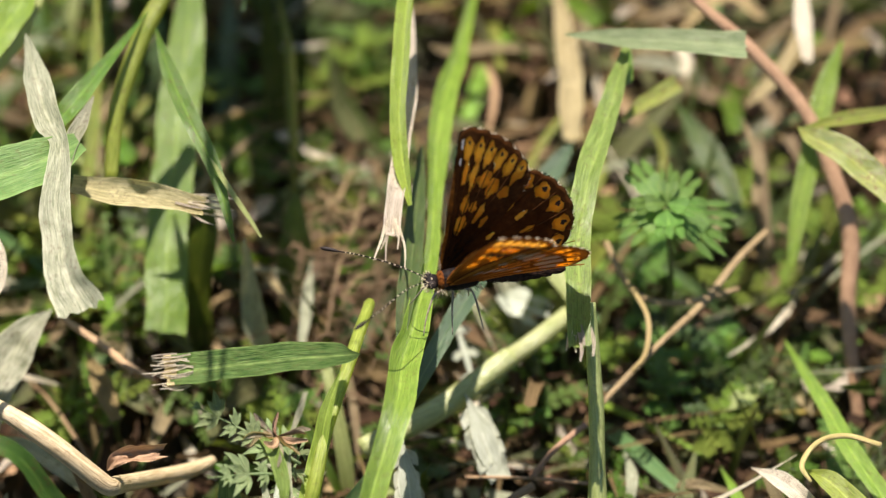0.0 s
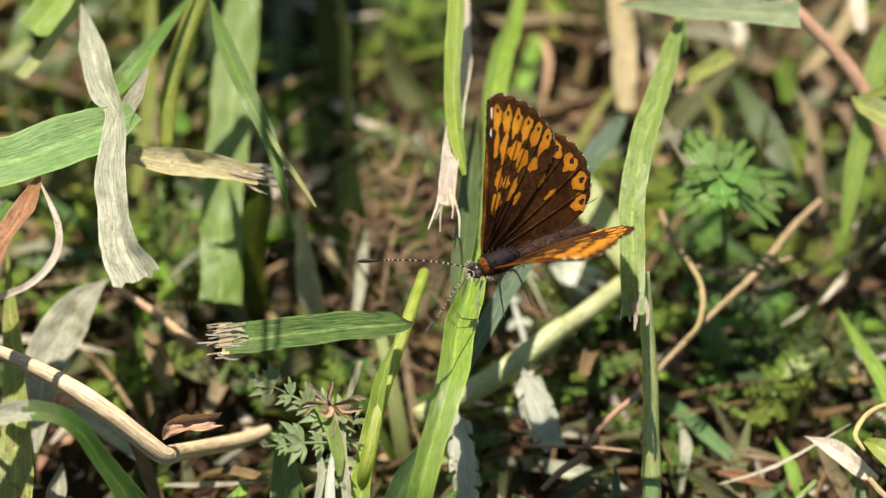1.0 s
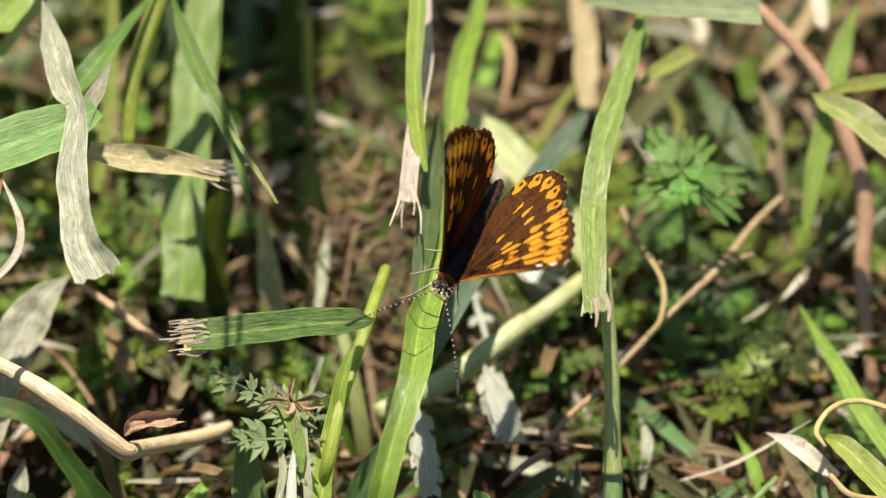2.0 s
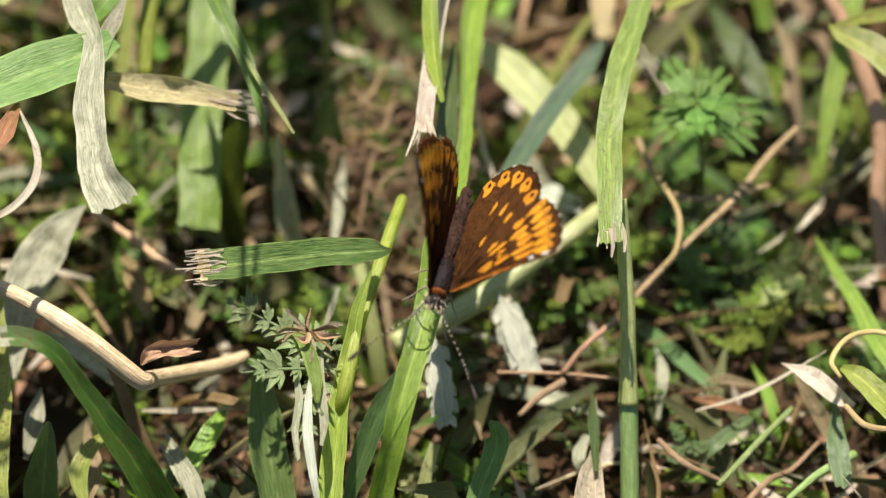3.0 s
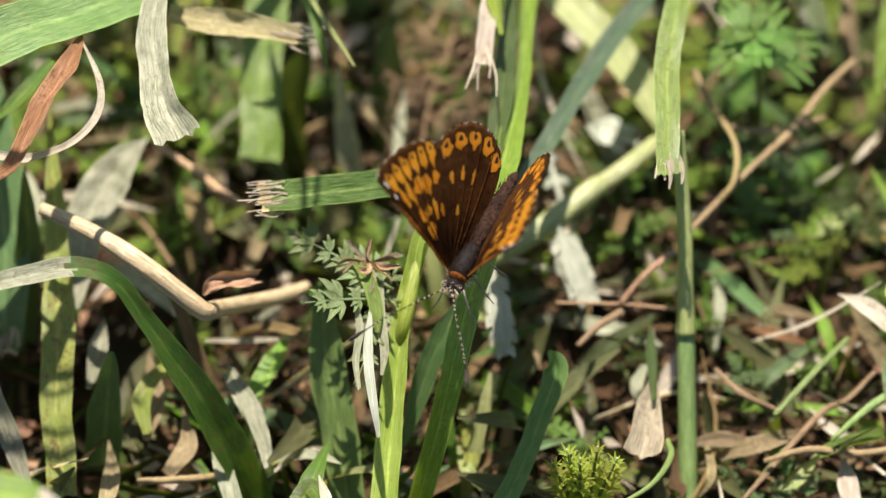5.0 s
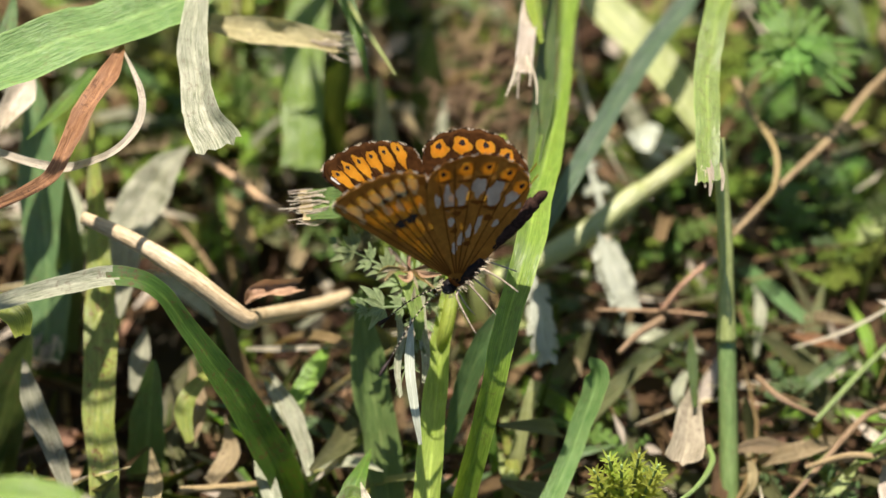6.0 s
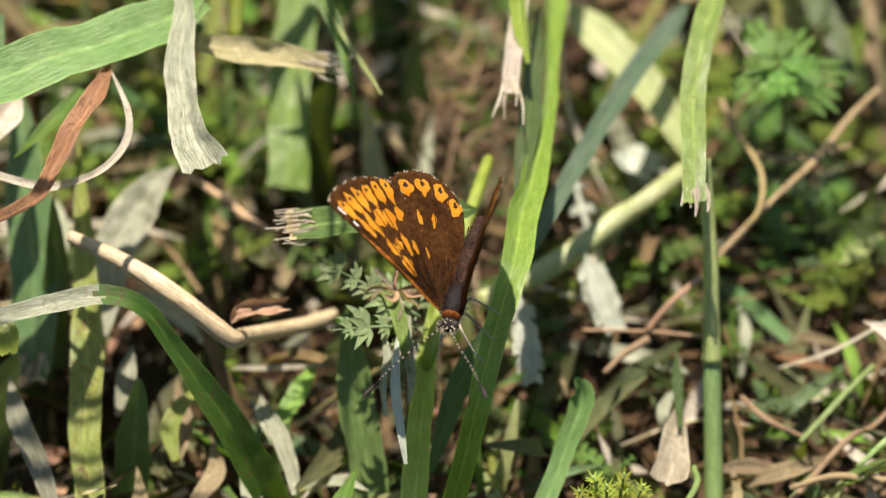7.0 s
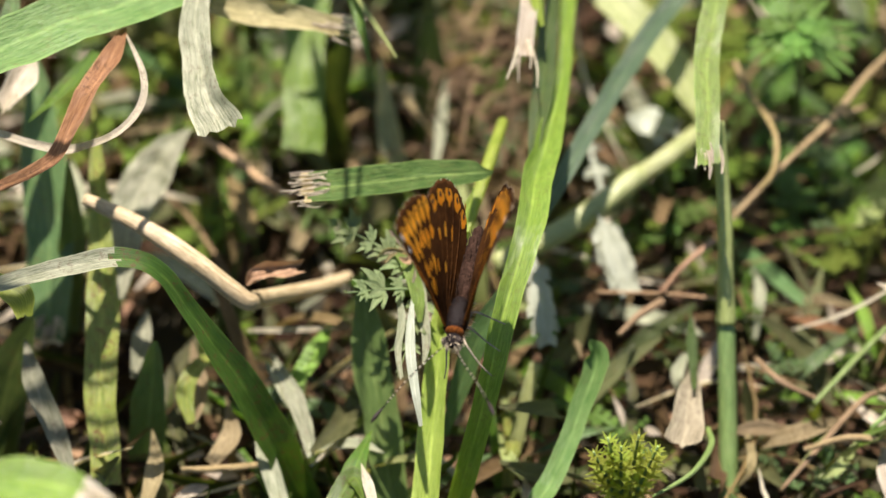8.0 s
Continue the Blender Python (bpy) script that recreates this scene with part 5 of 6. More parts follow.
def scatter(name, count, material, label, length, width, height, lean, seed, area=(-58, 62, -40, 100)):
    """Loose strips and short blades over the ground, one object. lean: 0 lies flat, 1 stands upright."""
    random.seed(seed)
    bm = bmesh.new()
    for _ in range(count):
        x, y = random.uniform(area[0], area[1]), random.uniform(area[2], area[3])
        turn, size = random.uniform(0, 2 * math.pi), random.uniform(*length)
        rise = random.uniform(*lean)
        flat = math.sqrt(max(0.0, 1 - rise * rise))
        way = Vector((math.cos(turn) * flat, math.sin(turn) * flat, rise))
        bend = Vector((random.uniform(-1, 1), random.uniform(-1, 1), random.uniform(-0.6, 0.2))) * size * 0.16
        foot = Vector((x, y, random.uniform(*height)))
        w = random.uniform(*width)
        pts = [(*foot, w * 0.8), (*(foot + way * size * 0.5 + bend), w), (*(foot + way * size), w * 0.15)]
        ribbon(bm, pts, random.uniform(0.1, 0.35), random.uniform(-60, 60), across=2, steps=3)
    tagged(new(name, mesh_from(name, bm, material)), label, "grass", kind="stuff")


scatter("brown_thatch", 2400, LOOSE_BROWN, "brown rotting grass litter on the soil", (3, 13), (0.4, 1.8), (-1, 4), (-0.1, 0.3), 1)
scatter("tan_thatch", 230, LOOSE_TAN, "dry tan grass clippings on the soil", (6, 24), (0.25, 0.9), (0, 5), (-0.1, 0.35), 2)
# these pale scraps are added as stand-ins for bright, blurred highlights
scatter("pale_chaff", 170, BONE, "small pale scraps put in for bright highlights in the thatch", (2, 6), (0.5, 1.6), (2, 8), (-0.1, 0.4), 6)
scatter("dead_blades", 90, BONE, "thin bleached dead grass strips", (7, 22), (0.3, 1.1), (1, 9), (-0.2, 0.8), 7)
scatter("leaf_chips", 900, CHIP, "small tan and brown chips of dead leaf on the soil", (1.2, 4.5), (0.8, 2.4), (0, 3.5), (-0.3, 0.5), 8)
scatter("short_grass", 500, LOOSE_GREEN, "short green grass growing through the thatch", (6, 18), (0.5, 1.6), (-1, 2), (0.2, 0.95), 3)
scatter("grey_grass", 220, LOOSE_GREY, "dull grey-green withering grass", (6, 18), (0.9, 2.8), (0, 5), (0.0, 0.8), 4)


def clippings(count):
    """Loose dry clippings, each an object on one of a few shared meshes, lying on the thatch."""
    random.seed(11)
    thatch = tagged(new("thatch"), "loose layer of dry grass clippings and straw on the soil", "thatch")
    shapes = []
    for k in range(14):
        size, w = random.uniform(8, 24), (random.uniform(0.3, 0.8) if k % 2 else random.uniform(0.8, 2.2))
        bend = random.uniform(-3.5, 3.5)
        bm = bmesh.new()
        ribbon(bm, [(-size / 2, 0, 0, w * 0.5), (-size / 6, bend * 0.7, 1.2, w), (size / 5, bend, 1.4, w * 0.9), (size / 2, 0, 0, w * 0.6)],
               random.uniform(0.1, 0.4), 0, across=3, steps=3, facing=Vector((0, 0, 1)))
        shapes.append(mesh_from("clipping", bm, (DUN, TWIG, STRAW, UMBER, DUN, TWIG, UMBER)[k % 7]))
    for k in range(count):
        x, y = random.uniform(-0.055, 0.058), random.uniform(-0.035, 0.095)
        if -0.048 < x < 0.018 and y < 0.012:
            x += 0.045   # bare, shaded soil under the tallest blades
        for x0, x1, y0, y1 in ((-0.018, 0.006, 0.044, 0.076), (0.022, 0.048, 0.004, 0.030), (-0.04, -0.012, -0.01, 0.015)):
            if x0 < x < x1 and y0 < y < y1 and (k % 3 or x < 0.01):
                x += 0.03 if x < 0.02 else -0.03   # thinner litter in these hollows
                y += 0.02
        ob = new("clipping", random.choice(shapes))
        ob.parent = thatch
        ob.matrix_basis = pose(x, y, random.uniform(0.001, 0.006),
                               random.uniform(-35, 35), random.uniform(-20, 20), random.uniform(0, 360))


def seedlings(count):
    """Short tufts between the large ones, copies of eight."""
    random.seed(21)
    greens = ((GREEN, STRAW, PALE), (DARK, GREEN, DUN), (SAGE, SILVER, STRAW), (LUSH, GREEN, STRAW), (MIST, DUN, SILVER), (DARK, SAGE, DUN), (STRAW, SILVER, PALE),
              (YGREEN, GREEN, LUSH))
    words = ("green and pale", "dark green", "grey-green, half withered", "light green", "dull green, half withered", "dark and dull green", "dry, bleached", "yellow-green")
    masters = []
    for k in range(8):
        tuft = tagged(new("grass_tuft"), "short tuft of " + words[k] + " grass in the thatch", "grass", "short tufts in the thatch")
        for n in range(6):
            a = 2 * math.pi * n / 6 + random.uniform(-0.5, 0.5)
            size, w = random.uniform(10, 22), random.uniform(0.7, 2.4)
            rise = random.uniform(0.35, 0.9)
            out = Vector((math.cos(a) * (1 - rise * rise) ** 0.5, math.sin(a) * (1 - rise * rise) ** 0.5, rise)).normalized()
            droop = Vector((out.x, out.y, -0.7)) * size * random.uniform(0.05, 0.35)
            bm = bmesh.new()
            ribbon(bm, [(0, 0, -1, w * 0.7), (*(out * size * 0.4), w), (*(out * size * 0.8 + droop * 0.5), w * 0.8), (*(out * size + droop), random.choice((0.15, w * 0.7)))],
                   0.25, random.uniform(-40, 40), across=4, steps=5, crinkle=0.1)
            part("blade", bm, greens[k][n % 3], tuft)
        masters.append(tuft)
    for k in range(count):
        x, y = random.uniform(-0.055, 0.058), random.uniform(-0.035, 0.095)
        if x > 0.008 and y < 0.05 and k % 3:
            x = -x
        if -0.02 < x < 0.006 and 0.042 < y < 0.08:
            x -= 0.03
        if x < -0.012 and y < 0.015 and k % 4:
            y += 0.06
        m = pose(x, y, -0.0005, 0, 0, random.uniform(0, 360))
        if k < 8:
            masters[k].matrix_basis = m
        else:
            copy_thing(masters[k % 8], m)


def shading_sward():
    """Taller grass all round the spot, out of view, added to shade it, one object."""
    random.seed(31)
    bm = bmesh.new()
    for k in range(520):
        if k % 2:
            x, y = random.uniform(-100, -54), random.uniform(-40, 120)
        else:
            x, y = random.uniform(-95, 75), random.uniform(98, 140)
        size, w = random.uniform(28, 58), random.uniform(1.5, 4.5)
        way = Vector((random.uniform(-0.25, 0.12), random.uniform(-0.1, 0.3), 1)).normalized()
        bend = Vector((random.uniform(-0.3, 0.1), random.uniform(-0.05, 0.3), 0)) * size * 0.4
        foot = Vector((x, y, -1))
        ribbon(bm, [(*foot, w * 0.7), (*(foot + way * size * 0.5), w), (*(foot + way * size * 0.85 + bend * 0.5), w * 0.7), (*(foot + way * size + bend), 0.2)],
               0.2, random.uniform(-80, 80), across=2, steps=3)
    for k in range(8):   # unseen long blades, added to arch forward and shade the hollow below
        x, reach = -26 + 2.6 * k + random.uniform(-1.5, 1.5), random.uniform(50, 68)
        top, w = random.uniform(50, 60), random.uniform(2.2, 4.2)
        ribbon(bm, [(x, random.uniform(90, 98), -1, w), (x - 1, 88, top * 0.6, w), (x + random.uniform(-3, 3), 76, top, w), (x + random.uniform(-4, 4), reach, top - 8, 0.6)],
               0.15, random.uniform(-15, 15), across=2, steps=5)
    for k in range(9):   # unseen blades added to bend in from the side, high up, shading the hollow
        y0, reach = random.uniform(0, 20), random.uniform(-44, -18)
        top, w = random.uniform(88, 112), random.uniform(1.0, 2.8)
        y1 = random.uniform(-4, 14)
        ribbon(bm, [(-88, y0 + 14, -1, w), (-84, y0 + 8, top * 0.6, w), (-70, y0 + 3, top, w), ((reach - 70) / 2, (y0 + y1) / 2 + 3, top + 3, w * 0.9), (reach, y1, top - 6, 0.5)],
               0.15, random.uniform(-25, 25), across=2, steps=5)
    for k in range(4):   # thin unseen blades, added to reach forward and bar the cut leaf with shadow
        x = -21 + 3.1 * k + random.uniform(-1, 1)
        ribbon(bm, [(x, 104, -1, 1.6), (x - 1, 100, 60, 1.6), (x + random.uniform(-2, 2), 66, 96, 1.5), (x + random.uniform(-3, 3), random.uniform(8, 26), 92, 0.4)],
               0.15, random.uniform(-15, 15), across=2, steps=5)
    tagged(new("sward", mesh_from("sward", bm, LOOSE_GREEN)), "taller green grass round the spot, unseen, added to shade it", "grass", kind="stuff")


def meadow():
    """The meadow farther out: rough grass, one object."""
    random.seed(41)
    bm = bmesh.new()
    for k in range(5200):
        far, a = 120 + 2200 * random.random() ** 2.2, random.uniform(0, 2 * math.pi)
        x, y = far * math.cos(a), 20 + far * math.sin(a)
        if abs(x) < 75 and -60 < y < 110:
            continue
        size, w = random.uniform(25, 60) * (1 + far / 2500), random.uniform(3, 8) * (1 + far / 700)
        way = Vector((random.uniform(-0.6, 0.6), random.uniform(-0.6, 0.6), 1)).normalized()
        foot = Vector((x, y, -2))
        ribbon(bm, [(*foot, w), (*(foot + way * size * 0.6), w), (*(foot + way * size + Vector((way.x, way.y, -0.2)) * size * 0.3), 0.4)], 0.2,
               random.uniform(-80, 80), across=2, steps=2)
    tagged(new("meadow_grass", mesh_from("meadow_grass", bm, LOOSE_GREEN)), "rough green meadow grass", "grass", kind="stuff")


def low_herbs(count):
    """Small feathery herbs that cover the soil between the grasses, copies of nine."""
    random.seed(51)
    looks = ((MOSS, "bright green"), (GREEN, "green"), (MOSS, "bright green"), (HERB, "fresh green"), (LUSH, "light green"), (DARK, "dark green"),
             (MOSS, "bright green"), (SAGE, "dull green"), (HERB, "fresh green"))
    masters = [feather_herb((0, 0, 4.5 + 0.5 * (k % 4)), random.uniform(2.2, 3.6), looks[k][0], 6, "low herb with small feathery " + looks[k][1] + " leaves") for k in range(9)]
    for k in range(count):
        if k % 2:
            x, y = random.uniform(4, 56), random.uniform(-28, 48)
            if x > 20 and y < 12 and k % 4 == 1:
                y += 30
        else:
            x, y = random.uniform(-42, 6), random.uniform(16, 78)
        if 0.028 < x * 0.001 < 0.042 and -4 < y < 10:
            x += 12   # a patch of bare litter
        m = pose(x * 0.001, y * 0.001, random.uniform(-0.001, 0.001), random.uniform(-12, 12), random.uniform(-12, 12), random.uniform(0, 360))
        if k < 9:
            masters[k].matrix_basis = m
        else:
            copy_thing(masters[k % 9], m)


def root_tangle(count):
    """A tangle of fine dry roots and shrivelled moss, one object."""
    random.seed(61)
    bm = bmesh.new()
    for _ in range(count):
        p = Vector((random.gauss(-1.5, 4.0), random.gauss(33, 8), random.uniform(5, 13)))
        way = Vector((random.uniform(-1, 1), random.uniform(-1, 1), random.uniform(-0.5, 0.5))).normalized()
        pts, w = [], random.uniform(0.10, 0.26)
        for k in range(5):
            pts.append((*p, w * (1 - 0.12 * k)))
            way = (way + Vector((random.uniform(-1, 1), random.uniform(-1, 1), random.uniform(-0.6, 0.6))) * 0.6).normalized()
            p = p + way * random.uniform(0.8, 2.2)
        tube(bm, pts, 3, 5)
    tagged(new("root_tangle", mesh_from("root_tangle", bm, TWIG)), "tangle of fine dry roots and shrivelled moss", "roots", kind="stuff")


shading_sward()
meadow()
root_tangle(170)
low_herbs(170)
clippings(150)
seedlings(76)


# ---- butterfly ----
def plain(name, base, second, scale=1.5, rough=0.6, through=0.0, hairy=0.4, gloss=0.25, shone=None):
    m, N, L = nodes_of(name)
    at = N.new("ShaderNodeTexCoord").outputs["Object"]
    n = noise_node(N, L, at, scale * 2200, 4, 0.8)
    wide = noise_node(N, L, at, scale * 260, 4, 0.7)
    colour = mix_colour(N, L, ramp(N, L, n, 0.3, 0.7), base, second)
    colour = mix_colour(N, L, math_node(N, L, "MULTIPLY", ramp(N, L, wide, 0.45, 0.65), 0.6), colour, tuple(c * 0.6 for c in base))
    bump = N.new("ShaderNodeBump")
    bump.inputs["Strength"].default_value, bump.inputs["Distance"].default_value = hairy, 0.0001
    L.new(n, bump.inputs["Height"])
    s = N.new("ShaderNodeBsdfPrincipled")
    s.inputs["Roughness"].default_value, s.inputs["Specular IOR Level"].default_value = rough, gloss
    L.new(colour, s.inputs["Base Color"])
    L.new(bump.outputs["Normal"], s.inputs["Normal"])
    last = s.outputs[0]
    if through:
        t = N.new("ShaderNodeBsdfTranslucent")
        if shone:   # the colour of the light that comes through the scales
            t.inputs["Color"].default_value = (*shone, 1)
        else:
            L.new(colour, t.inputs["Color"])
        b = N.new("ShaderNodeMixShader")
        b.inputs["Fac"].default_value = through
        L.new(last, b.inputs[1])
        L.new(t.outputs[0], b.inputs[2])
        last = b.outputs[0]
    L.new(last, N.new("ShaderNodeOutputMaterial").inputs["Surface"])
    return m


WING_BROWN = plain("wing_brown", (0.014, 0.006, 0.002), (0.088, 0.038, 0.011), 1.1, 0.85, 0.2, gloss=0.04, shone=(0.24, 0.09, 0.018))
WING_RUST = plain("wing_rust", (0.26, 0.090, 0.012), (0.72, 0.32, 0.05), 1.2, 0.8, 0.52, gloss=0.05, shone=(0.98, 0.54, 0.13))
ORANGE = plain("wing_orange", (0.78, 0.27, 0.012), (0.95, 0.52, 0.06), 1.2, 0.8, 0.62, gloss=0.05, shone=(1.0, 0.56, 0.07))
COSTA = plain("wing_edge_orange", (0.08, 0.028, 0.006), (0.42, 0.15, 0.02), 1.0, 0.8, 0.3, gloss=0.05)
VEIN_RUST = plain("vein_rust", (0.10, 0.035, 0.007), (0.26, 0.095, 0.016), 1.2, 0.8, 0.4, gloss=0.05, shone=(0.6, 0.28, 0.06))
YELLOW = plain("wing_yellow", (0.72, 0.48, 0.16), (0.90, 0.72, 0.38), 1.2, 0.6, 0.65, shone=(1.0, 0.80, 0.40))
CHALK = plain("wing_white", (0.70, 0.66, 0.55), (0.85, 0.82, 0.74), 1.2, 0.7, 0.2)
BLACK = plain("wing_black", (0.012, 0.008, 0.006), (0.03, 0.02, 0.015), 1.2, 0.6, 0.1)
BODY = plain("body_black", (0.004, 0.003, 0.003), (0.014, 0.010, 0.009), 2.0, 0.5, 0, 0.9, 0.1)
HAIR = plain("hair_brown", (0.006, 0.004, 0.003), (0.032, 0.015, 0.006), 2.0, 0.7, gloss=0.1)
GREY_SCALES = plain("scales_grey", (0.52, 0.46, 0.33), (0.80, 0.73, 0.56), 1.6, 0.7, 0.55, shone=(0.95, 0.80, 0.55))
ABDOMEN = plain("abdomen_brown", (0.010, 0.006, 0.004), (0.055, 0.031, 0.022), 2.0, 0.8, 0, 0.8, 0.03)
LEG = plain("leg_pale", (0.12, 0.085, 0.05), (0.46, 0.40, 0.30), 2.0, 0.7)
COLLAR = plain("collar_orange", (0.03, 0.010, 0.003), (0.24, 0.075, 0.012), 1.6, 0.8, 0, 0.9, gloss=0.05)
FORE = [(0, 0), (3, -4), (7, -3.5), (11, -2.2), (13.8, -1.6), (14.7, -0.6), (15.0, 1.2), (15.0, 5), (14.7, 10), (14.3, 16), (13.7, 22), (13.0, 28),
        (12.3, 32), (11.4, 35), (8.0, 38), (4.0, 40)]
HIND = [(0, 0), (4, 18), (8, 20), (11.0, 24), (12.3, 29), (12.9, 37), (13.2, 45), (13.2, 53), (12.9, 60), (12.3, 67), (11.4, 73), (10.0, 78), (7.2, 83),
        (4.0, 92), (1.6, 108)]


def spot_at(r, d, side):
    a = radians(-8.0 - d)
    return Vector((side * r * math.cos(a), r * math.sin(a), 0))


def camber(r):
    """How far the wing bows out of its plane, r out from its root."""
    return 0.35 * math.sin(min(1, r / 15) * math.pi)


def wing_mesh(outline, side, lift, scallops, windows):
    """A thin curved wing, dark above and rust below, its outline in millimetres and degrees behind the front edge.
    windows: where the membrane is thin and only the orange scales cover it."""
    edge = spline(outline[1:], 7)
    edge = [(r + (0.22 * abs(math.sin(d * scallops)) if r > 10.5 else 0), d) for r, d in edge]
    bm = bmesh.new()
    fractions = [0.03 + 0.97 * k / 34 for k in range(35)]
    layers = []
    for half in (0.05, -0.05):
        rows = []
        for f in fractions:
            row = []
            for r, d in edge:
                p = spot_at(r * f, d, side)
                row.append(bm.verts.new((p + Vector((0, 0, camber(r * f) + lift + half))) * 0.001))
            rows.append(row)
        layers.append(rows)
        for i in range(len(rows) - 1):
            for k in range(len(edge) - 1):
                r = (edge[k][0] + edge[k + 1][0]) * (fractions[i] + fractions[i + 1]) / 4
                d = (edge[k][1] + edge[k + 1][1]) / 2
                if any(((r - a) / long) ** 2 + (r * radians(d - c) / broad) ** 2 < 0.15 for a, c, long, broad in windows):
                    continue
                q = (rows[i][k], rows[i][k + 1], rows[i + 1][k + 1], rows[i + 1][k])
                f = bm.faces.new(q if (half > 0) != (side > 0) else q[::-1])
                f.material_index = 0 if half > 0 else 1
    tops, lows = layers
    n = len(edge) - 1
    rim = list(zip(tops[-1], lows[-1])) + [(tops[i][n], lows[i][n]) for i in range(len(fractions) - 2, -1, -1)]
    rim += list(zip(tops[0], lows[0]))[::-1][1:] + [(tops[i][0], lows[i][0]) for i in range(1, len(fractions) - 1)]
    for k in range(len(rim)):
        a, c = rim[k], rim[(k + 1) % len(rim)]
        bm.faces.new((a[0], a[1], c[1], c[0]))
    return bm


def spots(rows, side, height, name, material, parent, under=False, single=False, wedge=0.0):
    """Scale spots: distance out, degrees behind the front edge, length along the wing, breadth. wedge: broader at the outer end."""
    bm = bmesh.new()
    made = []
    for r, d, long, broad in rows:
        c = spot_at(r, d, side)
        out = spot_at(1, d, side)
        across = Vector((-out.y, out.x, 0))
        ring = []
        for k in range(30):
            a = 2 * math.pi * k / 30
            u, v = math.cos(a), math.sin(a)
            wob = 1.08 + 0.14 * math.sin(3 * a + r * 5 + d) + 0.10 * math.sin(5 * a + r * 3) + 0.08 * math.sin(2 * a + d * 7) + random.uniform(-0.10, 0.07)
            u, v = u * (0.75 + 0.25 * abs(u)), v * (0.7 + 0.3 * abs(v)) * (1 + wedge * u)
            at = c + (out * u * long + across * v * broad) * 0.5 * wob
            z = camber(at.length) + height
            ring.append(bm.verts.new((at + Vector((0, 0, z))) * 0.001))
        f = bm.faces.new(ring)
        f.normal_update()
        if (f.normal.z < 0) != under:
            f.normal_flip()
        if single:
            made.append(part(name, bm, material, parent))
            bm = bmesh.new()
    if single:
        bm.free()
        return made
    return tagged(part(name, bm, material, parent), kind="stuff")


def fringe(outline, side, height, material, parent, share):
    """Fine scale hairs along the outer edge, in tufts between the vein ends. share: which tufts, 0 pale or 1 dark."""
    edge = [q for q in spline(outline[1:], 14) if q[0] > 10.5]
    bm = bmesh.new()
    for k, (r, d) in enumerate(edge):
        for n in range(3):
            at = d + random.uniform(-0.25, 0.25)
            pale = math.sin(at * 1.28 + 0.4) > 0.1
            if pale == bool(share):
                continue
            root, tip = spot_at(r - 0.05, at, side), spot_at(r + random.uniform(0.10, 0.32), at + random.uniform(-0.7, 0.7), side)
            z, lift = camber(r) + height, random.uniform(-0.06, 0.06)
            ribbon(bm, [(root.x, root.y, z, 0.06), ((root.x + tip.x) / 2, (root.y + tip.y) / 2, z + lift / 2, 0.05), (tip.x, tip.y, z + lift, 0.02)], 0, 0, across=1, steps=1)
    return tagged(part("white_fringe" if not share else "brown_fringe", bm, material, parent), kind="stuff")


def veins(rows, side, height, name, material, parent, under=False):
    """Raised veins that fan out from the wing root: start, end, degrees, thickness."""
    bm = bmesh.new()
    for r0, r1, d0, d1, w in rows:
        pts = []
        for k in range(5):
            u = k / 4
            p = spot_at(r0 + (r1 - r0) * u, d0 + (d1 - d0) * u, side)
            pts.append((p.x, p.y, camber(p.length) + height, w))
        tube(bm, pts, 2, 4, cap=False)
    return tagged(part(name, bm, material, parent), kind="stuff")


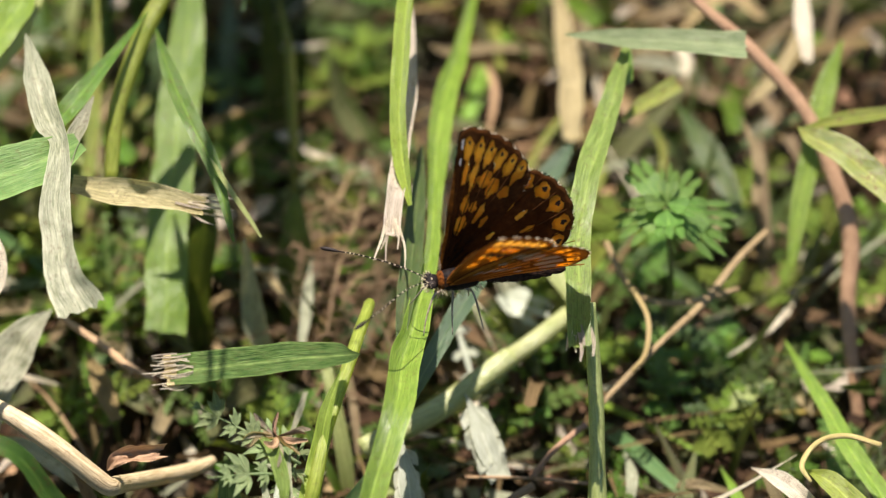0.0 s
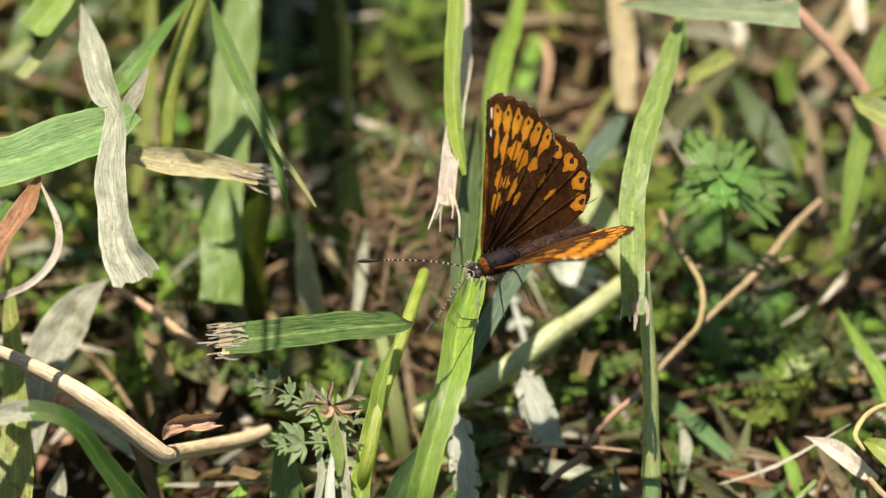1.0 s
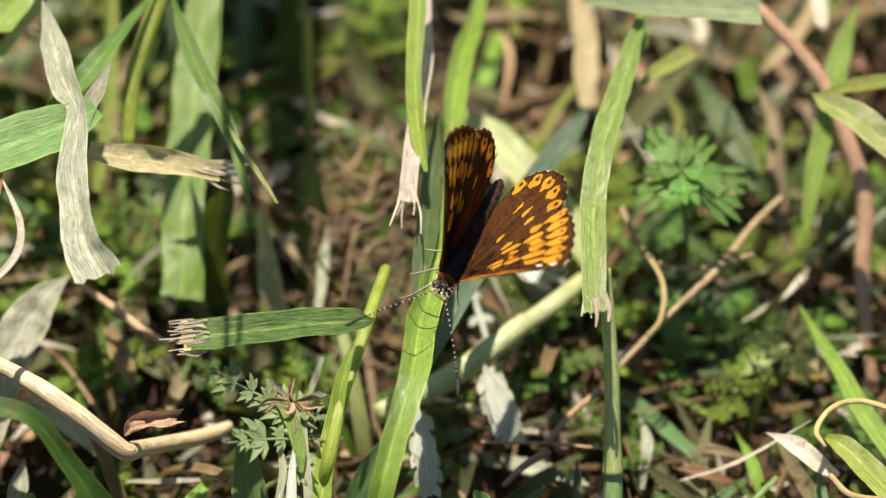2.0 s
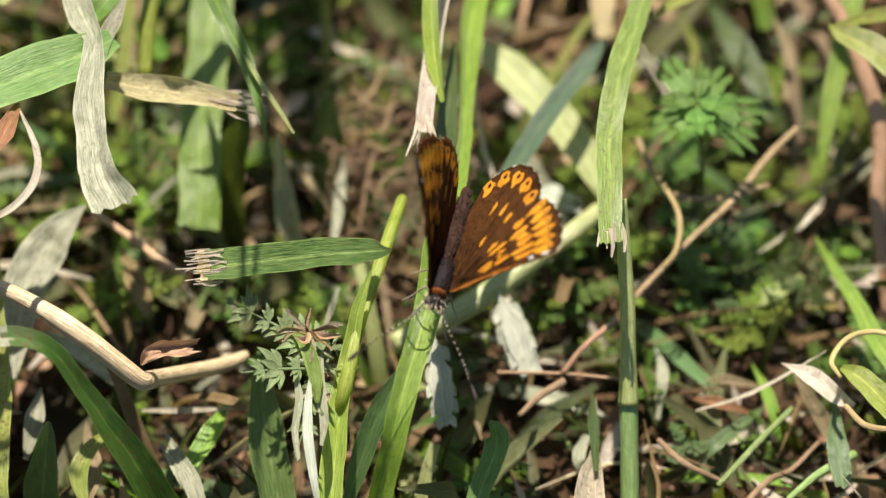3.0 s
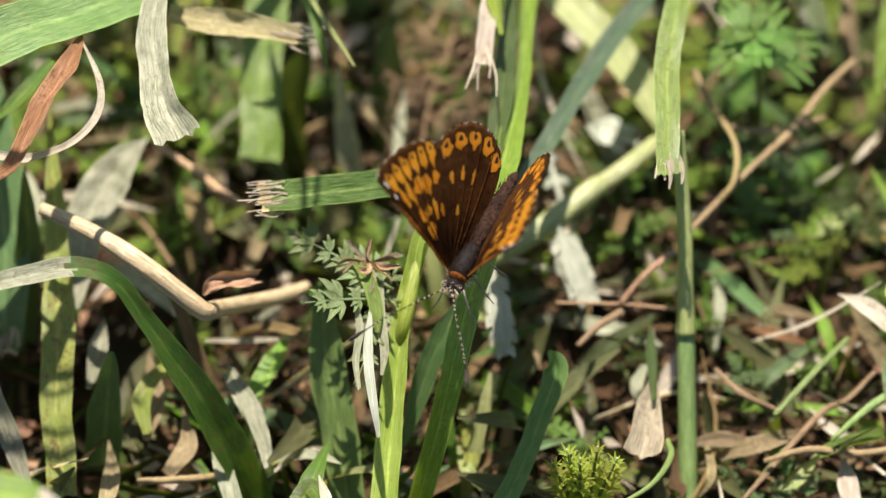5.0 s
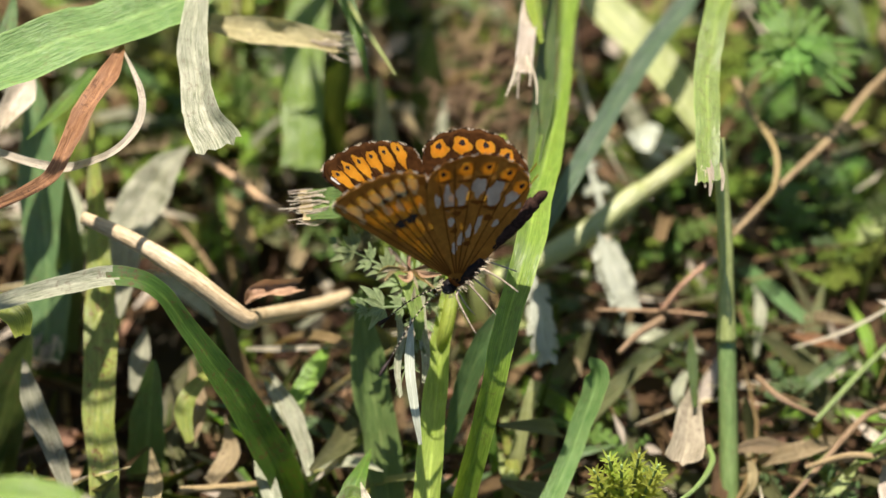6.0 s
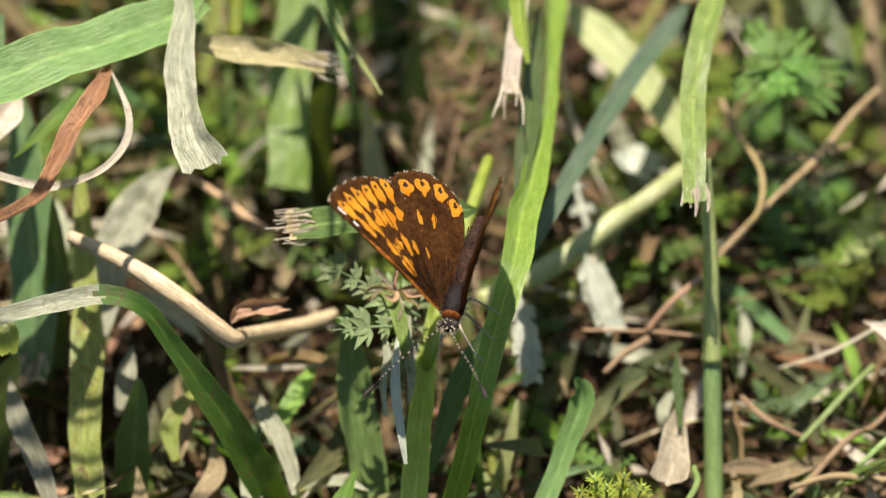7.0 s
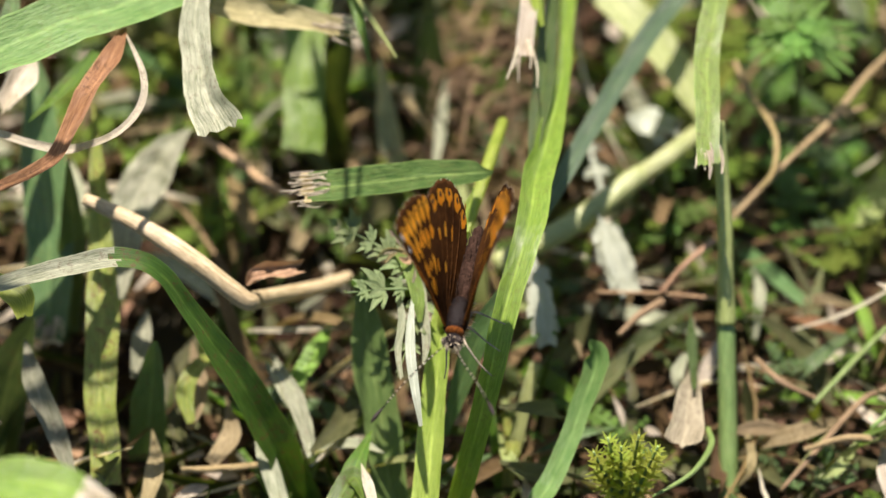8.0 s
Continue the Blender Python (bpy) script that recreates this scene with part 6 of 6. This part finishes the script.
def build_butterfly():
    whole = tagged(new("butterfly"), "small dark brown butterfly with orange chequered wings, on a grass blade", "butterfly")

    def lathe(name, rings, material, label, sides=14):
        bm = bmesh.new()
        rows = []
        for y, rx, rz, z in rings:
            rows.append([bm.verts.new((rx * math.cos(2 * math.pi * k / sides) * 0.001, y * 0.001,
                                       (z + rz * math.sin(2 * math.pi * k / sides)) * 0.001)) for k in range(sides)])
        for i in range(len(rows) - 1):
            for k in range(sides):
                bm.faces.new((rows[i][k], rows[i][(k + 1) % sides], rows[i + 1][(k + 1) % sides], rows[i + 1][k]))
        bm.faces.new(rows[-1])
        bm.faces.new(rows[0][::-1])
        bmesh.ops.recalc_face_normals(bm, faces=bm.faces)
        return part(name, bm, material, whole, label)

    lathe("thorax", [(-2.2, 0.45, 0.5, 0), (-1.8, 0.8, 0.9, 0), (-0.6, 1.0, 1.1, 0), (0.6, 0.98, 1.05, 0), (1.3, 0.8, 0.85, 0), (1.7, 0.45, 0.45, 0)],
          BODY, "glossy black hairy thorax")
    lathe("collar", [(1.1, 0.5, 0.5, 0), (1.25, 0.86, 0.9, 0), (1.5, 0.82, 0.85, 0), (1.75, 0.45, 0.45, 0)], COLLAR, "rusty orange collar")
    segs = []
    for k in range(8):
        r = 0.85 * math.sin(0.6 + 2.2 * k / 8)
        segs += [(-1.9 - k * 1.0, r * 0.92, r * 0.92, -0.03 * k), (-2.25 - k * 1.0, r, r, -0.03 * k), (-2.75 - k * 1.0, r * 0.97, r * 0.97, -0.03 * k)]
    segs.append((-10.2, 0.2, 0.2, -0.3))
    lathe("abdomen", segs, ABDOMEN, "dark brown banded abdomen")
    head = lathe("head", [(1.6, 0.3, 0.3, 0), (1.8, 0.65, 0.6, 0), (2.25, 0.78, 0.7, 0), (2.65, 0.58, 0.55, 0), (2.9, 0.25, 0.25, 0)], BODY, "small black head")
    for side in (-1, 1):
        bm = bmesh.new()
        bmesh.ops.create_icosphere(bm, subdivisions=2, radius=0.00044, matrix=pose(side * 0.0006, 0.00235, 0.0001))
        part("eye", bm, BLACK, head, "dark round eye")
        bm = bmesh.new()
        tube(bm, [(side * 0.3, 2.8, 0.4, 0.10), (side * 1.9, 5.2, 0.9, 0.10), (side * 3.9, 7.8, 0.8, 0.11), (side * 5.1, 9.6, 0.6, 0.12)], 5, 6)
        feeler = part("antenna", bm, BODY, whole, "thin black antenna ringed with white")
        bm = bmesh.new()
        tube(bm, [(side * 5.0, 9.4, 0.6, 0.16), (side * 5.45, 10.1, 0.6, 0.38), (side * 5.75, 10.6, 0.55, 0.34), (side * 5.95, 10.9, 0.5, 0.1)], 3, 7)
        part("club", bm, BLACK, feeler, "dark club of the antenna")
        bm = bmesh.new()
        for k in range(14):
            u = 0.08 + 0.06 * k
            p = spline([(side * 0.3, 2.8, 0.4), (side * 1.9, 5.2, 0.9), (side * 3.9, 7.8, 0.8), (side * 5.1, 9.6, 0.6)], 20)[int(u * 60)]
            q = spline([(side * 0.3, 2.8, 0.4), (side * 1.9, 5.2, 0.9), (side * 3.9, 7.8, 0.8), (side * 5.1, 9.6, 0.6)], 20)[int(u * 60) + 1]
            tube(bm, [(*p, 0.125), (*q, 0.125)], 1, 6)
        part("white_rings", bm, GREY_SCALES, feeler, "white rings of the antenna")
        for y, reach, back in ((1.5, 1.6, 1.8), (0.4, 1.9, 0.3), (-0.8, 1.8, -1.4)):
            bm = bmesh.new()
            tube(bm, [(side * 0.6, y, -0.7, 0.24), (side * reach * 0.6, y + back * 0.4, -0.9, 0.2), (side * reach, y + back * 0.8, -2.8, 0.15),
                      (side * (reach + 0.7), y + back, -4.2, 0.1)], 4, 6)
            part("leg", bm, LEG, whole, "thin pale jointed leg")

    bm = bmesh.new()
    for k in range(170):
        y, a = random.uniform(-2.4, 1.9), random.uniform(0, 2 * math.pi)
        r = 0.95 * math.sqrt(max(0.1, 1 - ((y + 0.2) / 2.6) ** 2))
        root = Vector((r * math.cos(a), y, r * math.sin(a)))
        tip = root + Vector((math.cos(a), -random.uniform(0.2, 1.2), math.sin(a))) * random.uniform(0.2, 0.5)
        ribbon(bm, [(*root, 0.09), (*((root + tip) / 2), 0.07), (*tip, 0.02)], 0, 0, across=1, steps=1)
    tagged(part("body_hair", bm, HAIR, whole, "fine dark brown hair on the thorax"), kind="stuff")
    bm = bmesh.new()
    for k in range(240):
        y, a = random.uniform(-9.4, -2.0), random.uniform(0, 2 * math.pi)
        r = 0.83 * math.sin(0.6 + 2.2 * (-1.9 - y) / 8.0)
        root = Vector((r * math.cos(a), y, r * math.sin(a)))
        tip = root + Vector((math.cos(a) * 0.35, -random.uniform(0.6, 1.3), math.sin(a) * 0.35)) * random.uniform(0.25, 0.5)
        ribbon(bm, [(*root, 0.07), (*tip, 0.02)], 0, 0, across=1, steps=1)
    tagged(part("abdomen_hair", bm, HAIR, whole, "short dark brown fuzz on the abdomen"), kind="stuff")
    bm = bmesh.new()
    for k in range(120):
        a, b = random.uniform(0, 2 * math.pi), random.uniform(-0.2, 1.2)
        root = Vector((0.75 * math.cos(a) * math.cos(b), 2.35 + 0.6 * math.sin(b), 0.72 * math.sin(a) * math.cos(b)))
        tip = root + (root - Vector((0, 2.2, 0))).normalized() * random.uniform(0.15, 0.45)
        ribbon(bm, [(*root, 0.09), (*tip, 0.03)], 0, 0, across=1, steps=1)
    tagged(part("face_hair", bm, GREY_SCALES, whole, "whitish hair round the face"), kind="stuff")
    bm = bmesh.new()
    for k in range(150):   # grey hair under the thorax
        y, a = random.uniform(-2.2, 1.8), random.uniform(1.15, 1.85) * math.pi
        r = 0.95 * math.sqrt(max(0.1, 1 - ((y + 0.2) / 2.6) ** 2))
        root = Vector((r * math.cos(a), y, r * math.sin(a)))
        tip = root + Vector((math.cos(a), -random.uniform(0.0, 0.9), math.sin(a))) * random.uniform(0.3, 0.8)
        ribbon(bm, [(*root, 0.10), (*((root + tip) / 2), 0.08), (*tip, 0.02)], 0, 0, across=1, steps=1)
    tagged(part("breast_hair", bm, GREY_SCALES, whole, "long grey hair under the thorax"), kind="stuff")
    wings = []
    edge_dots = [2.6, 7.2, 12, 17, 22.4, 28]
    fore_rim = [(13.3 - 0.05 * d, d, 2.3, 0.98) for d in edge_dots]
    fore_spots = [(10.7, 3.6, 2.5, 0.6), (10.4, 8.0, 2.9, 0.7), (10.3, 14, 1.8, 1.2), (9.7, 20, 1.9, 1.15), (9.7, 27.5, 1.4, 0.85), (7.6, 8, 2.0, 0.7), (7.4, 14.5, 1.1, 0.7),
                  (7.0, 21, 2.1, 0.6), (5.4, 9.5, 2.1, 0.95), (6.4, 28, 1.2, 0.5)]
    rim = [(11.5, 32), (11.8, 42), (11.9, 52), (11.6, 62), (10.7, 71)]
    hind_spots = [(8.9, 45, 1.2, 0.55), (8.7, 56, 1.3, 0.55), (8.8, 35, 1.1, 0.6), (5.6, 43, 1.1, 0.4)]
    for side in (1, -1):
        fore = part("forewing", wing_mesh(FORE, side, 0.12, 0.6, fore_rim + fore_spots), [WING_BROWN, WING_RUST], whole, "dark brown forewing chequered with orange, rust below")
        z, u = 0.12 + 0.075, 0.12 - 0.075
        spots(fore_rim, side, z, "orange_spot", ORANGE, fore, single=True, wedge=0.25)
        spots([(13.9 - 0.05 * d, d, 0.42, 0.26) for d in edge_dots], side, z + 0.02, "black_dot", BLACK, fore, single=True)
        spots(fore_spots, side, z, "orange_spot", ORANGE, fore, single=True)
        spots([(13.6, 0.2, 0.95, 0.3), (11.8, 0.2, 0.7, 0.26)], side, z + 0.01, "white_mark", CHALK, fore, single=True)
        spots([(3.4, -2.2, 5.6, 0.42), (8.2, -2.0, 5.0, 0.34)], side, z + 0.012, "orange_front_edge", COSTA, fore, single=True)
        fringe(FORE, side, 0.12, GREY_SCALES, fore, 0)
        fringe(FORE, side, 0.12, HAIR, fore, 1)
        veins([(1, 14.6 - 0.055 * d, d * 0.9, d, 0.11) for d in (0.6, 4.9, 9.6, 14.5, 19.7, 25.2)], side, z, "vein_net", WING_BROWN, fore)
        spots([(12.9 - 0.05 * d, d, 1.7, 1.0) for d in edge_dots] + [(10.6, 12, 1.3, 0.7), (10.2, 18, 1.3, 0.7), (13.9, 1, 1.6, 0.5), (11.6, 0.8, 1.0, 0.45), (8.6, 27, 1.2, 0.6)], side, u - 0.01, "under_yellow_spot", YELLOW, fore, True, True)
        spots([(10.3, 4, 2.9, 0.9), (10.2, 10.5, 2.6, 1.1), (9.9, 17.5, 2.2, 1.4), (9.6, 25, 1.8, 1.2), (7.0, 8, 2.4, 1.1), (6.9, 16, 1.8, 1.3), (4.7, 11, 2.0, 1.1)], side, u,
              "under_orange_patch", ORANGE, fore, True, True)
        spots([(8.5, 12, 0.8, 1.0), (8.3, 19, 0.8, 1.1), (11.6, 14, 0.5, 1.1), (11.2, 22, 0.5, 1.1)], side, u - 0.01, "under_dark_mark", BLACK, fore, True, True)
        veins([(1, 14.5 - 0.055 * d, d * 0.9, d, 0.09) for d in (0.6, 4.9, 9.6, 14.5, 19.7, 25.2)], side, u, "under_vein_net", VEIN_RUST, fore)
        hind = part("hindwing", wing_mesh(HIND, side, -0.06, 0.42, [(r, d, 1.6, 1.55) for r, d in rim] + hind_spots), [WING_BROWN, WING_RUST], whole, "dark brown hindwing with orange edge spots, rust and white below")
        z, u = -0.06 + 0.075, -0.06 - 0.075
        spots([(r, d, 1.6, 1.55) for r, d in rim], side, z, "orange_spot", ORANGE, hind, single=True, wedge=0.2)
        spots([(r + 0.3, d, 0.55, 0.5) for r, d in rim], side, z + 0.02, "black_dot", BLACK, hind, single=True)
        spots(hind_spots, side, z, "orange_spot", ORANGE, hind, single=True)
        fringe(HIND, side, -0.06, GREY_SCALES, hind, 0)
        fringe(HIND, side, -0.06, HAIR, hind, 1)
        veins([(1, 12.6, d, d, 0.10) for d in (37, 47, 57, 67)], side, z, "vein_net", WING_BROWN, hind)
        spots([(r, d, 1.5, 1.5) for r, d in rim], side, u, "under_orange_spot", ORANGE, hind, True, True)
        spots([(r + 0.2, d, 0.5, 0.45) for r, d in rim], side, u - 0.02, "under_black_dot", BLACK, hind, True, True)
        spots([(9.0, 27, 1.3, 0.55), (8.9, 33.5, 2.5, 0.95), (9.1, 41, 2.4, 1.0), (9.9, 50, 2.1, 1.2), (9.5, 59.5, 2.6, 1.5), (9.5, 70, 1.9, 1.05), (9.0, 77, 0.8, 0.4),
               (6.4, 34, 1.0, 0.6), (4.4, 43, 1.3, 0.55), (5.2, 50.5, 1.3, 0.5), (6.1, 57, 1.7, 0.55), (6.6, 71, 0.8, 0.55), (3.6, 35, 1.2, 0.45)], side, u, "under_white_cell",
              GREY_SCALES, hind, True, True)
        spots([(7.9, 33, 0.45, 1.0), (7.8, 42, 0.45, 1.1), (8.3, 51, 0.45, 1.2), (7.9, 61, 0.45, 1.3), (10.8, 33, 0.4, 0.9), (10.6, 42, 0.4, 1.2), (11.0, 51, 0.3, 1.2), (10.9, 61, 0.3, 1.4),
               (7.2, 38, 0.5, 0.9), (5.4, 36, 0.5, 0.7), (6.9, 63, 0.6, 0.9), (4.0, 52, 0.5, 0.6)], side, u - 0.01, "under_dark_mark", VEIN_RUST, hind, True, True)
        veins([(1, 12.6, d, d, 0.09) for d in (29.5, 37, 45.5, 54.5, 65, 74)], side, u - 0.015, "under_vein_net", VEIN_RUST, hind)
        for wing, lift, span in ((fore, 0.12, (2, 34)), (hind, -0.06, (30, 95))):
            bm = bmesh.new()
            for k in range(110):
                r, d = random.uniform(0.8, 4.6), random.uniform(*span)
                root, tip = spot_at(r, d, side), spot_at(r + random.uniform(0.6, 1.5), d + random.uniform(-3, 3), side)
                z = camber(r) + lift + 0.06
                ribbon(bm, [(root.x, root.y, z, 0.07), (tip.x, tip.y, z + random.uniform(0.05, 0.3), 0.02)], 0, 0, across=1, steps=1)
            tagged(part("wing_hair", bm, HAIR, wing), kind="stuff")
        wings += [(fore, side, 1), (hind, side, 0)]
    return whole, wings


BUTTERFLY, WINGS = build_butterfly()


def motions():
    walk(BUTTERFLY, [
        (0.0, pose(0.00818, 0.00878, 0.03500, 6.2, 9.5, 105.2)),
        (0.1, pose(0.00834, 0.00818, 0.03500, 7.8, 10.1, 105.1)),
        (0.2, pose(0.00648, 0.00904, 0.03500, 9.3, 10.2, 110.8)),
        (0.3, pose(0.00693, 0.00863, 0.03500, 10.5, 9.7, 117.7)),
        (0.4, pose(0.00689, 0.00743, 0.03500, 9.7, 6.7, 119.3)),
        (0.5, pose(0.00661, 0.00719, 0.03500, 5.7, 0.9, 120.6)),
        (0.6, pose(0.00668, 0.00689, 0.03500, 1.1, -5.4, 127.8)),
        (0.7, pose(0.00654, 0.00667, 0.03500, -0.8, -8.6, 131.4)),
        (0.8, pose(0.00675, 0.00710, 0.03500, 0.7, -6.4, 131.1)),
        (0.9, pose(0.00660, 0.00731, 0.03500, 3.2, 0.5, 127.2)),
        (1.0, pose(0.00703, 0.00707, 0.03500, 5.4, 9.0, 120.9)),
        (1.1, pose(0.00742, 0.00792, 0.03500, 6.4, 16.0, 113.8)),
        (1.2, pose(0.00720, 0.00819, 0.03500, 6.4, 20.0, 112.6)),
        (2.3, pose(0.00598, 0.00267, 0.03500, -20.8, -31.5, 174.7)),
        (2.4, pose(0.00511, -0.00000, 0.03500, -20.8, -30.9, 175.2)),
        (2.5, pose(0.00483, 0.00019, 0.03500, -18.2, -29.2, 172.4)),
        (2.6, pose(0.00504, -0.00210, 0.03500, -15.2, -25.3, 174.1)),
        (2.7, pose(0.00561, -0.00012, 0.03500, -11.8, -19.2, 172.2)),
        (2.8, pose(0.00454, -0.00172, 0.03500, -9.4, -13.0, 166.2)),
        (2.9, pose(0.00428, -0.00382, 0.03500, -7.9, -10.5, 166.4)),
        (3.0, pose(0.00400, -0.00363, 0.03500, -9.1, -13.8, 167.9)),
        (3.1, pose(0.00434, -0.00628, 0.03500, -14.3, -21.2, 170.0)),
        (3.2, pose(0.00454, -0.00947, 0.03500, -17.1, -28.8, 174.9)),
        (3.3, pose(0.00308, -0.00813, 0.03500, -14.9, -33.2, 174.8)),
        (3.4, pose(0.00350, -0.00821, 0.03500, -11.8, -33.4, 170.1)),
        (3.5, pose(0.00319, -0.00985, 0.03500, -10.2, -31.2, 164.3)),
        (3.6, pose(0.00299, -0.01002, 0.03500, -10.6, -28.6, 163.2)),
        (3.7, pose(0.00363, -0.01048, 0.03500, -14.1, -27.2, 168.1)),
        (3.8, pose(0.00402, -0.01089, 0.03500, -19.2, -26.2, 175.2)),
        (3.9, pose(0.00340, -0.01040, 0.03500, -22.1, -25.2, 174.2)),
        (4.0, pose(0.00336, -0.01048, 0.03500, -22.3, -24.4, 173.7)),
        (4.1, pose(0.00358, -0.01149, 0.03500, -20.8, -23.4, 178.1)),
        (4.2, pose(0.00335, -0.01052, 0.03500, -17.1, -21.0, 172.5)),
        (4.3, pose(0.00297, -0.01042, 0.03500, -14.5, -16.9, 167.6)),
        (4.4, pose(0.00143, -0.00969, 0.03500, -13.1, -12.4, 159.4)),
        (4.5, pose(0.00091, -0.00983, 0.03500, -11.8, -8.4, 156.5)),
        (4.6, pose(0.00081, -0.00969, 0.03500, -10.9, -5.5, 153.8)),
        (4.7, pose(0.00085, -0.00966, 0.03500, -11.1, -3.9, 154.6)),
        (5.8, pose(-0.00105, -0.01020, 0.03500, -42.5, 20.0, 104.2)),
        (5.9, pose(-0.00234, -0.00978, 0.03500, -44.2, 24.1, 94.8)),
        (6.0, pose(-0.00270, -0.00934, 0.03500, -46.4, 28.6, 91.5)),
        (6.1, pose(-0.00254, -0.00873, 0.03500, -47.5, 33.2, 85.2)),
        (6.2, pose(-0.00291, -0.00803, 0.03500, -45.2, 37.3, 90.0)),
        (6.3, pose(-0.00329, -0.00817, 0.03500, -38.2, 40.9, 95.6)),
        (6.4, pose(-0.00313, -0.00774, 0.03500, -27.1, 43.7, 114.7)),
        (6.5, pose(-0.00267, -0.00772, 0.03500, -19.4, 45.3, 123.2)),
        (6.6, pose(-0.00285, -0.00772, 0.03500, -14.9, 44.3, 127.5)),
        (6.7, pose(-0.00340, -0.00834, 0.03500, -8.5, 41.1, 138.1)),
        (6.8, pose(-0.00333, -0.00808, 0.03500, -1.1, 35.1, 161.7)),
        (6.9, pose(-0.00312, -0.00825, 0.03500, 0.0, 26.6, 165.5)),
        (7.0, pose(-0.00246, -0.01113, 0.03500, -3.9, 16.8, 165.5)),
        (7.1, pose(-0.00224, -0.01166, 0.03500, -8.0, 8.8, 165.4)),
        (7.2, pose(-0.00210, -0.01186, 0.03500, -9.1, 4.1, 167.4)),
        (7.3, pose(-0.00036, -0.01211, 0.03500, -7.0, 2.2, 168.1)),
        (7.4, pose(-0.00110, -0.01152, 0.03500, -4.4, 2.0, 169.0)),
        (7.5, pose(-0.00139, -0.01251, 0.03500, -4.6, 3.6, 171.9)),
        (7.6, pose(-0.00191, -0.01301, 0.03500, -5.4, 6.8, 174.5)),
        (7.7, pose(-0.00159, -0.01321, 0.03500, -5.3, 11.3, 174.5)),
        (7.8, pose(-0.00284, -0.01492, 0.03500, -6.3, 16.0, 169.1)),
        (7.9, pose(-0.00293, -0.01558, 0.03500, -6.7, 18.7, 167.3)),
        (8.0, pose(-0.00349, -0.01717, 0.03500, -6.6, 20.1, 167.1)),
    ])
    # how far the left and the right wings are raised, and the forward sweep of the forewings, in degrees
    seconds = [0.0, 0.1, 0.2, 0.3, 0.4, 0.5, 0.6, 0.7, 0.8, 0.9, 1.0, 1.1, 1.2, 2.3, 2.4, 2.5, 2.6, 2.7, 2.8, 2.9, 3.0, 3.1, 3.2, 3.3, 3.4, 3.5, 3.6, 3.7, 3.8, 3.9,
               4.0, 4.1, 4.2, 4.3, 4.4, 4.5, 4.6, 4.7, 5.8, 5.9, 6.0, 6.1, 6.2, 6.3, 6.4, 6.5, 6.6, 6.7, 6.8, 6.9, 7.0, 7.1, 7.2, 7.3, 7.4, 7.5, 7.6, 7.7, 7.8, 7.9,
               8.0]
    left = [52, 47, 42, 36, 38, 42, 43, 46, 43, 38, 35, 33, 31, 75, 68, 66, 63, 61, 71, 59, 61, 58, 50, 63, 63, 63, 59, 62, 54, 62,
            59, 44, 53, 53, 64, 57, 54, 55, 71, 69, 70, 59, 76, 71, 82, 80, 80, 72, 60, 65, 61, 54, 62, 59, 61, 68, 71, 63, 59, 55,
            54]
    right = [85, 78, 82, 81, 74, 71, 80, 79, 83, 83, 71, 77, 84, 56, 83, 71, 67, 63, 60, 70, 68, 66, 94, 70, 58, 56, 59, 59, 63, 53,
             54, 69, 62, 64, 59, 66, 67, 69, 73, 81, 80, 81, 87, 83, 76, 75, 74, 64, 58, 51, 61, 75, 81, 90, 88, 86, 86, 87, 91, 94,
             94]
    left_sweep = [2, -5, -5, -10, -8, -6, 11, 10, 12, 6, -1, -6, -9, 11, 1, 1, 2, 8, 5, 6, 8, 4, -1, 7, 4, 9, 7, 10, 7, 7,
                  7, 7, 9, 9, 8, 9, 10, 10, 11, 17, 10, 7, 1, 2, 8, -3, -4, -2, 1, -3, -3, -5, -7, -2, -4, -0, -6, -3, -13, -10,
                  -8]
    right_sweep = [2, 0, -7, -8, -6, -7, -7, -7, 2, -1, -7, -6, -6, -12, 4, 4, 4, -12, -12, -12, -12, -12, 4, 4, -12, -12, -12, -12, 4, -12,
                   -12, 4, -12, -9, 5, 7, 4, 5, 9, 10, 13, 7, 5, 2, -1, -3, -3, -3, -9, -10, -2, -3, -11, -12, -11, -8, -9, -4, 4, 5,
                   6]
    for wing, side, swept in WINGS:
        raised, sweep = (right, right_sweep) if side > 0 else (left, left_sweep)
        walk(wing, [(t, pose(side * 0.0009, 0.0012, 0.0001, 0, 0, 0) @ pose(0, 0, 0, 0, -side * up, 0)
                     @ pose(0, 0, 0, 0, 0, side * forward * swept)) for t, up, forward in zip(seconds, raised, sweep)])


motions()
